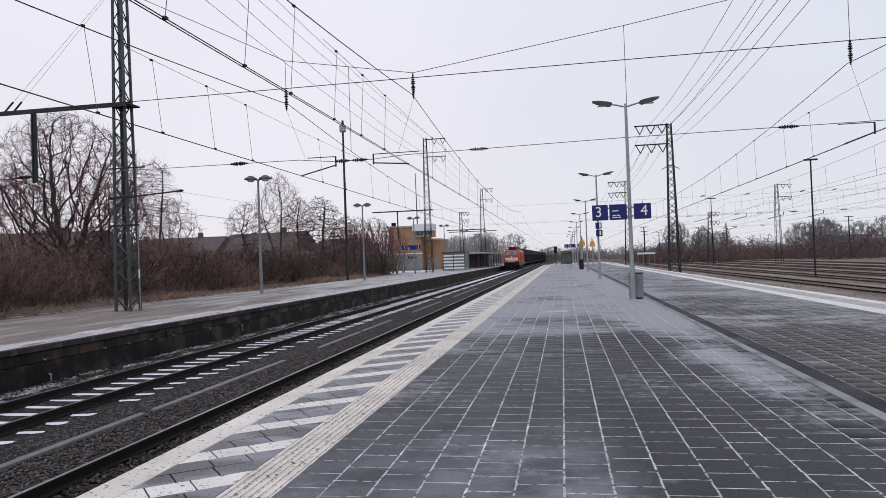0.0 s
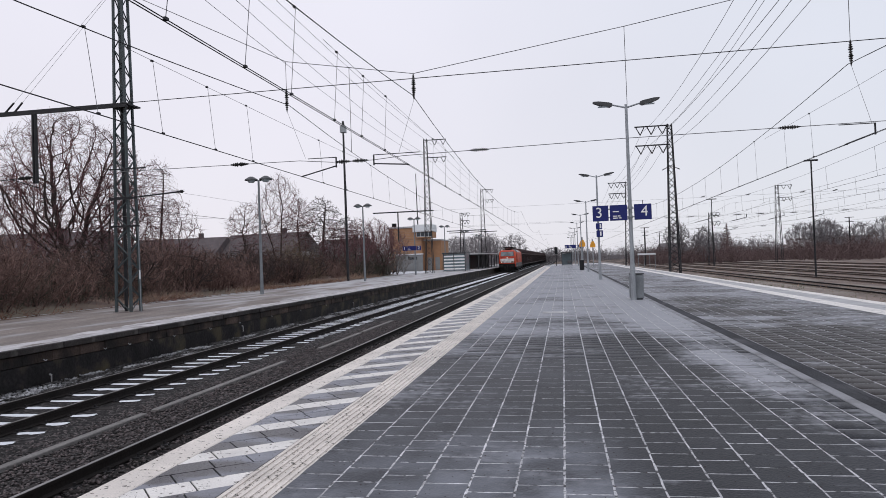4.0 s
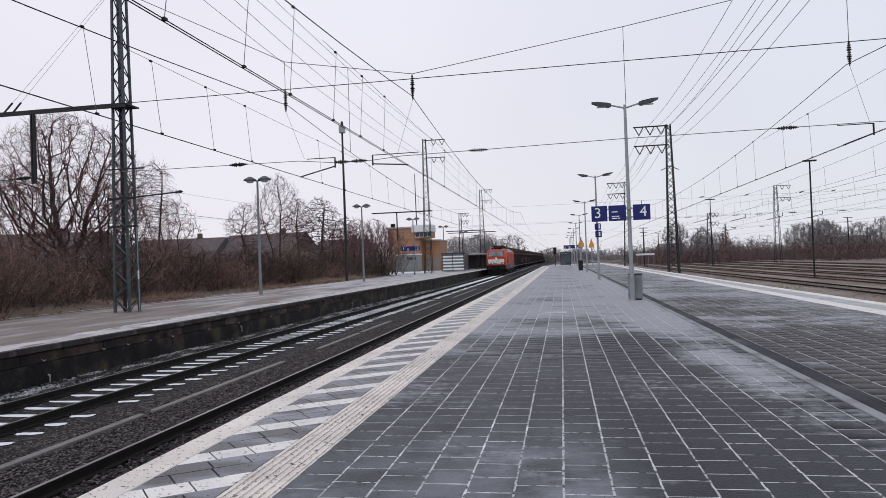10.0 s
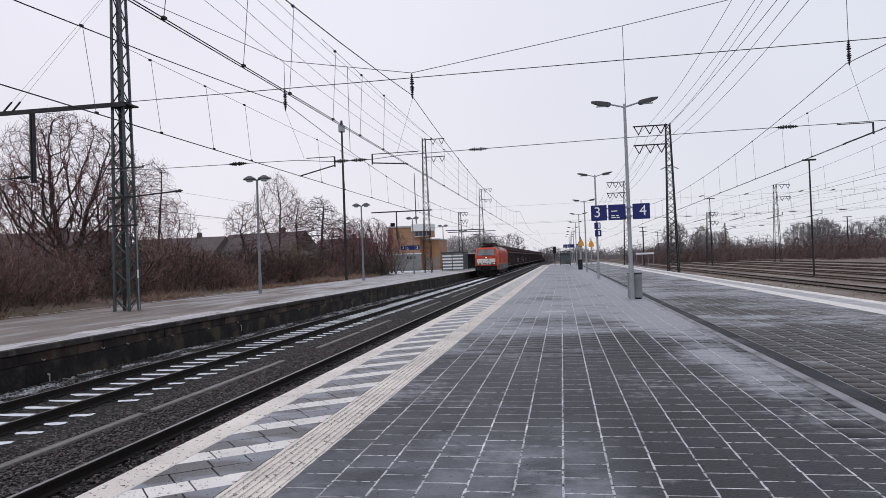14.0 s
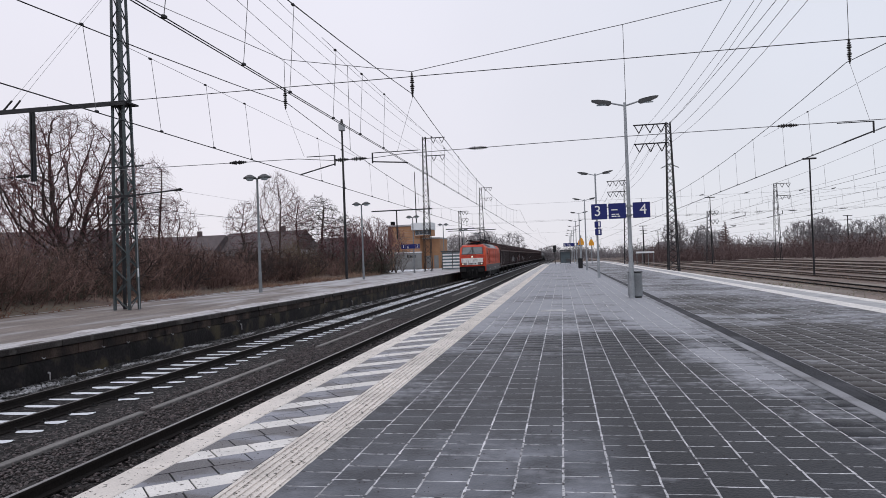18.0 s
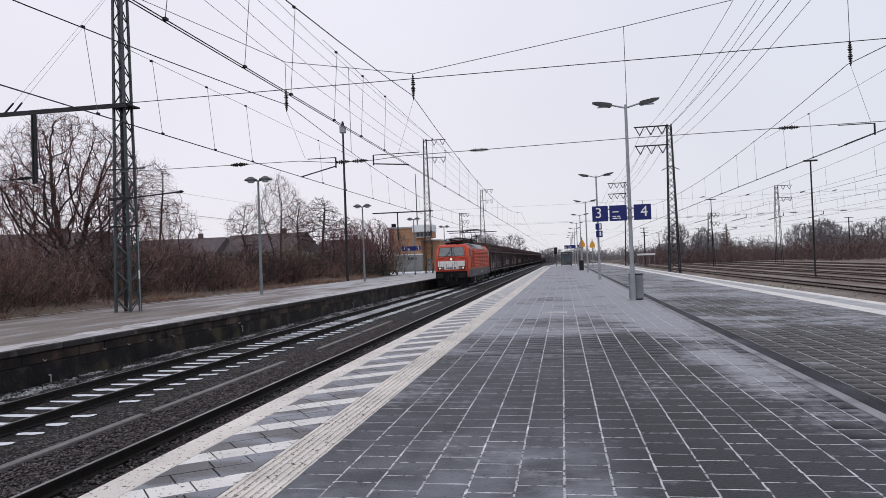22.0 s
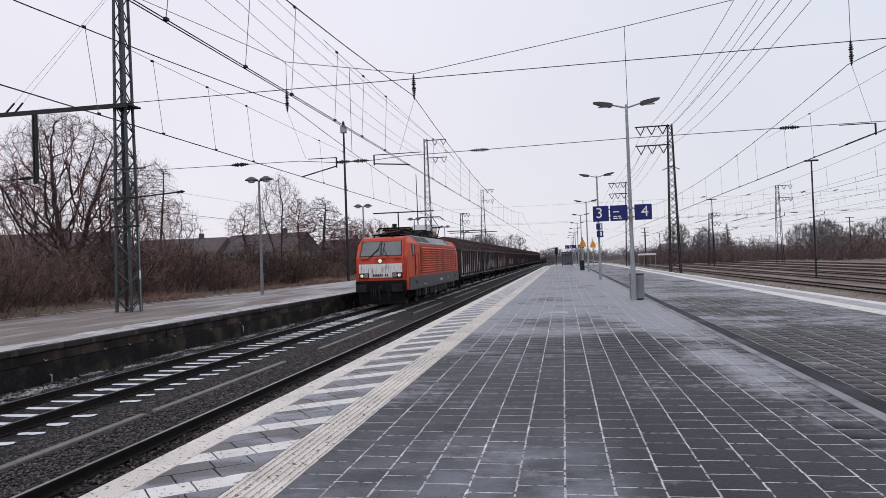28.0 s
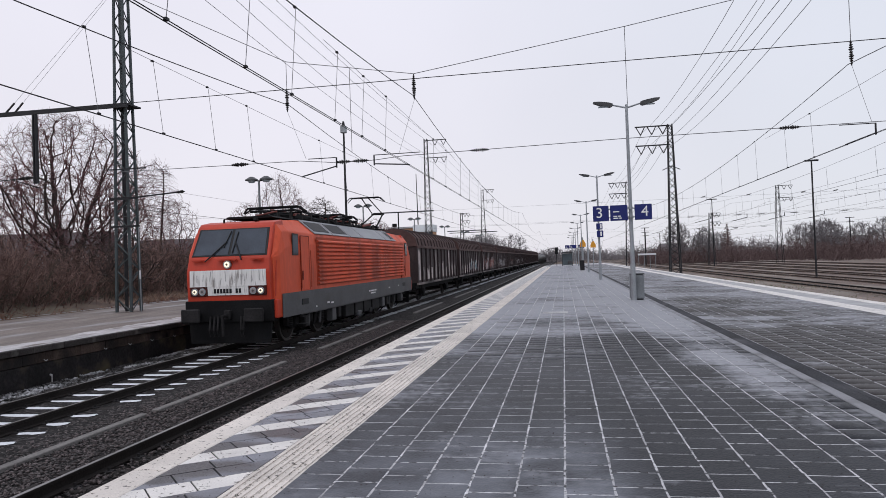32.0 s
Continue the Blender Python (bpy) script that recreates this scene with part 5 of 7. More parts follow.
tagged(part("forecourt", forecourt, M_PLATFORM_OLD), "frosty paved yard in front of the brick building", "pavement", kind="structure")
platform_sign(-18.35, 83.9, 3.05, "blue platform signs with white numbers on an old lamp", "12",
              [(-1.35, -0.80, "1", -1.08), (-0.74, 0.40, "", 0), (0.45, 1.0, "2", 0.72)])

shl = tagged(empty("waiting_shelter", -16.2, 106, 0), "glass waiting shelter with a flat roof and striped panes", "shelter")
bm = B()
box(bm, -1.75, 1.9, -3.9, 1.4, 2.62, 2.82, 0.03)
part("roof", bm, M_LAMPHEAD, shl)
for x, y in ((-1.55, -3.7), (0.0, -3.7), (1.7, -3.7), (-1.55, 1.2), (1.7, 1.2)):
    bm = B()
    box(bm, x - 0.05, x + 0.05, y - 0.05, y + 0.05, 0, 2.62)
    part("post", bm, M_LAMPHEAD, shl)
for x0, x1 in ((-1.5, -0.05), (0.05, 1.65)):
    bm = B()
    box(bm, x0, x1, -3.72, -3.69, 0.1, 2.55)
    pn = part("glass_pane", bm, M_SHELTERGLASS, shl)
    for i in range(5):
        bm = B()
        box(bm, x0, x1, -3.735, -3.722, 0.25 + 0.47 * i, 0.47 + 0.47 * i)
        part("white_band", bm, M_SIGNWHITE, pn)
bm = B()
box(bm, 1.66, 1.69, -3.6, 1.1, 0.1, 2.55)
part("glass_pane", bm, M_SHELTERGLASS, shl)
bm = B()
box(bm, -1.54, -1.51, -3.6, 1.1, 0.1, 2.55)
part("glass_pane", bm, M_SHELTERGLASS, shl)

can = tagged(empty("platform_canopy", -15.6, 138, 0), "long low platform canopy with dark roof and posts", "canopy")
bm = B()
box(bm, -2.2, 2.2, -22, 26, 2.5, 2.72, 0.04)
part("roof", bm, M_CONCRETE, can)
bm = B()
box(bm, -2.0, -1.9, -20, 26, 0.0, 2.5)
part("rear_wall", bm, M_SKIRT, can)
for i in range(9):
    bm = B()
    rod(bm, (1.2, -20 + 5.5 * i, 0), (1.2, -20 + 5.5 * i, 2.5), 0.09, n=8)
    part("post", bm, M_LAMPHEAD, can)

# houses behind the bank
for x, y, w, d, h, rh, a in ((-59, 100, 14, 9, 3.9, 2.7, 4), (-45.5, 102, 13, 9, 3.9, 3.0, -8), (-76, 90, 18, 9, 4.6, 2.9, 10), (-64, 72, 22, 9, 3.9, 2.7, 8), (-35.5, 110, 8, 8, 3.4, 2.4, -10)):
    hs = tagged(empty("house", x, y, 0, a), "low grey house with a brown tiled roof behind bare shrubs", "house", "houses behind the bank")
    bm = B()
    box(bm, -w / 2, w / 2, -d / 2, d / 2, -0.3, h)
    part("wall", bm, M_RENDER, hs)
    bm = B()
    prism(bm, [(-d / 2 - 0.4, h), (d / 2 + 0.4, h), (0, h + rh)], "x", -w / 2 - 0.4, w / 2 + 0.4)
    rf = part("roof", bm, M_ROOFTILE, hs)
    bm = B()
    box(bm, w * 0.2, w * 0.2 + 0.6, -0.3, 0.3, h + rh * 0.6, h + rh + 0.7)
    part("chimney", bm, M_ROOFTILE, rf)
    for i in range(3):
        bm = B()
        box(bm, -w * 0.35 + i * w * 0.3, -w * 0.35 + i * w * 0.3 + 1.2, -d / 2 - 0.03, -d / 2, 1.2, 2.4)
        wnd = part("window", bm, M_DARKGLASS, hs)
        bm = B()
        box(bm, -w * 0.35 + i * w * 0.3 - 0.08, -w * 0.35 + i * w * 0.3 + 1.28, -d / 2 - 0.08, -d / 2 - 0.031, 1.1, 1.2)
        part("sill", bm, M_WHITEPANEL, wnd)
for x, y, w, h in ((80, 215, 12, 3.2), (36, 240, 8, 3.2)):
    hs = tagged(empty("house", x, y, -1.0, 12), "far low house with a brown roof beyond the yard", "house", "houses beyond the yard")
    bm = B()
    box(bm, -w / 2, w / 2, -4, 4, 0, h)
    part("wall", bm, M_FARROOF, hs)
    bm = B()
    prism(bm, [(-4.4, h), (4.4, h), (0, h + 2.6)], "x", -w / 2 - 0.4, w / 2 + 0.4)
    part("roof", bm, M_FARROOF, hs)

# ---------------------------------------------------------------- trees and brush


def skeleton(seed, h, width, base, points, step, stems=1, leader=0.0, bend=0.16, bulge=0.55, spread=0.25, tip=0.010, thick=2.25, hold=0.35):
    """Branches that grow towards free space in a crown: rows of p, q, r0, r1, and the ends that carry twigs.
    base: where the crown begins, leader: how far a straight stem runs up it, bulge: height of the widest part."""
    r = np.random.default_rng(seed)
    node, up = [], []
    for s in range(stems):
        a = 2.4 * s + r.uniform(0, 1)
        p = np.array([math.cos(a), math.sin(a), 0.0]) * (0.012 * width if stems > 1 else 0.0)
        d = np.array([math.cos(a) * spread, math.sin(a) * spread, 1.0]) if stems > 1 else np.array([r.normal(0, 0.04), r.normal(0, 0.04), 1.0])
        node.append(p)
        up.append(-1)
        top = max(base, leader) * h * (r.uniform(0.7, 1.0) if stems > 1 else 1.0)
        while node[-1][2] < top:
            d = d + r.normal(0, bend * 0.22, 3)
            d[2] = max(d[2], 0.6)
            d /= np.linalg.norm(d)
            node.append(node[-1] + d * step)
            up.append(len(node) - 2)
    f = base * 0.8 + (1 - base * 0.8) * r.beta(1.6, 1.4, points)
    k = np.clip((f - base * 0.8) / (1 - base * 0.8), 0, 1)
    rad = 0.5 * width * np.sin(np.pi * np.clip(k ** (math.log(0.5) / math.log(bulge)), 0.02, 0.985)) ** 0.6
    ang, ro = r.uniform(0, 2 * math.pi, points), r.random(points) ** 0.45
    att = np.stack([np.cos(ang) * rad * ro, np.sin(ang) * rad * ro, f * h], axis=1)
    q = att * (9.0 / max(h, width)) + r.uniform(0, 9, 3)
    att = att[np.sin(q[:, 0] * 1.3) * np.sin(q[:, 1] * 1.5) * np.sin(q[:, 2] * 1.1) > -0.42]
    node, up = np.array(node), list(up)
    way = np.tile(np.array([[0.0, 0.0, 1.0]]), (len(node), 1))
    dist = np.linalg.norm(att[:, None] - node[None], axis=2)
    near, dist = dist.argmin(1), dist.min(1)
    idle = np.zeros(len(att), dtype=int)
    for _ in range(140):
        if not len(att):
            break
        ids, inv = np.unique(near, return_inverse=True)
        v = (att - node[near]) / np.maximum(dist, 1e-6)[:, None]
        g = np.zeros((len(ids), 3))
        np.add.at(g, inv, v)
        g /= np.maximum(np.linalg.norm(g, axis=1, keepdims=True), 1e-6)
        g += way[ids] * hold + r.normal(0, bend, g.shape)
        g /= np.maximum(np.linalg.norm(g, axis=1, keepdims=True), 1e-6)
        fresh = node[ids] + g * step
        way = np.concatenate([way, g])
        o = len(node)
        node = np.concatenate([node, fresh])
        up += list(ids)
        dd = np.linalg.norm(att[:, None] - fresh[None], axis=2)
        better = dd.min(1) < dist
        near = np.where(better, o + dd.argmin(1), near)
        dist = np.where(better, dd.min(1), dist)
        idle = np.where(better, 0, idle + 1)
        keep = (dist > step * 1.15) & (idle < 3)
        att, near, dist, idle = att[keep], near[keep], dist[keep], idle[keep]
        if len(node) > 14000:
            break
    w = np.zeros(len(node))
    for i in range(len(node) - 1, -1, -1):
        w[i] = max(w[i], tip ** thick)
        if up[i] >= 0:
            w[up[i]] += w[i]
    rad = w ** (1 / thick)
    i = np.array([n for n in range(len(node)) if up[n] >= 0])
    u = np.array(up)[i]
    rows = np.concatenate([node[u], node[i], np.minimum(rad[u], rad[i] * 1.3)[:, None], rad[i][:, None]], axis=1)
    return rows, r


def with_twigs(rows, r, tip, each, length, droop=0.0, wild=0.75):
    """Fine twigs on all thin branches."""
    thin = rows[rows[:, 7] < tip * 2.6]
    out = [rows]
    for _ in range(each):
        a = thin[:, 0:3] + (thin[:, 3:6] - thin[:, 0:3]) * r.random((len(thin), 1))
        d = thin[:, 3:6] - thin[:, 0:3]
        d /= np.maximum(np.linalg.norm(d, axis=1, keepdims=True), 1e-6)
        d = d + r.normal(0, wild, d.shape) + np.array([0, 0, 0.25 - droop])
        d /= np.maximum(np.linalg.norm(d, axis=1, keepdims=True), 1e-6)
        b = a + d * (length * r.uniform(0.35, 1.0, (len(thin), 1)))
        out.append(np.concatenate([a, b, np.full((len(thin), 1), tip * 0.8), np.full((len(thin), 1), tip * 0.45)], axis=1))
    return np.concatenate(out)


def tree(name, x, y, z, seed, label, h, width, base=0.3, points=700, step=0.3, bark=M_BARK, twigs_m=M_TWIG, tip=0.012, twigs=1, twig_len=0.6, droop=0.0, turn=0.0, **kw):
    rows, r = skeleton(seed, h, width, base, points, step, tip=tip, **kw)
    rows = with_twigs(rows, r, tip, twigs, twig_len, droop)
    t = tagged(empty(name, x, y, z, turn), label, "tree", "bare trees")
    thick = rows[:, 6] > tip * 3.2
    sticks("trunk", rows[thick], bark, t, sides=6)
    sticks("crown", rows[~thick], twigs_m, t, sides=3)
    return t


tree("broad_tree", -33.3, 42, 0.1, 11, "broad bare tree with gnarled dark limbs and dense brown twigs", h=12.5, width=10.8, base=0.22, points=3200, step=0.26,
     stems=3, spread=0.22, bend=0.20, bulge=0.55, tip=0.013, twigs=2, twig_len=0.75, thick=2.1)
tree("broad_tree", -38.6, 44, 0.1, 13, "broad bare tree with gnarled dark limbs and dense brown twigs", h=9.2, width=7.5, base=0.15, points=2080, step=0.28,
     stems=3, spread=0.4, bend=0.20, tip=0.013, twigs=2, twig_len=0.7, thick=2.1)
tree("broad_tree", -30.6, 43, 0.1, 12, "smaller bare tree with crooked limbs", h=8.8, width=5.0, base=0.15, points=1560, step=0.26,
     stems=3, spread=0.3, bend=0.20, tip=0.013, twigs=2, twig_len=0.7, thick=2.1)
tree("birch_tree", -37.9, 60, 0.2, 21, "slender birch with hanging fine twigs", h=12.3, width=4.6, base=0.25, points=820, step=0.28, bark=M_BARK, leader=0.88,
     bend=0.10, bulge=0.55, tip=0.012, thick=2.5, twigs=2, twig_len=1.1, droop=0.9)
tree("young_tree", -40.1, 59, 0.2, 22, "bare tree with fine brown twigs beside the birch", h=9.8, width=4.4, base=0.2, points=800, step=0.28, stems=2, tip=0.012, thick=2.5, twigs=2, twig_len=0.7)
tree("young_tree", -35.6, 59, 0.2, 23, "small bare tree with spreading twigs beside the birch", h=8.2, width=5.4, base=0.2, points=800, step=0.28, stems=2, tip=0.012, thick=2.5, twigs=2, twig_len=0.7, bend=0.18)
tree("young_tree", -31.7, 66, 0.1, 31, "slim bare tree with a rounded crown of grey-brown twigs", h=8.2, width=4.6, base=0.35, points=1248, step=0.26, leader=0.6, tip=0.012, thick=2.5, twigs=2, twig_len=0.6)
tree("young_tree", -28.6, 67, 0.1, 32, "tall slim bare tree with upright grey-brown twigs", h=11.0, width=5.2, base=0.25, points=1456, step=0.34, stems=2, spread=0.06, leader=0.7, bulge=0.6, tip=0.012, thick=2.5, twigs=2, twig_len=0.9, droop=-0.4)
tree("young_tree", -26.9, 68, 0.1, 34, "slim bare tree with dark crooked twigs", h=8.6, width=3.8, base=0.3, points=1092, step=0.26, leader=0.7, tip=0.013, thick=2.5, twigs=2, twig_len=0.6)
tree("alder_tree", -28.5, 79, 0.1, 41, "dark alder with a rounded crown and old cones", h=9.8, width=6.2, base=0.3, points=1612, step=0.28, leader=0.9, bulge=0.48, tip=0.015, thick=2.5, twigs=2, twig_len=0.55, twigs_m=M_BARK)
tree("alder_tree", -25.9, 81, 0.1, 42, "dark alder with a rounded crown and old cones", h=7.6, width=4.6, base=0.25, points=988, step=0.28, leader=0.85, bulge=0.5, tip=0.015, thick=2.5, twigs=2, twig_len=0.55, twigs_m=M_BARK)
for x, y, h, w, sd in ((-23.4, 78, 7.0, 5.0, 51), (-21.9, 82, 6.6, 4.5, 52), (-23.6, 86, 7.4, 5.0, 53), (-22.6, 73, 5.9, 4.5, 57), (-25.0, 74, 6.4, 4.5, 58), (-24.3, 97, 6.9, 5.4, 59)):
    tree("shrub_tree", x, y, 0.0, sd, "dense bare shrub tree with grey-brown twigs", h=h, width=w, base=0.12, points=1092, step=0.26, stems=4, spread=0.35, bend=0.18, tip=0.013, thick=2.5, twigs=2, twig_len=0.6)
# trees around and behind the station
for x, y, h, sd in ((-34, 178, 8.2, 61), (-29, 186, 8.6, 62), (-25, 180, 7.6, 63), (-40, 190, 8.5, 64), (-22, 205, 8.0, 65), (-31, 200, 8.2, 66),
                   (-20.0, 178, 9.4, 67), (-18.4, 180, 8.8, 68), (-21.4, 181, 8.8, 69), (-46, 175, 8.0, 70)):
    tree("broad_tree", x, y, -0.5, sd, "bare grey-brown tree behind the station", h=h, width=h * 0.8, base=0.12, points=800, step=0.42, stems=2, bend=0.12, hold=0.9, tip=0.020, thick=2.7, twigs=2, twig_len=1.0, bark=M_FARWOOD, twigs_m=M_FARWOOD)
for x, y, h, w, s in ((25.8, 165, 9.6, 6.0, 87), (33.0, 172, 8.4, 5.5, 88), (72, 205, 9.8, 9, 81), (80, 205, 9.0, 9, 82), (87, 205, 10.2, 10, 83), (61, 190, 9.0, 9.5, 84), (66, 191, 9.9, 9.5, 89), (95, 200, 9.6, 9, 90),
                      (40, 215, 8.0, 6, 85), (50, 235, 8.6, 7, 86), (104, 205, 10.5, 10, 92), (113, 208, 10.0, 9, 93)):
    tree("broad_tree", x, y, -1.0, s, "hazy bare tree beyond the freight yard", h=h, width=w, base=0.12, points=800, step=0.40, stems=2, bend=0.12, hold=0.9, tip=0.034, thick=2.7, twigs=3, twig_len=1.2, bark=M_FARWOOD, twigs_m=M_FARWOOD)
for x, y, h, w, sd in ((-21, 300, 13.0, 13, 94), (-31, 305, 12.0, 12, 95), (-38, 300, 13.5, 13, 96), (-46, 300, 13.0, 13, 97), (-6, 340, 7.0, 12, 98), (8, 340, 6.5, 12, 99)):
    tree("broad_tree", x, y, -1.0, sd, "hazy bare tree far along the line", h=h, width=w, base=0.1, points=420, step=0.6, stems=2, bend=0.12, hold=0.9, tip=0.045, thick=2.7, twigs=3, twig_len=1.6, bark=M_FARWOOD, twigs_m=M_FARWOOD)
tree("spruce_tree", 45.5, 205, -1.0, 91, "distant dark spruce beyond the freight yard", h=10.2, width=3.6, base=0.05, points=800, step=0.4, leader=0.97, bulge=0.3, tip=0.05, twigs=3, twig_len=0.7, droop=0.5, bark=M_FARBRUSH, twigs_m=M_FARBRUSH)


def brush(name, n, xr, yr, hr, z, material, label, r=0.012, lean=0.35, taper=1.0, segs=3):
    """Upright wild stems and twigs, joined; denser and finer than one could count."""
    x = xr[0] + (xr[1] - xr[0]) * rng.random(n)
    y = yr[0] + (yr[1] - yr[0]) * rng.random(n) ** taper
    h = rng.uniform(hr[0], hr[1], n) * (0.72 + 0.45 * np.sin(x * 0.8 + y * 0.31) * np.cos(y * 0.23 - x * 0.3)) * rng.uniform(0.6, 1.1, n)
    p = np.stack([x, y, np.full(n, z)], axis=1)
    d = np.stack([rng.normal(0, lean, n), rng.normal(0, lean, n), np.ones(n)], axis=1)
    rows = []
    for s in range(segs):
        q = p + d * (h / segs)[:, None]
        rr = r * (1 - 0.75 * s / segs)
        rows.append(np.concatenate([p, q, np.full((n, 1), rr), np.full((n, 1), rr * 0.7)], axis=1))
        for k in range(2):
            w = p + (q - p) * rng.random((n, 1))
            dd = d + rng.normal(0, 0.8, (n, 3))
            e = w + dd * (h / segs)[:, None] * rng.uniform(0.35, 0.9, (n, 1))
            rows.append(np.concatenate([w, e, np.full((n, 1), rr * 0.6), np.full((n, 1), rr * 0.35)], axis=1))
        p = q
        d = d + rng.normal(0, 0.25, (n, 3))
    return tagged(sticks(name, np.concatenate(rows), material), label, "brush", kind="stuff")


# a few shrub forms, one metre high, repeated with their own turn and size
FORMS = []
for sd in range(6):
    rows, r6 = skeleton(200 + sd, 1.0, 1.15, 0.04, 170, 0.075, stems=7, spread=0.50, bend=0.20, bulge=0.62, tip=0.0034, thick=2.6)
    FORMS.append(with_twigs(rows, r6, 0.0034, 1, 0.20, -0.3, 0.5))


# coarser ones for far growth
FAR_FORMS = []
for sd in range(4):
    rows, r6 = skeleton(230 + sd, 1.0, 1.15, 0.04, 90, 0.11, stems=6, spread=0.50, bend=0.20, bulge=0.62, tip=0.0056, thick=2.6)
    FAR_FORMS.append(with_twigs(rows, r6, 0.0048, 1, 0.17, -0.2, 0.6))


def thicket(name, n, xr, yr, hr, z, material, label, girth=1.0, wide=1.0):
    """Bare bushes standing close together, joined."""
    out = []
    forms = FAR_FORMS if yr[0] > 110 or xr[0] < -40 else FORMS
    for i in range(n):
        f = forms[int(rng.integers(0, len(forms)))].copy()
        x, y = rng.uniform(*xr), rng.uniform(*yr)
        h = rng.uniform(*hr) * (0.85 + 0.3 * math.sin(x * 0.5 + y * 0.21) * math.cos(y * 0.17 - x * 0.2))
        a, k = rng.uniform(0, 6.28), h * wide * rng.uniform(0.8, 1.25)
        ca, sa = math.cos(a) * k, math.sin(a) * k
        for c in (0, 3):
            u, v = f[:, c].copy(), f[:, c + 1].copy()
            f[:, c], f[:, c + 1] = u * ca - v * sa + x, u * sa + v * ca + y
            f[:, c + 2] = f[:, c + 2] * h + z
        f[:, 6:8] *= 3.0 * girth
        out.append(f)
    return tagged(sticks(name, np.concatenate(out), material), label, "brush", kind="stuff")


thicket("bushes", 120, (-30, -21.9), (16, 48), (2.3, 4.0), 0.0, M_BRUSH, "thick bare brown bushes on the bank")
thicket("bushes", 110, (-33, -22.2), (46, 80), (1.8, 3.4), 0.0, M_BRUSH, "thick bare brown bushes on the bank", girth=1.2)
thicket("bushes", 44, (-29, -22), (74, 96), (2.4, 4.6), 0.0, M_GREYBRUSH, "bare grey-brown bushes beside the station building", girth=1.4)
thicket("bushes", 70, (-48, -31), (24, 90), (2.6, 4.4), 0.3, M_BRUSH, "bare brown bushes further up the bank", girth=1.6, wide=1.2)
thicket("dark_boughs", 40, (-31, -22.5), (20, 64), (2.6, 4.6), 0.0, M_BARK, "dark crooked boughs standing out of the brush", girth=2.2, wide=1.1)
brush("brush", 1700, (-31, -21.4), (14, 48), (1.0, 3.0), 0.0, M_BRUSH, "bare brown undergrowth on the bank", r=0.014, lean=0.5)
brush("brush", 1700, (-34, -21.6), (46, 86), (0.9, 2.6), 0.0, M_BRUSH, "bare brown undergrowth on the bank", r=0.017, lean=0.5)
brush("brush", 1100, (-50, -31), (20, 90), (1.6, 3.4), 0.3, M_BRUSH, "bare brown undergrowth further up the bank", r=0.026, segs=2)
brush("willow_shoots", 420, (-25.6, -23.0), (59, 65), (2.4, 4.4), 0.0, M_WILLOW, "upright olive-brown willow shoots", r=0.015, lean=0.12)
brush("evergreen_shrub", 600, (-25.5, -21.6), (70, 86), (1.2, 3.4), 0.0, M_EVERGREEN, "dull green shrubs among bare twigs", r=0.022, lean=0.5)
brush("evergreen_shrub", 900, (-27.5, -22.2), (18, 36), (0.8, 2.4), 0.0, M_EVERGREEN, "dull green shrubs low in the brush", r=0.016, lean=0.6)
brush("leaf_litter", 3400, (-23.4, -20.7), (14, 64), (0.10, 0.40), 0.0, M_LITTER, "reddish dead leaves and stalks under the brush", r=0.012, lean=1.0, segs=2)
brush("dry_grass", 3600, (-22.6, -21.0), (30, 78), (0.15, 0.6), 0.0, M_DRYGRASS, "dry pale grass along the platform border", r=0.009, lean=0.7, segs=2)
brush("grass_strip", 4500, (9.4, 15.2), (18, 70), (0.04, 0.14), -0.96, M_GREENGRASS, "mossy grass between platform and yard", r=0.013, lean=0.9, segs=1)
brush("grass_strip", 5000, (12.6, 60.0), (30, 125), (0.03, 0.10), -0.86, M_DRYGRASS, "pale dry weeds between the yard tracks", r=0.011, lean=0.9, segs=1)
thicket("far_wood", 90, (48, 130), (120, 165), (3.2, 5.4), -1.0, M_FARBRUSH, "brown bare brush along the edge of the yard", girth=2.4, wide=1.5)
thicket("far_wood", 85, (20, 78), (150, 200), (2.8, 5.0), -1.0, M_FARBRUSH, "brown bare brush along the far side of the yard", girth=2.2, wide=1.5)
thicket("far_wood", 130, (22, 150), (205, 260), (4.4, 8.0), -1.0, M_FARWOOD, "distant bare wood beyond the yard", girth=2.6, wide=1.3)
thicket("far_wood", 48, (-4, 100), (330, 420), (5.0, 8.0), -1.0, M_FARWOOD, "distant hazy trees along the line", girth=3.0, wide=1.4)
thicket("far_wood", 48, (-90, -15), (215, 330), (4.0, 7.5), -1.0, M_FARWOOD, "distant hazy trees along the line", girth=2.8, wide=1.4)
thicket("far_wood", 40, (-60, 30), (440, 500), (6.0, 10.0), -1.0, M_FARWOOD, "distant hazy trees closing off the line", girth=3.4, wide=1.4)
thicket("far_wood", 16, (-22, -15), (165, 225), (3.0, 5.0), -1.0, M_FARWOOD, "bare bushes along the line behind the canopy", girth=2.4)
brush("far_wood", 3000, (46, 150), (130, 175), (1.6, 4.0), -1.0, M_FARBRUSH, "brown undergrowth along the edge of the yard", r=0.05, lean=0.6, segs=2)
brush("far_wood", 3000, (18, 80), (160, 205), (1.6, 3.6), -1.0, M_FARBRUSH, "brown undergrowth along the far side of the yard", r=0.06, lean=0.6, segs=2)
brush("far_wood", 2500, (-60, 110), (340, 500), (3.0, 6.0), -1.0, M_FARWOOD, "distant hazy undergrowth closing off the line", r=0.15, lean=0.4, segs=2)
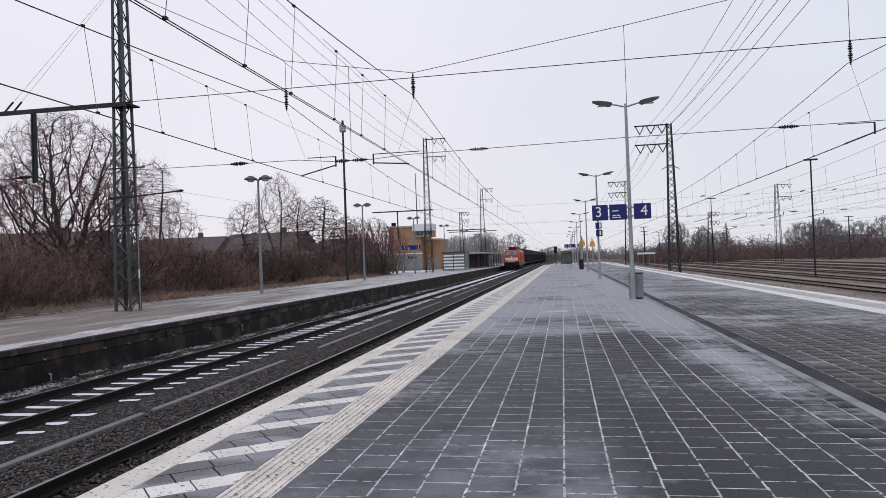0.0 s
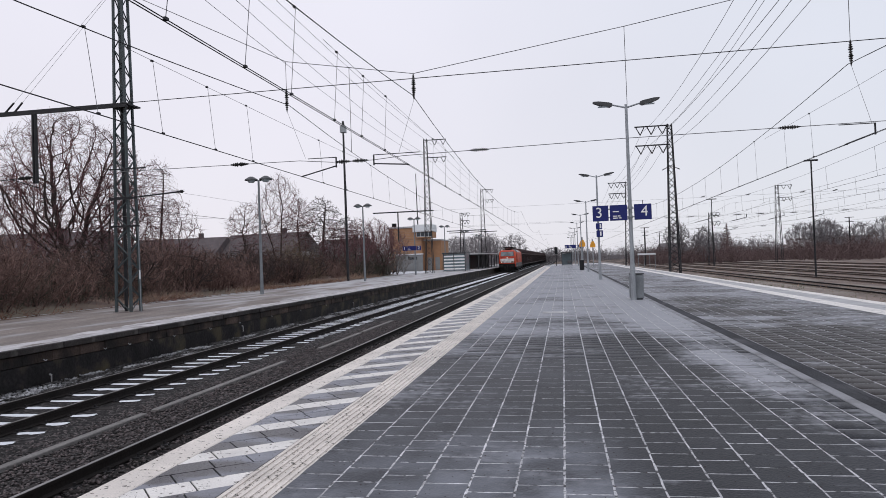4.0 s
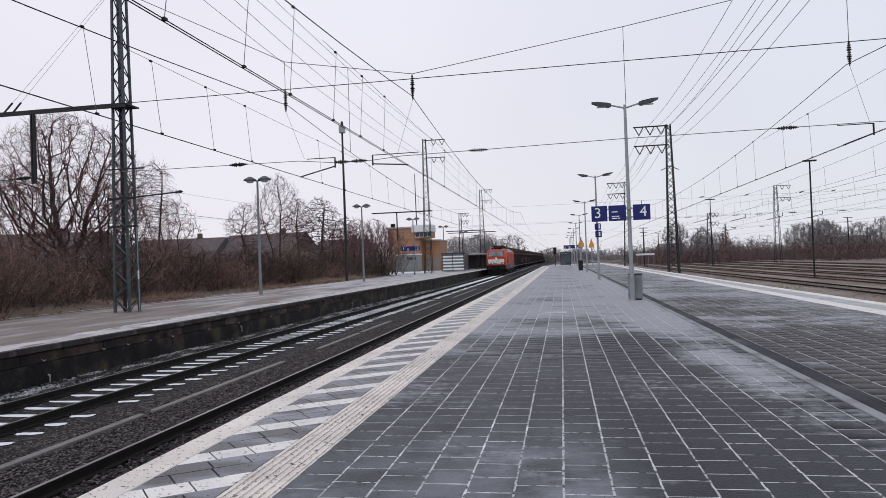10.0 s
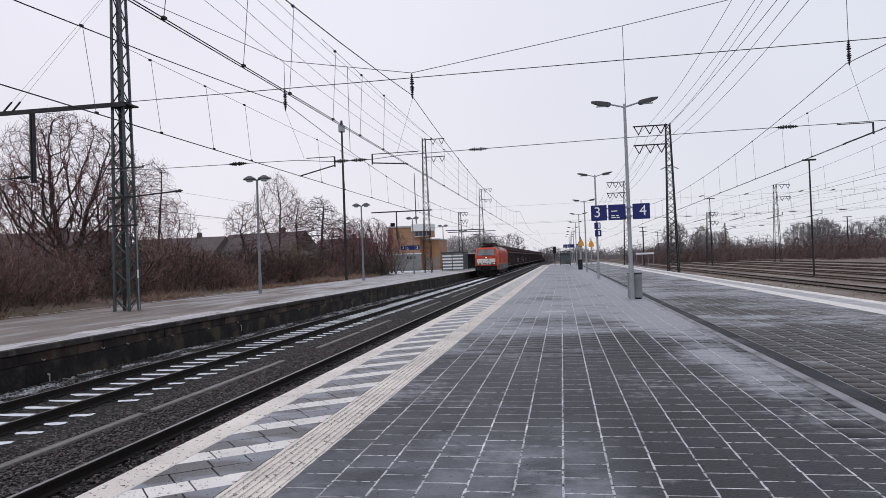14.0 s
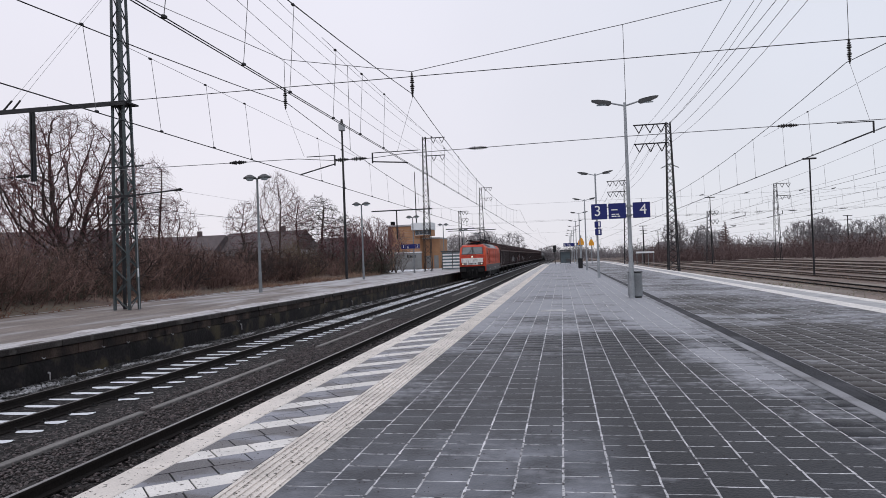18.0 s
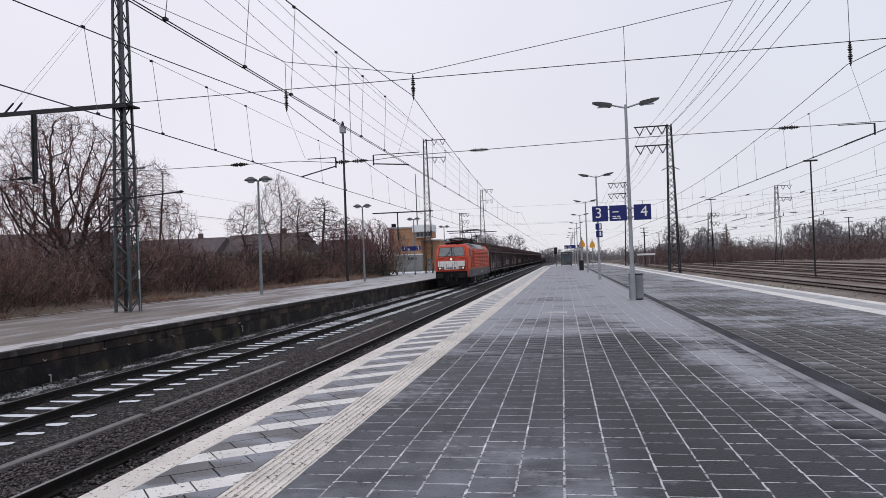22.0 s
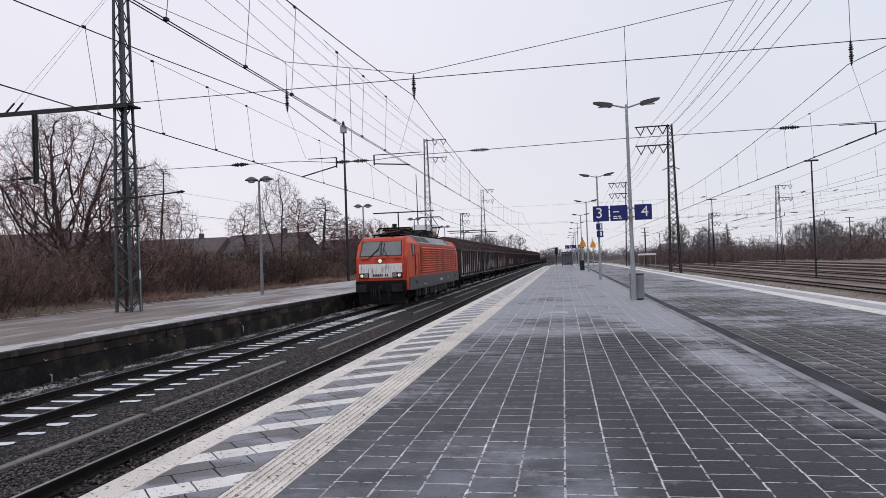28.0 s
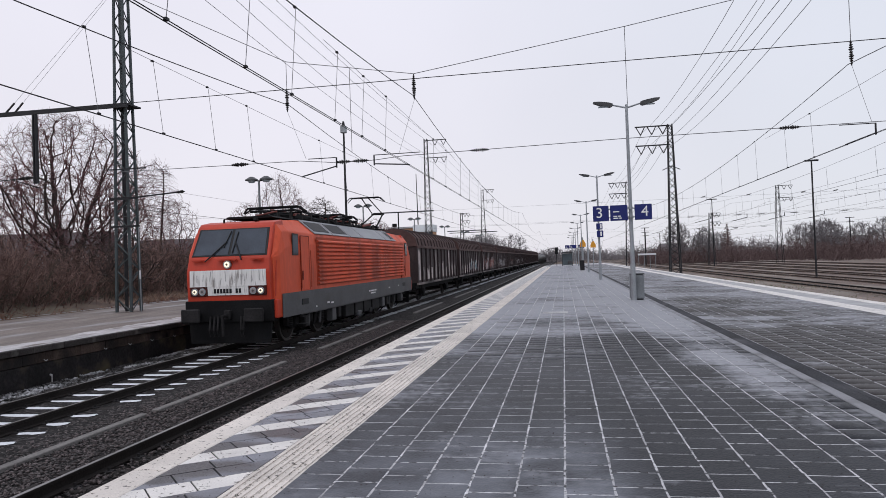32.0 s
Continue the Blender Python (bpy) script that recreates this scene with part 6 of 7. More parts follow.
for y, z in ((14.55, -0.72), (24.5, -0.55), (38.5, -0.6)):
    st = tagged(empty("wall_outlet", FAR_EDGE + 0.01, y, z), "short pale outlet pipe in the old platform wall", "pipe", "wall outlets")
    bm = B()
    rod(bm, (0, 0, 0), (0.05, 0, -0.02), 0.025, n=8)
    rod(bm, (0.045, 0, -0.02), (0.05, 0, -0.22), 0.016, n=6)
    part("pipe", bm, M_LIP, st)
for i, y in enumerate((14.4, 16.55, 17.6, 18.65, 19.85, 22.1, 24.3, 27.2, 30.4, 33.9)):
    hk = tagged(empty("wall_hook", FAR_EDGE + 0.005, y, -0.36 - 0.012 * min(i, 5)), "small pale cable hook on the old platform wall", "hook", "wall hooks")
    bm = B()
    rod(bm, (0, -0.03, 0.025), (0.035, 0.0, -0.02), 0.009, n=6)
    rod(bm, (0.035, 0.0, -0.02), (0.035, 0.045, 0.012), 0.009, n=6)
    part("bracket", bm, M_CONCRETE, hk)

# ---------------------------------------------------------------- the train


def wheelset(parent, y, r, name="wheelset"):
    """Two wheels on an axle, centred on the axle so that it can roll."""
    bm = B()
    rod(bm, (-0.8, 0, 0), (0.8, 0, 0), 0.09, n=10)
    ax = part(name, bm, M_WHEEL, parent)
    ax.location = (0, y, r)
    for s in (-1, 1):
        bm = B()
        rod(bm, (s * 0.69, 0, 0), (s * 0.82, 0, 0), r, r, n=28)
        rod(bm, (s * 0.67, 0, 0), (s * 0.69, 0, 0), r + 0.028, r + 0.028, n=28)
        part("tyre", bm, M_TYRE, ax)
        bm = B()
        rod(bm, (s * 0.822, 0, 0), (s * 0.835, 0, 0), r * 0.86, r * 0.84, n=24)
        rod(bm, (s * 0.835, 0, 0), (s * 0.90, 0, 0), 0.14, 0.11, n=12)
        for k in range(6):
            a = math.pi / 3 * k
            rod(bm, (s * 0.836, math.cos(a) * r * 0.55, math.sin(a) * r * 0.55), (s * 0.85, math.cos(a) * r * 0.55, math.sin(a) * r * 0.55), 0.05, n=8)
        part("wheel_disc", bm, M_WHEEL, ax)
    return ax


def buffer(parent, x, y, z, s, wide=True):
    bm = B()
    rod(bm, (x, y, z), (x, y + s * 0.34, z), 0.13, 0.12, n=14)
    bf = part("buffer", bm, M_UNDER, parent)
    bm = B()
    if wide:
        box(bm, x - 0.29, x + 0.29, y + s * 0.341, y + s * 0.44, z - 0.20, z + 0.20, 0.03)
    else:
        rod(bm, (x, y + s * 0.341, z), (x, y + s * 0.42, z), 0.24, 0.22, n=18)
    part("buffer_plate", bm, M_BOGIE, bf)


LL = 18.35
rr_roof = np.random.default_rng(17)
M_BUSBAR = mat("rust_red_busbar", (0.16, 0.030, 0.022), 0.6, var=0.2, bump=0)
roll_sets = []


def locomotive():
    t = tagged(empty("locomotive", TRACK_B, 133.2, RAIL), "red electric freight locomotive with a white front band and grey skirt", "locomotive")
    # body shell: sections along the length, symmetric in x
    def section(w_low, w_mid, w_sh, z_low, z_mid, z_sh, w_roof, z_roof):
        return [(-w_low, z_low), (w_low, z_low), (w_low, 1.60), (w_mid, z_mid), (w_sh, z_sh), (w_roof, z_roof), (-w_roof, z_roof), (-w_sh, z_sh), (-w_mid, z_mid), (-w_low, 1.60)]
    rows = []
    for y, sec in ((0.22, section(1.36, 1.34, 1.28, 0.92, 2.72, 2.74, 1.1, 2.75)), (0.40, section(1.47, 1.46, 1.42, 0.90, 2.72, 2.90, 1.25, 3.05)),
                   (0.74, section(1.50, 1.49, 1.40, 0.90, 2.95, 3.46, 1.20, 3.74)), (1.20, section(1.50, 1.50, 1.42, 0.90, 3.05, 3.50, 1.10, 3.84)),
                   (3.2, section(1.50, 1.50, 1.42, 0.90, 3.10, 3.46, 0.84, 3.96)), (15.1, section(1.50, 1.50, 1.42, 0.90, 3.10, 3.46, 0.84, 3.96)),
                   (LL - 1.20, section(1.50, 1.50, 1.42, 0.90, 3.05, 3.50, 1.10, 3.84)), (LL - 0.74, section(1.50, 1.49, 1.40, 0.90, 2.95, 3.46, 1.20, 3.74)),
                   (LL - 0.40, section(1.47, 1.46, 1.42, 0.90, 2.72, 2.90, 1.25, 3.05)), (LL - 0.22, section(1.36, 1.34, 1.28, 0.92, 2.72, 2.74, 1.1, 2.75))):
        rows.append([(x, y, z) for x, z in sec])
    bm = B()
    rv = [[bm.verts.new(p) for p in r] for r in rows]
    n = len(rows[0])
    for a, b in zip(rv, rv[1:]):
        for i in range(n):
            bm.faces.new((a[i], a[(i + 1) % n], b[(i + 1) % n], b[i]))
    bm.faces.new(rv[0])
    bm.faces.new(rv[-1])
    bmesh.ops.recalc_face_normals(bm, faces=bm.faces)
    sharp = [e for e in bm.edges if len(e.link_faces) == 2 and e.calc_face_angle() > 0.25]
    bmesh.ops.bevel(bm, geom=sharp, offset=0.03, segments=2, affect="EDGES", profile=0.5, clamp_overlap=True)
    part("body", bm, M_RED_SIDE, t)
    # front and rear cab noses
    for s, y0 in ((1, 0.0), (-1, LL)):
        def yy(v):
            return y0 + s * v
        bm = B()
        prof = [(yy(0.32), 0.95), (yy(0.10), 1.00), (yy(0.04), 1.5), (yy(0.0), 2.30), (yy(0.10), 2.72), (yy(0.60), 3.66), (yy(0.74), 3.77), (yy(1.3), 3.86), (yy(1.3), 2.6), (yy(0.32), 2.5)]
        lo = [bm.verts.new((-(1.22 if z > 3.5 else 1.28 if z > 2.7 else 1.32), y, z)) for y, z in prof]
        hi = [bm.verts.new(((1.22 if z > 3.5 else 1.28 if z > 2.7 else 1.32), y, z)) for y, z in prof]
        m = len(prof)
        for i in range(m):
            bm.faces.new((lo[i], lo[(i + 1) % m], hi[(i + 1) % m], hi[i]))
        bm.faces.new(lo)
        bm.faces.new(hi)
        bmesh.ops.recalc_face_normals(bm, faces=bm.faces)
        bmesh.ops.bevel(bm, geom=list(bm.edges), offset=0.035, segments=2, affect="EDGES", profile=0.5, clamp_overlap=True)
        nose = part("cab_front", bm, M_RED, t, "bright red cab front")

        def on_glass(x, k, out=0.02):
            """A point on the sloping screen, k from its lower to its upper edge."""
            return (x, yy(0.10 + 0.50 * k) - s * out * 0.88, 2.72 + 0.94 * k + out * 0.47)

        def screen(xa, xb, xc, xd, k0, k1, o0, o1):
            b2 = B()
            f = [b2.verts.new(on_glass(x, k, o1)) for x, k in ((xa, k0), (xb, k0), (xd, k1), (xc, k1))]
            g = [b2.verts.new(on_glass(x, k, o0)) for x, k in ((xa, k0), (xb, k0), (xd, k1), (xc, k1))]
            b2.faces.new(f)
            b2.faces.new(g)
            for i in range(4):
                b2.faces.new((f[i], f[(i + 1) % 4], g[(i + 1) % 4], g[i]))
            bmesh.ops.recalc_face_normals(b2, faces=b2.faces)
            return b2
        part("windscreen_frame", screen(-1.19, 1.19, -1.12, 1.12, 0.05, 0.93, -0.02, 0.015), M_BLACK, nose)
        part("windscreen", screen(-1.13, -0.04, -1.06, -0.04, 0.09, 0.89, 0.016, 0.024), M_WINDSCREEN, nose, "grey glass windscreen half")
        part("windscreen", screen(0.04, 1.13, 0.04, 1.06, 0.09, 0.89, 0.016, 0.024), M_WINDSCREEN, nose, "grey glass windscreen half")
        for xa, xb, ka, kb, u0, k0, u1, k1 in ((-0.71, -0.14, -0.14, 0.48, -0.21, 0.30, -0.07, 0.84), (0.44, 0.13, -0.10, 0.48, 0.10, 0.12, 0.16, 0.80)):
            wp = part("wiper", rod(B(), on_glass(xa * s, ka, 0.05), on_glass(xb * s, kb, 0.06), 0.020, n=6), M_BLACK, nose)
            part("wiper_blade", rod(B(), on_glass(u0 * s, k0, 0.045), on_glass(u1 * s, k1, 0.045), 0.018, n=6), M_BLACK, wp)
        b2 = B()
        prism(b2, [(yy(-0.012), 2.36), (yy(-0.03), 1.88), (yy(0.03), 1.88), (yy(0.03), 2.36)], "x", -1.20, 1.20)
        prism(b2, [(yy(-0.02), 1.879), (yy(-0.005), 1.62), (yy(0.05), 1.62), (yy(0.03), 1.879)], "x", -0.64, 0.64)
        part("white_band", b2, M_LOCOWHITE, nose, "grimy white front band")
        # worn and scratched marks on the white band
        rr = np.random.default_rng(5)
        for i in range(14):
            xx = -1.1 + 2.2 * (i + rr.random()) / 14
            b2 = B()
            z0 = 1.92 + 0.12 * rr.random()
            rod(b2, (xx, yy(-0.034), z0), (xx + 0.08 * (rr.random() - 0.5), yy(-0.024), z0 + 0.16 + 0.16 * rr.random()), 0.010, n=4)
            part("scratch_mark", b2, M_SCRATCH, nose)
        for i in range(9):
            if i == 6:
                continue
            b2 = B()
            xa = -0.44 + 0.098 * i
            box(b2, xa, xa + 0.07, min(yy(-0.022), yy(-0.008)), max(yy(-0.022), yy(-0.008)), 1.68, 1.81)
            part("number_bar", b2, M_BLACK, nose)
        for sx in (-1, 1):
            b2 = B()
            box(b2, min(sx * 0.66, sx * 1.20), max(sx * 0.66, sx * 1.20), min(yy(-0.02), yy(0.03)), max(yy(-0.02), yy(0.03)), 1.60, 1.875, 0.01)
            hb = part("light_cluster", b2, M_CLUSTER, nose)
            for lx, mt in ((1.04, M_HEADLIGHT if s == 1 else M_LENS), (0.80, M_LENS)):
                b2 = B()
                rod(b2, (sx * lx, yy(-0.045), 1.735), (sx * lx, yy(-0.02), 1.735), 0.105, 0.105, n=18)
                lb = part("lamp_ring", b2, M_GALV, hb)
                b2 = B()
                rod(b2, (sx * lx, yy(-0.055), 1.735), (sx * lx, yy(-0.046), 1.735), 0.066, 0.066, n=16)
                part("headlight" if mt is M_HEADLIGHT else "tail_light", b2, mt, nose)
                b2 = B()
                rod(b2, (sx * lx, yy(-0.062), 1.735), (sx * lx, yy(-0.0555), 1.735), 0.034, 0.034, n=12)
                part("lamp_centre", b2, M_SKIRT, nose)
        b2 = B()
        rod(b2, (0, yy(-0.03), 2.52), (0, yy(0.04), 2.52), 0.12, 0.12, n=18)
        part("top_lamp_ring", b2, M_GALV, nose)
        b2 = B()
        rod(b2, (0, yy(-0.042), 2.52), (0, yy(-0.031), 2.52), 0.085, 0.085, n=16)
        part("headlight", b2, M_HEADLIGHT if s == 1 else M_LENS, nose)
        b2 = B()
        rod(b2, (0, yy(-0.05), 2.52), (0, yy(-0.0425), 2.52), 0.035, 0.035, n=12)
        part("lamp_centre", b2, M_SKIRT, nose)
        for xa, xb in ((-1.1, -0.75), (-0.3, 0.3), (0.75, 1.1)):
            b2 = B()
            box(b2, xa, xb, min(yy(-0.05), yy(0.05)), max(yy(-0.05), yy(0.05)), 2.645, 2.675)
            part("handrail", b2, M_RED, nose)
        for sx in (-1, 1):
            b2 = B()
            rod(b2, (sx * 1.38, yy(0.22), 1.55), (sx * 1.40, yy(0.30), 2.6), 0.02, n=6)
            part("grab_rail", b2, M_RED, nose)
            b2 = B()
            box(b2, min(sx * 1.15, sx * 1.46), max(sx * 1.15, sx * 1.46), min(yy(0.12), yy(0.42)), max(yy(0.12), yy(0.42)), 0.90, 1.45, 0.03)
            part("corner_step", b2, M_RED if sx == 1 else M_UNDER, nose)
        # buffer beam, coupling, plough
        b2 = B()
        box(b2, -1.38, 1.38, min(yy(0.0), yy(0.4)), max(yy(0.0), yy(0.4)), 0.82, 1.46, 0.02)
        beam = part("buffer_beam", b2, M_UNDER, t)
        buffer(beam, -0.98, yy(-0.02), 1.05, -s)
        buffer(beam, 0.98, yy(-0.02), 1.05, -s)
        b2 = B()
        rod(b2, (0, yy(-0.42), 1.02), (0, yy(0.0), 1.05), 0.05, n=8)
        rod(b2, (0, yy(-0.40), 1.05), (0, yy(-0.36), 0.45), 0.045, n=8)
        box(b2, -0.10, 0.10, min(yy(-0.12), yy(0.02)), max(yy(-0.12), yy(0.02)), 0.92, 1.18, 0.02)
        part("screw_coupling", b2, M_BOGIE, beam)
        for hx in (-0.55, -0.42, 0.42, 0.5, -0.3):
            b2 = B()
            rod(b2, (hx, yy(-0.05), 1.0), (hx + 0.05, yy(-0.22), 0.62), 0.028, n=6)
            rod(b2, (hx + 0.05, yy(-0.22), 0.62), (hx + 0.02, yy(-0.10), 0.42), 0.028, n=6)
            part("air_hose", b2, M_BOGIE, beam)
        b2 = B()
        prism(b2, [(-1.25, 0.20), (1.25, 0.20), (1.30, 0.82), (-1.30, 0.82)], "y", yy(0.06), yy(0.16))
        part("snow_plough", b2, M_UNDER, beam)
    # side panels
    for sx in (1, -1):
        xo = sx * 1.50
        b2 = B()
        prism(b2, [(0.44, 0.88), (LL - 0.44, 0.88), (LL - 0.44, 1.60), (0.44, 1.60)], "x", xo, xo + sx * 0.012)
        part("skirt", b2, M_SKIRT, t, "dusty grey lower side band")
        # panel behind the ribs, coloured dark to deepen their shadow lines
        b2 = B()
        box(b2, min(xo, xo + sx * 0.02), max(xo, xo + sx * 0.02), 3.40, 16.15, 1.72, 3.36)
        lv = part("louvre_panel", b2, M_RED_SHADE, t, "ribbed red side wall with shadow colour between the ribs")
        for i in range(11):
            z = 1.80 + 0.142 * i
            b2 = B()
            prism(b2, [(xo + sx * 0.02, z - 0.045), (xo + sx * 0.085, z - 0.035), (xo + sx * 0.085, z + 0.005), (xo + sx * 0.02, z + 0.055)], "y", 3.45, 16.1)
            rb = part("rib", b2, M_RED_LOUVRE, lv)
            if 3 <= i <= 7:
                for ya, yb in ((11.0, 11.25), (11.45, 11.8 if i % 2 else 11.6), (12.0, 12.2), (12.35, 12.75 if i % 2 else 12.5)):
                    b2 = B()
                    box(b2, min(xo + sx * 0.0855, xo + sx * 0.088), max(xo + sx * 0.0855, xo + sx * 0.088), ya, yb, z - 0.034, z + 0.004)
                    part("faded_emblem", b2, M_EMBLEM, rb)
        for y0, s in ((1.95, 1), (LL - 1.95, -1)):
            b2 = B()
            box(b2, min(xo, xo + sx * 0.018), max(xo, xo + sx * 0.018), min(y0, y0 + s * 0.72), max(y0, y0 + s * 0.72), 1.62, 3.36, 0.01)
            dr = part("cab_door", b2, M_RED_SIDE, t)
            for ya, yb, za, zb in ((-0.012, 0.012, 1.62, 3.36), (0.708, 0.732, 1.62, 3.36), (0.0, 0.72, 3.35, 3.374)):
                b2 = B()
                box(b2, min(xo + sx * 0.001, xo + sx * 0.023), max(xo + sx * 0.001, xo + sx * 0.023), min(y0 + s * ya, y0 + s * yb), max(y0 + s * ya, y0 + s * yb), za, zb)
                part("door_seam", b2, M_SEAM, dr)
            b2 = B()
            box(b2, min(xo + sx * 0.02, xo + sx * 0.05), max(xo + sx * 0.02, xo + sx * 0.05), min(y0 + s * 0.06, y0 + s * 0.14), max(y0 + s * 0.06, y0 + s * 0.14), 1.95, 2.25, 0.01)
            part("door_handle", b2, M_SEAM, dr)
            for yr in (y0 - s * 0.06, y0 + s * 0.80):
                part("door_rail", rod(B(), (xo + sx * 0.05, yr, 1.7), (xo + sx * 0.05, yr, 2.9), 0.016, n=6), M_RED_SHADE, dr)
            b2 = B()
            box(b2, min(xo, xo + sx * 0.015), max(xo, xo + sx * 0.015), min(y0 - s * 0.68, y0 - s * 0.18), max(y0 - s * 0.68, y0 - s * 0.18), 2.74, 3.42, 0.01)
            wf = part("side_window_frame", b2, M_BLACK, t)
            b2 = B()
            box(b2, min(xo + sx * 0.015, xo + sx * 0.02), max(xo + sx * 0.015, xo + sx * 0.02), min(y0 - s * 0.62, y0 - s * 0.24), max(y0 - s * 0.62, y0 - s * 0.24), 2.80, 3.36)
            part("side_window", b2, M_WINDSCREEN, wf)
            b2 = B()
            box(b2, min(xo, xo + sx * 0.03), max(xo, xo + sx * 0.03), min(y0, y0 + s * 0.55), max(y0, y0 + s * 0.55), 1.17, 1.36, 0.01)
            part("step_recess", b2, M_BLACK, dr)
            for k in range(3):
                b2 = B()
                box(b2, min(sx * 1.30, sx * 1.52), max(sx * 1.30, sx * 1.52), min(y0, y0 + s * 0.5), max(y0, y0 + s * 0.5), 0.30 + 0.24 * k, 0.325 + 0.24 * k)
                part("step", b2, M_BOGIE, dr)
        # slanted grey roof panels
        for k, (ya, yb, mt) in enumerate(((3.45, 5.3, M_DARKGLASS), (5.4, 7.4, M_DARKGLASS), (7.5, 9.2, M_ROOFPANEL), (9.3, 13.0, M_ROOFPANEL), (13.1, 14.0, M_ROOFPANEL), (14.1, 15.0, M_DARKGLASS))):
            b2 = B()
            prism(b2, [(sx * 1.435, 3.475), (sx * 0.86, 3.965), (sx * 0.875, 3.985), (sx * 1.45, 3.495)], "y", ya, yb)
            rp = part("roof_panel", b2, M_ROOFPANEL, t, "light grey slanted roof panel")
            if mt is M_DARKGLASS:
                b2 = B()
                prism(b2, [(sx * 1.36, 3.575), (sx * 0.96, 3.915), (sx * 0.965, 3.925), (sx * 1.365, 3.585)], "y", ya + 0.15, yb - 0.15)
                part("vent_grille", b2, M_BLACK, rp)
        # sooty stains are in the paint; lettering as plain pale bars
        for ya, yb, za in ((9.6, 10.9, 1.62), (9.9, 10.6, 1.52), (4.3, 4.55, 1.06), (4.7, 5.0, 1.03), (3.2, 3.3, 1.0), (12.9, 13.2, 1.20), (14.9, 15.0, 1.22), (15.9, 16.0, 1.25)):
            b2 = B()
            box(b2, min(xo + sx * 0.012, xo + sx * 0.015), max(xo + sx * 0.012, xo + sx * 0.015), ya, yb, za - 0.42 if za > 1.3 else za, (za - 0.42 if za > 1.3 else za) + 0.06)
            part("lettering_bar", b2, M_LOCOWHITE, t)
    b2 = B()
    prism(b2, [(-0.84, 3.962), (0.84, 3.962), (0.7, 4.03), (-0.7, 4.03)], "y", 1.5, LL - 1.5)
    part("roof", b2, M_UNDER, t, "sooty dark roof")
    # roof gear
    for i in range(12):
        b2 = B()
        yg = 3.6 + 0.95 * i
        for x in (-0.55, 0.1, 0.55):
            rod(b2, (x, yg, 4.02), (x, yg, 4.30), 0.07, 0.045, n=8)
        part("roof_insulator", b2, M_INSUL, t)
    b2 = B()
    rod(b2, (-0.55, 6.0, 4.32), (-0.55, 15.5, 4.32), 0.022, n=6)
    rod(b2, (0.1, 3.0, 4.33), (0.1, 15.0, 4.33), 0.022, n=6)
    part("roof_busbar", b2, M_BUSBAR, t, "rust-red roof conductor")
    # lowered pantograph over the front cab, raised one at the rear, two folded between
    for y0, d in ((3.5, 1), (8.2, 1), (9.6, -1)):
        fp = part("folded_pantograph", rod(B(), (-0.55, y0 + d * 3.2, 4.32), (0.55, y0 + d * 3.2, 4.32), 0.06, n=8), M_UNDER, t)
        for x in (-0.75, 0.75):
            part("lower_arm", rod(B(), (x * 0.9, y0, 4.36), (x * 0.5, y0 + d * 3.2, 4.31), 0.03, n=6), M_UNDER, fp)
            part("upper_arm", rod(B(), (x * 0.8, y0, 4.38), (x * 0.35, y0 + d * 3.2, 4.38), 0.035, n=6), M_UNDER, fp)
        for dy in (-0.15, 0.15):
            hd = rod(B(), (-0.9, y0 + dy, 4.44), (0.9, y0 + dy, 4.44), 0.035, n=6)
            for sx in (-1, 1):
                rod(hd, (sx * 0.9, y0 + dy, 4.44), (sx * 1.1, y0 + dy * 0.3, 4.28), 0.03, n=6)
            part("contact_strip", hd, M_UNDER, fp)
    pg = B()
    yb, yk, yh = 15.0, 17.0, 14.7
    for x in (-0.45, 0.45):
        rod(pg, (x, yb, 4.25), (x * 0.6, yk, 5.02), 0.04, n=6)
        rod(pg, (x * 0.6, yk, 5.02), (x * 0.4, yh, 5.68), 0.028, n=6)
    rod(pg, (-0.5, yb, 4.25), (0.5, yb, 4.25), 0.06, n=8)
    rod(pg, (-0.35, yk, 5.02), (0.35, yk, 5.02), 0.04, n=6)
    rp = part("raised_pantograph", pg, M_UNDER, t)
    b2 = B()
    for dy in (-0.18, 0.18):
        rod(b2, (-0.75, yh + dy, 5.72), (0.75, yh + dy, 5.72), 0.025, n=6)
        for s in (-1, 1):
            rod(b2, (s * 0.75, yh + dy, 5.72), (s * 0.98, yh + dy, 5.50), 0.02, n=6)
    part("collector_head", b2, M_UNDER, rp)
    for k in range(44):
        b2 = B()
        ya = 2.4 + 0.30 * k
        xa, xb = rr_roof.uniform(-0.8, 0.8), rr_roof.uniform(-0.8, 0.8)
        rod(b2, (xa, ya, rr_roof.uniform(4.06, 4.34)), (xb, ya + rr_roof.uniform(0.3, 1.6), rr_roof.uniform(4.06, 4.50)), rr_roof.uniform(0.02, 0.05), n=6)
        part("roof_cable", b2, M_UNDER if k % 4 else M_BUSBAR, t)
    for ya, yb, zt in ((3.8, 5.4, 4.24), (5.6, 7.2, 4.2), (8.0, 10.6, 4.16), (11.4, 13.6, 4.18)):
        b2 = B()
        box(b2, -0.6, 0.6, ya, yb, 4.03, zt, 0.05)
        part("roof_box", b2, M_UNDER, t)
    # horns
    b2 = B()
    rod(b2, (-0.55, 0.95, 3.72), (-0.55, 0.95, 3.92), 0.03, n=6)
    rod(b2, (0.45, 1.2, 3.8), (0.45, 1.0, 3.92), 0.05, 0.08, n=8)
    part("horn", b2, M_UNDER, t)
    # underframe and bogies
    b2 = B()
    box(b2, -1.2, 1.2, 6.6, 11.7, 0.32, 0.9, 0.04)
    part("equipment_box", b2, M_UNDER, t)
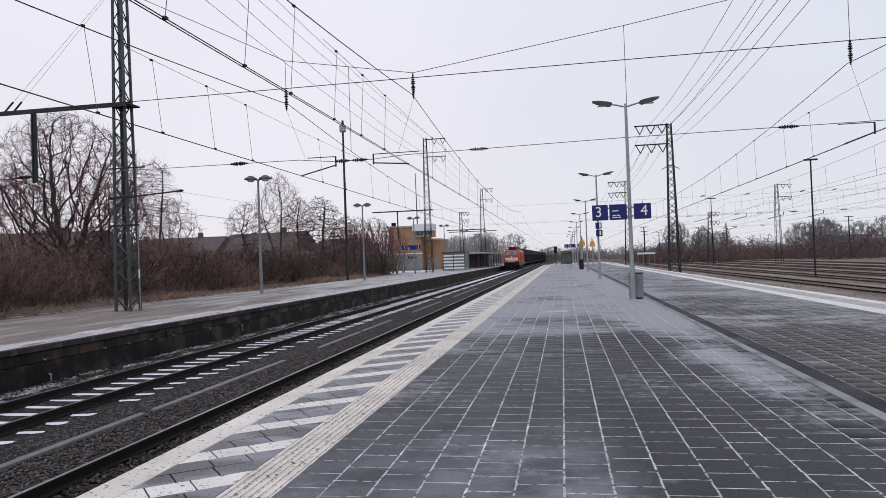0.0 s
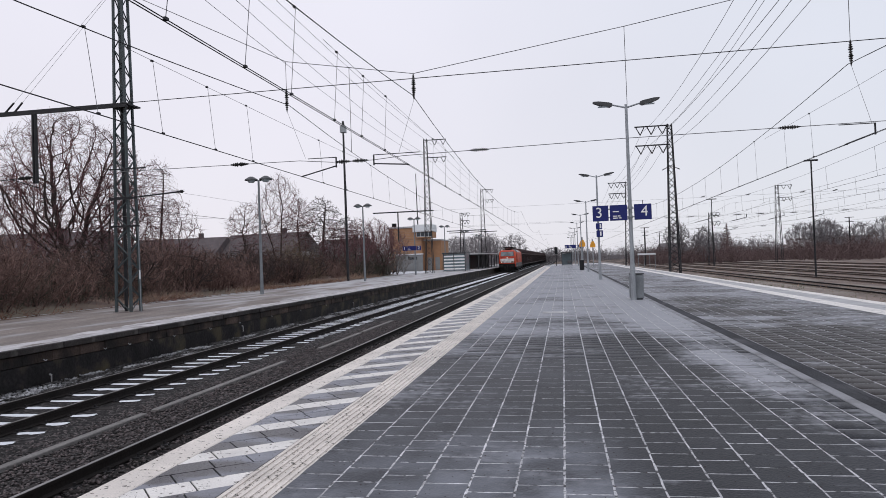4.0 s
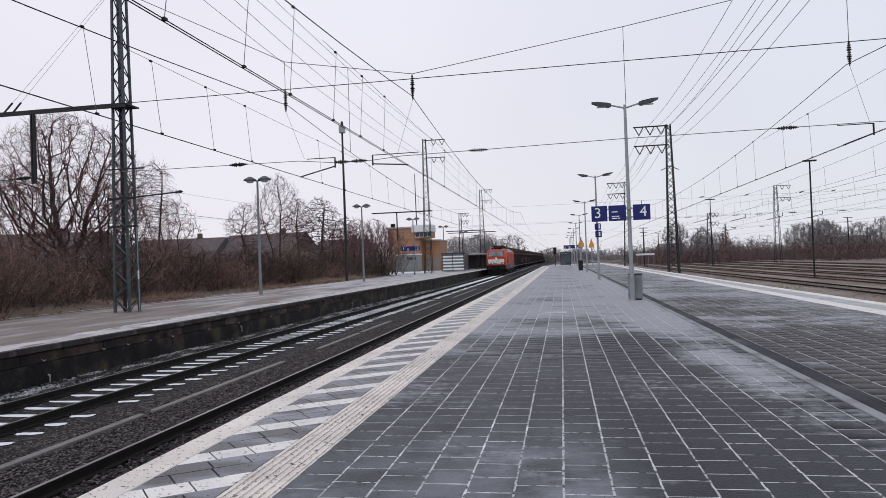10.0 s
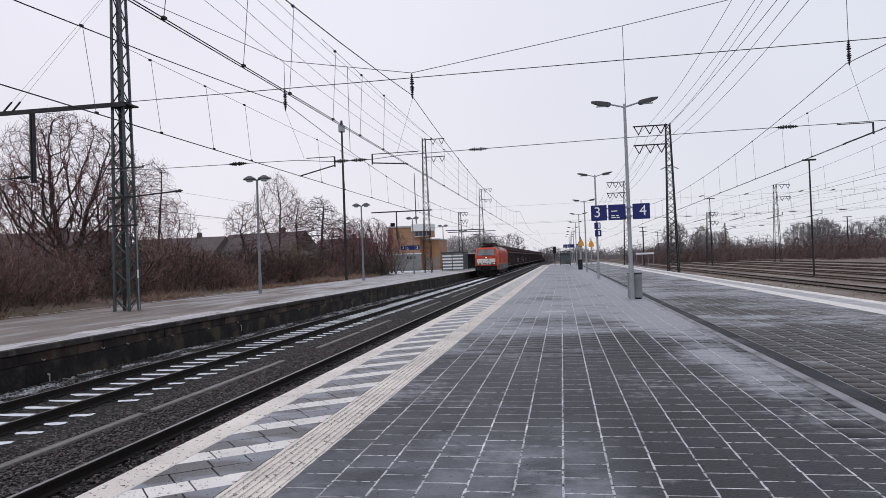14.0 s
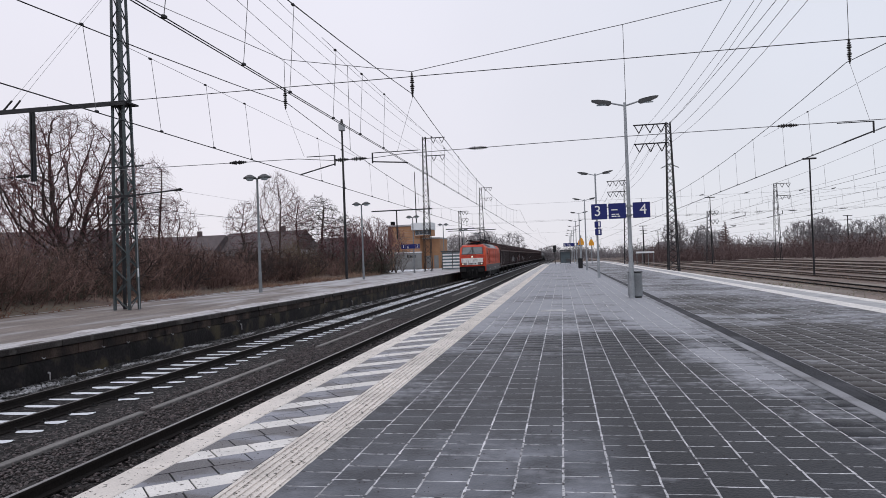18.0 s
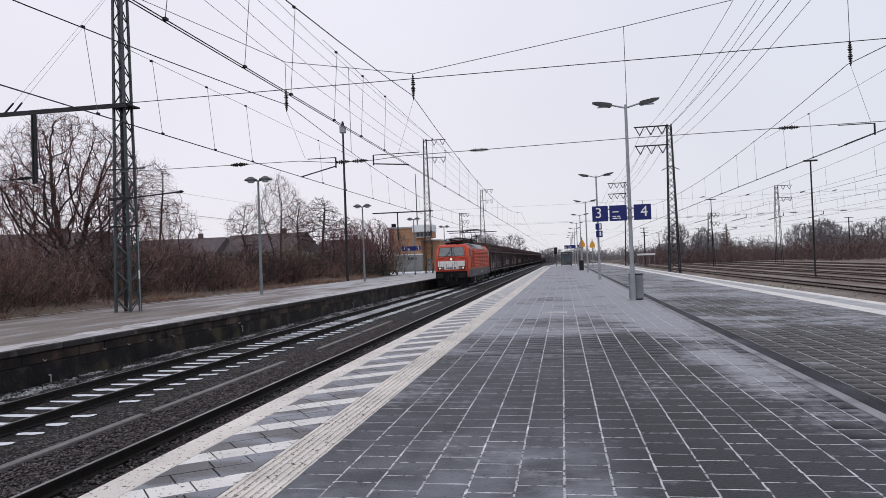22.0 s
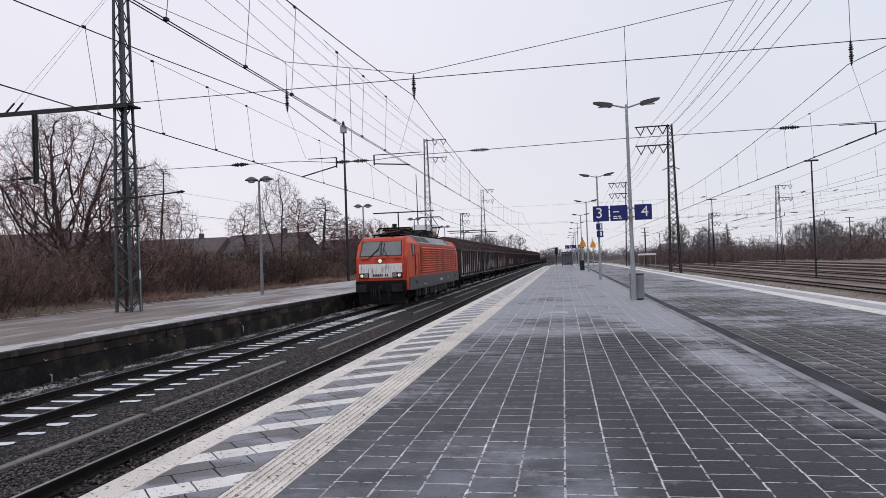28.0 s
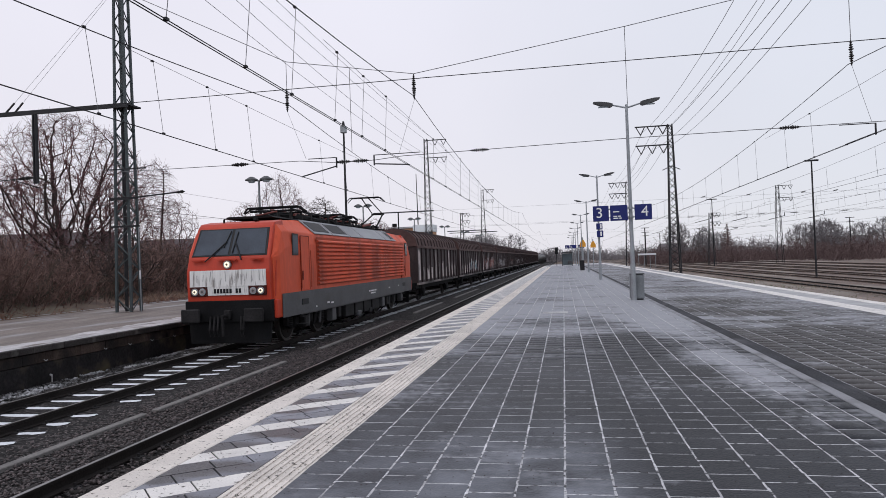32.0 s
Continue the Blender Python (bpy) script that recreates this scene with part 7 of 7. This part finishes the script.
    # sand boxes and housings under the side wall
    for k, (ya, wd, za, zb) in enumerate(((2.35, 0.34, 0.42, 0.80), (5.05, 0.42, 0.38, 0.84), (5.75, 0.30, 0.46, 0.86), (8.2, 0.5, 0.30, 0.50), (9.9, 0.42, 0.28, 0.5), (12.05, 0.40, 0.40, 0.84), (12.75, 0.34, 0.42, 0.80), (15.75, 0.36, 0.42, 0.82))):
        for s in (-1, 1):
            b2 = B()
            box(b2, min(s * 1.20, s * 1.44), max(s * 1.20, s * 1.44), ya, ya + wd, za, zb, 0.03)
            hs = part("sand_box", b2, M_SKIRT if k % 2 else M_BOGIE, t)
            part("pipe", rod(B(), (s * 1.30, ya + wd * 0.5, za), (s * 1.0, ya + wd * 0.5 + 0.15, 0.14), 0.025, n=6), M_BOGIE, hs)
    for s in (-1, 1):
        part("brake_pipe", rod(B(), (s * 1.42, 2.0, 0.86), (s * 1.42, LL - 2.0, 0.86), 0.028, n=6), M_SKIRT, t)
    for k in range(4):
        b2 = B()
        box(b2, 1.21, 1.40, 6.7 + 1.25 * k, 7.75 + 1.25 * k, 0.38, 0.86, 0.02)
        part("equipment_door", b2, M_BOGIE, t)
    for yc in (3.75, LL - 3.75):
        b2 = B()
        for s in (-1, 1):
            prism(b2, [(yc - 2.1, 0.55), (yc - 1.75, 0.42), (yc - 1.1, 0.42), (yc - 0.7, 0.50), (yc + 0.7, 0.50), (yc + 1.1, 0.42), (yc + 1.75, 0.42), (yc + 2.1, 0.55),
                       (yc + 2.1, 0.80), (yc + 0.6, 0.88), (yc - 0.6, 0.88), (yc - 2.1, 0.80)], "x", s * 0.98, s * 1.12)
        bg = part("bogie_frame", b2, M_BOGIE, t)
        for dy in (-1.45, 1.45):
            roll_sets.append((wheelset(t, yc + dy, 0.625), 0.625))
            for s in (-1, 1):
                b2 = B()
                box(b2, min(s * 1.0, s * 1.22), max(s * 1.0, s * 1.22), yc + dy - 0.2, yc + dy + 0.2, 0.45, 0.82, 0.03)
                part("axle_box", b2, M_BOGIE, bg)
                b2 = B()
                for k in range(5):
                    rod(b2, (s * 1.12, yc + dy - 0.42, 0.52 + 0.06 * k), (s * 1.12, yc + dy - 0.42, 0.55 + 0.06 * k), 0.09, n=10)
                part("spring", b2, M_BOGIE, bg)
        for s in (-1, 1):
            for dy in (-0.55, 0.0, 0.55):
                b2 = B()
                rod(b2, (s * 1.2, yc + dy, 0.40), (s * 1.2, yc + dy + 0.12, 0.88), 0.05, n=8)
                part("damper", b2, M_SKIRT if dy else M_BOGIE, bg)
    return t


loco = locomotive()

WL = 14.9


def covered_wagon():
    """Two-axle wagon with sliding ribbed side walls and a rounded roof."""
    t = tagged(empty("covered_wagon", TRACK_B, 180, RAIL), "dark brown covered freight wagon with ribbed sliding walls", "wagon", "covered wagons of the train")
    bm = B()
    box(bm, -1.36, 1.36, 0.05, WL - 0.05, 1.18, 3.38)
    part("body", bm, M_WAGON, t)
    arc = []
    for i in range(9):
        a = math.pi * i / 8
        arc.append((math.cos(a) * 1.46, 3.30 + math.sin(a) ** 0.8 * 1.06 if 0 < i < 8 else 3.30))
    bm = B()
    prism(bm, arc, "y", 0.0, WL)
    roof = part("roof", bm, M_WAGONROOF, t)
    for i in range(15):
        y = 0.35 + i * (WL - 0.7) / 14
        bm = B()
        pts = [(math.cos(a) * 1.475, 3.30 + math.sin(a) ** 0.8 * 1.075 + 0.01) for a in (0.02, 0.35, 0.7, 1.1, 1.57, 2.04, 2.44, 2.79, 3.12)]
        for p, q in zip(pts, pts[1:]):
            rod(bm, (p[0], y, p[1]), (q[0], y, q[1]), 0.035, n=4)
        part("roof_rib", bm, M_WAGON, roof)
    for s in (1, -1):
        for k in range(12):
            y = 0.12 + k * (WL - 0.24) / 11
            wide = k in (0, 11)
            hw = 0.11 if wide else 0.04
            bm = B()
            box(bm, min(s * 1.361, s * 1.45), max(s * 1.361, s * 1.45), y - hw, y + hw, 1.18, 3.30)
            part("wall_post", bm, M_WAGON, t)
            if k < 11:
                bay = (WL - 0.24) / 11
                bm = B()
                box(bm, min(s * 1.361, s * 1.385), max(s * 1.361, s * 1.385), y + 0.16, y + bay - 0.16, 1.30, 3.2, 0.01)
                pan = part("wall_panel", bm, M_WAGON, t)
                # chalky streak of worn paint, higher in some bays
                top = 1.30 + (1.75 if k % 4 == 0 else 0.55 + 0.5 * float(rng.random()))
                ys = y + 0.22 + 0.25 * float(rng.random())
                wd = 0.30 + 0.30 * float(rng.random())
                n = 4
                poly = [(ys, 1.31), (ys + wd, 1.31)] + [(ys + wd * (1 - i / n), top + float(rng.uniform(-0.22, 0.22))) for i in range(n + 1)]
                bm = B()
                prism(bm, poly, "x", s * 1.386, s * 1.389)
                part("worn_streak", bm, M_CHALK, pan)
        bm = B()
        box(bm, min(s * 1.37, s * 1.47), max(s * 1.37, s * 1.47), 0.02, WL - 0.02, 1.05, 1.17)
        part("sill_rail", bm, M_WAGONPALE, t)
        bm = B()
        box(bm, min(s * 1.37, s * 1.48), max(s * 1.37, s * 1.48), 0.02, WL - 0.02, 3.20, 3.32)
        part("eave_rail", bm, M_WAGONROOF, t)
        bm = B()
        box(bm, min(s * 1.0, s * 1.12), max(s * 1.0, s * 1.12), 0.1, WL - 0.1, 0.78, 1.05)
        part("sole_bar", bm, M_UNDER, t)
        for y in (3.2, WL - 3.2):
            bm = B()
            box(bm, min(s * 0.96, s * 1.14), max(s * 0.96, s * 1.14), y - 0.3, y + 0.3, 0.32, 0.78, 0.03)
            for k in range(5):
                box(bm, min(s * 0.98, s * 1.08), max(s * 0.98, s * 1.08), y - 0.75 + 0.1 * k, y + 0.75 - 0.1 * k, 0.80 - 0.05 * k, 0.84 - 0.05 * k)
            part("axle_guard", bm, M_UNDER, t)
        for y in (0.6, WL - 1.0):
            bm = B()
            box(bm, min(s * 1.2, s * 1.44), max(s * 1.2, s * 1.44), y, y + 0.4, 0.46, 0.50)
            rod(bm, (s * 1.40, y, 0.48), (s * 1.40, y, 1.05), 0.02, n=5)
            rod(bm, (s * 1.40, y + 0.4, 0.48), (s * 1.40, y + 0.4, 1.05), 0.02, n=5)
            part("foot_step", bm, M_UNDER, t)
    for y0 in (0.0, WL - 0.14):
        bm = B()
        box(bm, -1.3, 1.3, y0, y0 + 0.14, 0.85, 1.18)
        part("headstock", bm, M_UNDER, t)
    for x in (-0.875, 0.875):
        buffer(t, x, 0.0, 1.05, -1, False)
        buffer(t, x, WL, 1.05, 1, False)
    for x in (-0.7, 0.0, 0.7):
        bm = B()
        box(bm, x - 0.05, x + 0.05, -0.02, 0.049, 1.19, 3.8)
        part("end_post", bm, M_WAGONROOF, t)
    for y in (3.2, WL - 3.2):
        roll_sets.append((wheelset(t, y, 0.46), 0.46))
    return t


wagons = []
w0 = covered_wagon()
GAPY, PITCH_W = 20.05, 16.28
wagons.append((w0, GAPY))
for i in range(1, 12):
    w = copy_thing(w0, pose(TRACK_B, 180 + PITCH_W * i, RAIL))
    wagons.append((w, GAPY + PITCH_W * i))
    if i < 5:
        roll_sets += [(o, 0.46) for o in w.children if o.name.startswith("wheelset")]

# sprayed paint on some wagon sides: plain slanting strokes
for i, cols, ya, yb, zt in ((1, (M_PAINT_PALE, M_PAINT_BLUE, M_CHALK), 6.5, 11.5, 2.5), (2, (M_PAINT_RED, M_PAINT_PALE, M_PAINT_RED), 2.0, 11.5, 2.7),
                            (3, (M_PAINT_PALE, M_PAINT_PALE, M_CHALK), 1.5, 11.0, 2.4), (4, (M_PAINT_RED, M_CHALK, M_CHALK), 6.0, 12.0, 2.3),
                            (5, (M_PAINT_PALE, M_CHALK, M_CHALK), 2.0, 12.0, 2.4), (6, (M_CHALK, M_PAINT_PALE, M_CHALK), 2.0, 9.0, 2.4)):
    w = wagons[i][0]
    y = ya
    k = 0
    while y < yb:
        bm = B()
        wd, sl, z0 = float(rng.uniform(0.12, 0.28)), float(rng.uniform(-0.35, 0.35)), float(rng.uniform(1.35, 1.6))
        z1 = zt + float(rng.uniform(-0.5, 0.15))
        prism(bm, [(y, z0), (y + wd, z0 + 0.05), (y + wd + sl, z1), (y + sl, z1 - 0.08)], "x", 1.392 + 0.001 * (k % 3), 1.396 + 0.001 * (k % 3))
        if k % 3 == 0:
            prism(bm, [(y, z0 + 0.5), (y + 0.45, z0 + 0.62), (y + 0.42, z0 + 0.80), (y, z0 + 0.66)], "x", 1.3925, 1.3995)
        part("paint_stroke", bm, cols[k % 3], w)
        y += float(rng.uniform(0.20, 0.42)) * (1 if k % 5 else 2.0)
        k += 1


def tank_wagon():
    t = tagged(empty("tank_wagon", TRACK_B, 400, RAIL), "dull grey tank wagon near the end of the train", "wagon", "tank wagons of the train")
    bm = B()
    rod(bm, (0, 0.6, 2.35), (0, 13.6, 2.35), 1.38, n=24)
    rod(bm, (0, 0.3, 2.35), (0, 0.6, 2.35), 1.0, 1.38, n=24)
    rod(bm, (0, 13.6, 2.35), (0, 13.9, 2.35), 1.38, 1.0, n=24)
    part("tank", bm, M_TANK, t, smooth=False)
    bm = B()
    rod(bm, (0, 7, 3.7), (0, 7, 3.95), 0.3, n=14)
    part("dome", bm, M_TANK, t)
    bm = B()
    box(bm, -1.1, 1.1, 0, 14.2, 0.8, 1.05)
    part("frame", bm, M_UNDER, t)
    for y in (2.0, 3.8, 10.4, 12.2):
        wheelset(t, y, 0.46)
    return t


tk = tank_wagon()
end0 = GAPY + PITCH_W * 12
wagons.append((tk, end0))
for i in range(1, 8):
    wagons.append((copy_thing(tk, pose(TRACK_B, 400 + 15.4 * i, RAIL)), end0 + 15.4 * i))

# ---------------------------------------------------------------- paving pieces (last in the file)
TILE = 0.3427


def paver_mesh(wx, wy):
    """A stone with slightly chipped edges."""
    bm = B()
    poly = []
    for (xa, ya), (xb, yb) in (((-1, -1), (1, -1)), ((1, -1), (1, 1)), ((1, 1), (-1, 1)), ((-1, 1), (-1, -1))):
        for k in (0.0, 0.22, 0.45, 0.7, 0.88):
            u, v = xa + (xb - xa) * k, ya + (yb - ya) * k
            c = 0.0065 * float(rng.random()) ** 2 if k else 0.003
            poly.append((u * (wx / 2 - c), v * (wy / 2 - c)))
    prism(bm, poly, "z", -0.012, 0.0014)
    me = bpy.data.meshes.new("paver")
    bm.to_mesh(me)
    bm.free()
    return me


JX, JY = 0.0125, 0.0145
ROW = 0.3405
paver_forms = [paver_mesh(TILE - JX, ROW - JY) for k in range(8)]
for me in paver_forms:
    me.materials.append(M_PAVER)
rest = []
count = 0
for fx0, cols in ((-2.108, 14), (3.275, 12)):
    for c in range(cols):
        x = fx0 + TILE * (c + 0.5)
        for r in range(-48, 363):
            y = 5.02 + ROW * (r + (0.5 if c % 2 else 0.0))
            if fx0 < 0 and y < 11.2 and count < 300 and y > 3.6:
                o = new("paver", paver_forms[int(rng.integers(0, 8))])
                o.parent = platform
                o.location = (x, y, float(rng.uniform(-0.0005, 0.0005)))
                o.rotation_euler = (0, 0, float(rng.uniform(-0.004, 0.004)))
                count += 1
            else:
                rest.append((x, y))
rest = np.array(rest)
other, beyond = rest[:, 0] > 3, rest[:, 1] > 13
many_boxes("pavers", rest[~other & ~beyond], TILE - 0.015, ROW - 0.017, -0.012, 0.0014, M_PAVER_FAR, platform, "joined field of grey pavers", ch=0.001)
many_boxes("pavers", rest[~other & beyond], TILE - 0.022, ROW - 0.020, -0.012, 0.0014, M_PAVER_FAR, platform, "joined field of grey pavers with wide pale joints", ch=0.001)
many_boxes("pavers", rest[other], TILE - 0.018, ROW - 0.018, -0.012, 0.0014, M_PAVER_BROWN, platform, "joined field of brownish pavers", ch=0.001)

# a column of cut stones, then a narrow row of long kerb slabs between the two paved fields
half = np.stack([np.full(411, 2.785), 5.02 + ROW * np.arange(-48, 363)], axis=1)
many_boxes("pavers", half, 0.178, ROW - 0.016, -0.012, 0.0014, M_PAVER_FAR, platform, "joined column of cut grey pavers", ch=0.001)
bm = B()
box(bm, -0.067, 0.067, 0.005, 0.995, -0.018, 0.005, 0.006)
band0 = part("band_slab", bm, M_BANDSLAB, platform)
band0.location = (2.952, -9, 0)
for i in range(1, 132):
    o = band0.copy()
    scene.collection.objects.link(o)
    o.parent, o.location = platform, (2.952, -9 + i, float(rng.uniform(-0.002, 0.002)))

bm = B()
box(bm, 3.024, 3.270, -12, P_END - 0.1, -0.018, 0.002)
for k in range(10):
    box(bm, 3.186, 3.194, -2 + 3 * k, -0.03 + 3 * k, 0.002, 0.004)
part("asphalt_strip", bm, M_ASPHALT, platform, "plain dark strip beside the pale slab band")

# white edge slabs
for x, m, n_s in ((EDGE_L + 0.155, M_WHITE_SLAB, 140), (EDGE_R - 0.19, M_WHITE_STRIPE, 140)):
    bm = B()
    w = 0.155 if x < 0 else 0.19
    box(bm, -w, w, 0.004, 0.996, -0.11, 0.003, 0.008)
    e0 = part("edge_slab", bm, m, platform)
    e0.location = (x, -7.8, 0)
    for i in range(1, n_s):
        o = e0.copy()
        scene.collection.objects.link(o)
        o.parent, o.location = platform, (x, -7.8 + i, float(rng.uniform(-0.002, 0.002)))
# right hand side: grey slab zone and white guide line
bm = B()
box(bm, 7.90, EDGE_R - 0.385, -12, P_END - 0.1, -0.018, 0.0)
part("slab_zone", bm, M_CONCRETE, platform)
bm = B()
box(bm, 7.36, 7.88, -12, P_END - 0.1, -0.018, 0.004)
part("guide_strip", bm, M_WHITE_STRIPE, platform)

# hatched zone: slanting white and grey slabs between edge and guide strip
XA, XB, SL = EDGE_L + 0.315, -2.525, 0.72
for i in range(-10, 130):
    y = 2.36 + i
    for k, (dy, wd, m, nm) in enumerate(((0.0, 0.34, M_WHITE_STRIPE, "white_slab"), (0.345, 0.65, M_GREY_SLAB, "grey_slab"))):
        rows = ((0.0, 1.0),) if (k == 0 or i > 21) else ((0.0, 0.49), (0.51, 1.0))
        for s_i, (s0, s1) in enumerate(rows):
            ya, yb = y + dy + wd * s0, y + dy + wd * s1
            cuts = (0.0, 1.0) if i > 21 else ((0.0, 0.36, 0.72, 1.0) if s_i == 0 else (0.0, 0.5, 0.84, 1.0))
            for c0, c1 in zip(cuts, cuts[1:]):
                # cuts run square to the stripe
                lean = SL * (yb - ya) * 0.75
                xa0, xb0 = XA + (XB - XA) * c0 + (0.006 if c0 else 0), XA + (XB - XA) * c1 - (0.006 if c1 < 1 else 0)
                xa1, xb1 = (max(XA, xa0 - lean) if c0 else xa0), (xb0 - lean if c1 < 1 else xb0)
                poly = [(xx, yy + SL * (xx - XA)) for xx, yy in ((xa0, ya), (xb0, ya), (xb1, yb), (xa1, yb))]
                bm = B()
                prism(bm, poly, "z", -0.018, 0.0 + float(rng.uniform(-0.001, 0.001)))
                part(nm, bm, m, platform)

# tactile guide strip with ribs
bm = B()
box(bm, 0.0, 0.42, 0.003, 0.397, -0.018, 0.0, 0.003)
for k in range(6):
    box(bm, 0.024 + 0.068 * k, 0.054 + 0.068 * k, 0.003, 0.397, 0.0, 0.010)
t0 = part("tactile_slab", bm, M_WHITE_SLAB, platform)
t0.location = (-2.52, -5.0, 0)
for i in range(1, 300):
    o = t0.copy()
    scene.collection.objects.link(o)
    o.parent, o.location = platform, (-2.52, -5.0 + 0.4 * i, float(rng.uniform(-0.001, 0.001)))


# loose grit and leaf crumbs lying on the paving
for nm, n_g, xr, yr, z in (("grit", 1800, (-2.05, 2.6), (3.2, 14), 0.004), ("grit", 1500, (EDGE_L + 0.05, -2.15), (3.2, 16), 0.007), ("grit", 1600, (-2.51, -2.11), (3.2, 12), 0.005), ("grit", 700, (3.3, 7.3), (5, 20), 0.004)):
    gx = rng.uniform(*xr, n_g)
    gy = yr[0] + (yr[1] - yr[0]) * rng.random(n_g) ** 1.5
    an = rng.uniform(0, 6.28, n_g)
    ln = rng.uniform(0.002, 0.007, n_g)
    p0 = np.stack([gx - ln * np.cos(an), gy - ln * np.sin(an), np.full(n_g, z)], axis=1)
    p1 = np.stack([gx + ln * np.cos(an), gy + ln * np.sin(an), np.full(n_g, z)], axis=1)
    rr = rng.uniform(0.0015, 0.0035, (n_g, 1))
    tagged(sticks(nm, np.concatenate([p0, p1, rr, rr * 0.6], axis=1), M_BARK), "dark grit and leaf crumbs on the paving", "grit", kind="stuff")


# ---------------------------------------------------------------- the train's run
def train_y(t):
    return 133.2 - 2.745 * t - 0.02585 * t * t


def motions():
    times = [2.0 * i for i in range(17)]
    walk(loco, [(t, pose(TRACK_B, train_y(t), RAIL)) for t in times])
    for w, dy in wagons:
        walk(w, [(t, pose(TRACK_B, train_y(t) + dy, RAIL)) for t in times])
    for ws, r in roll_sets:
        x, y, z = ws.location
        rows = []
        for i in range(0, 321, 1 if r < 0.5 else 2):
            t = i / 10
            rows.append((t, pose(x, y, z, math.degrees((133.2 - train_y(t)) / r), 0, 0)))
        walk(ws, rows)


motions()
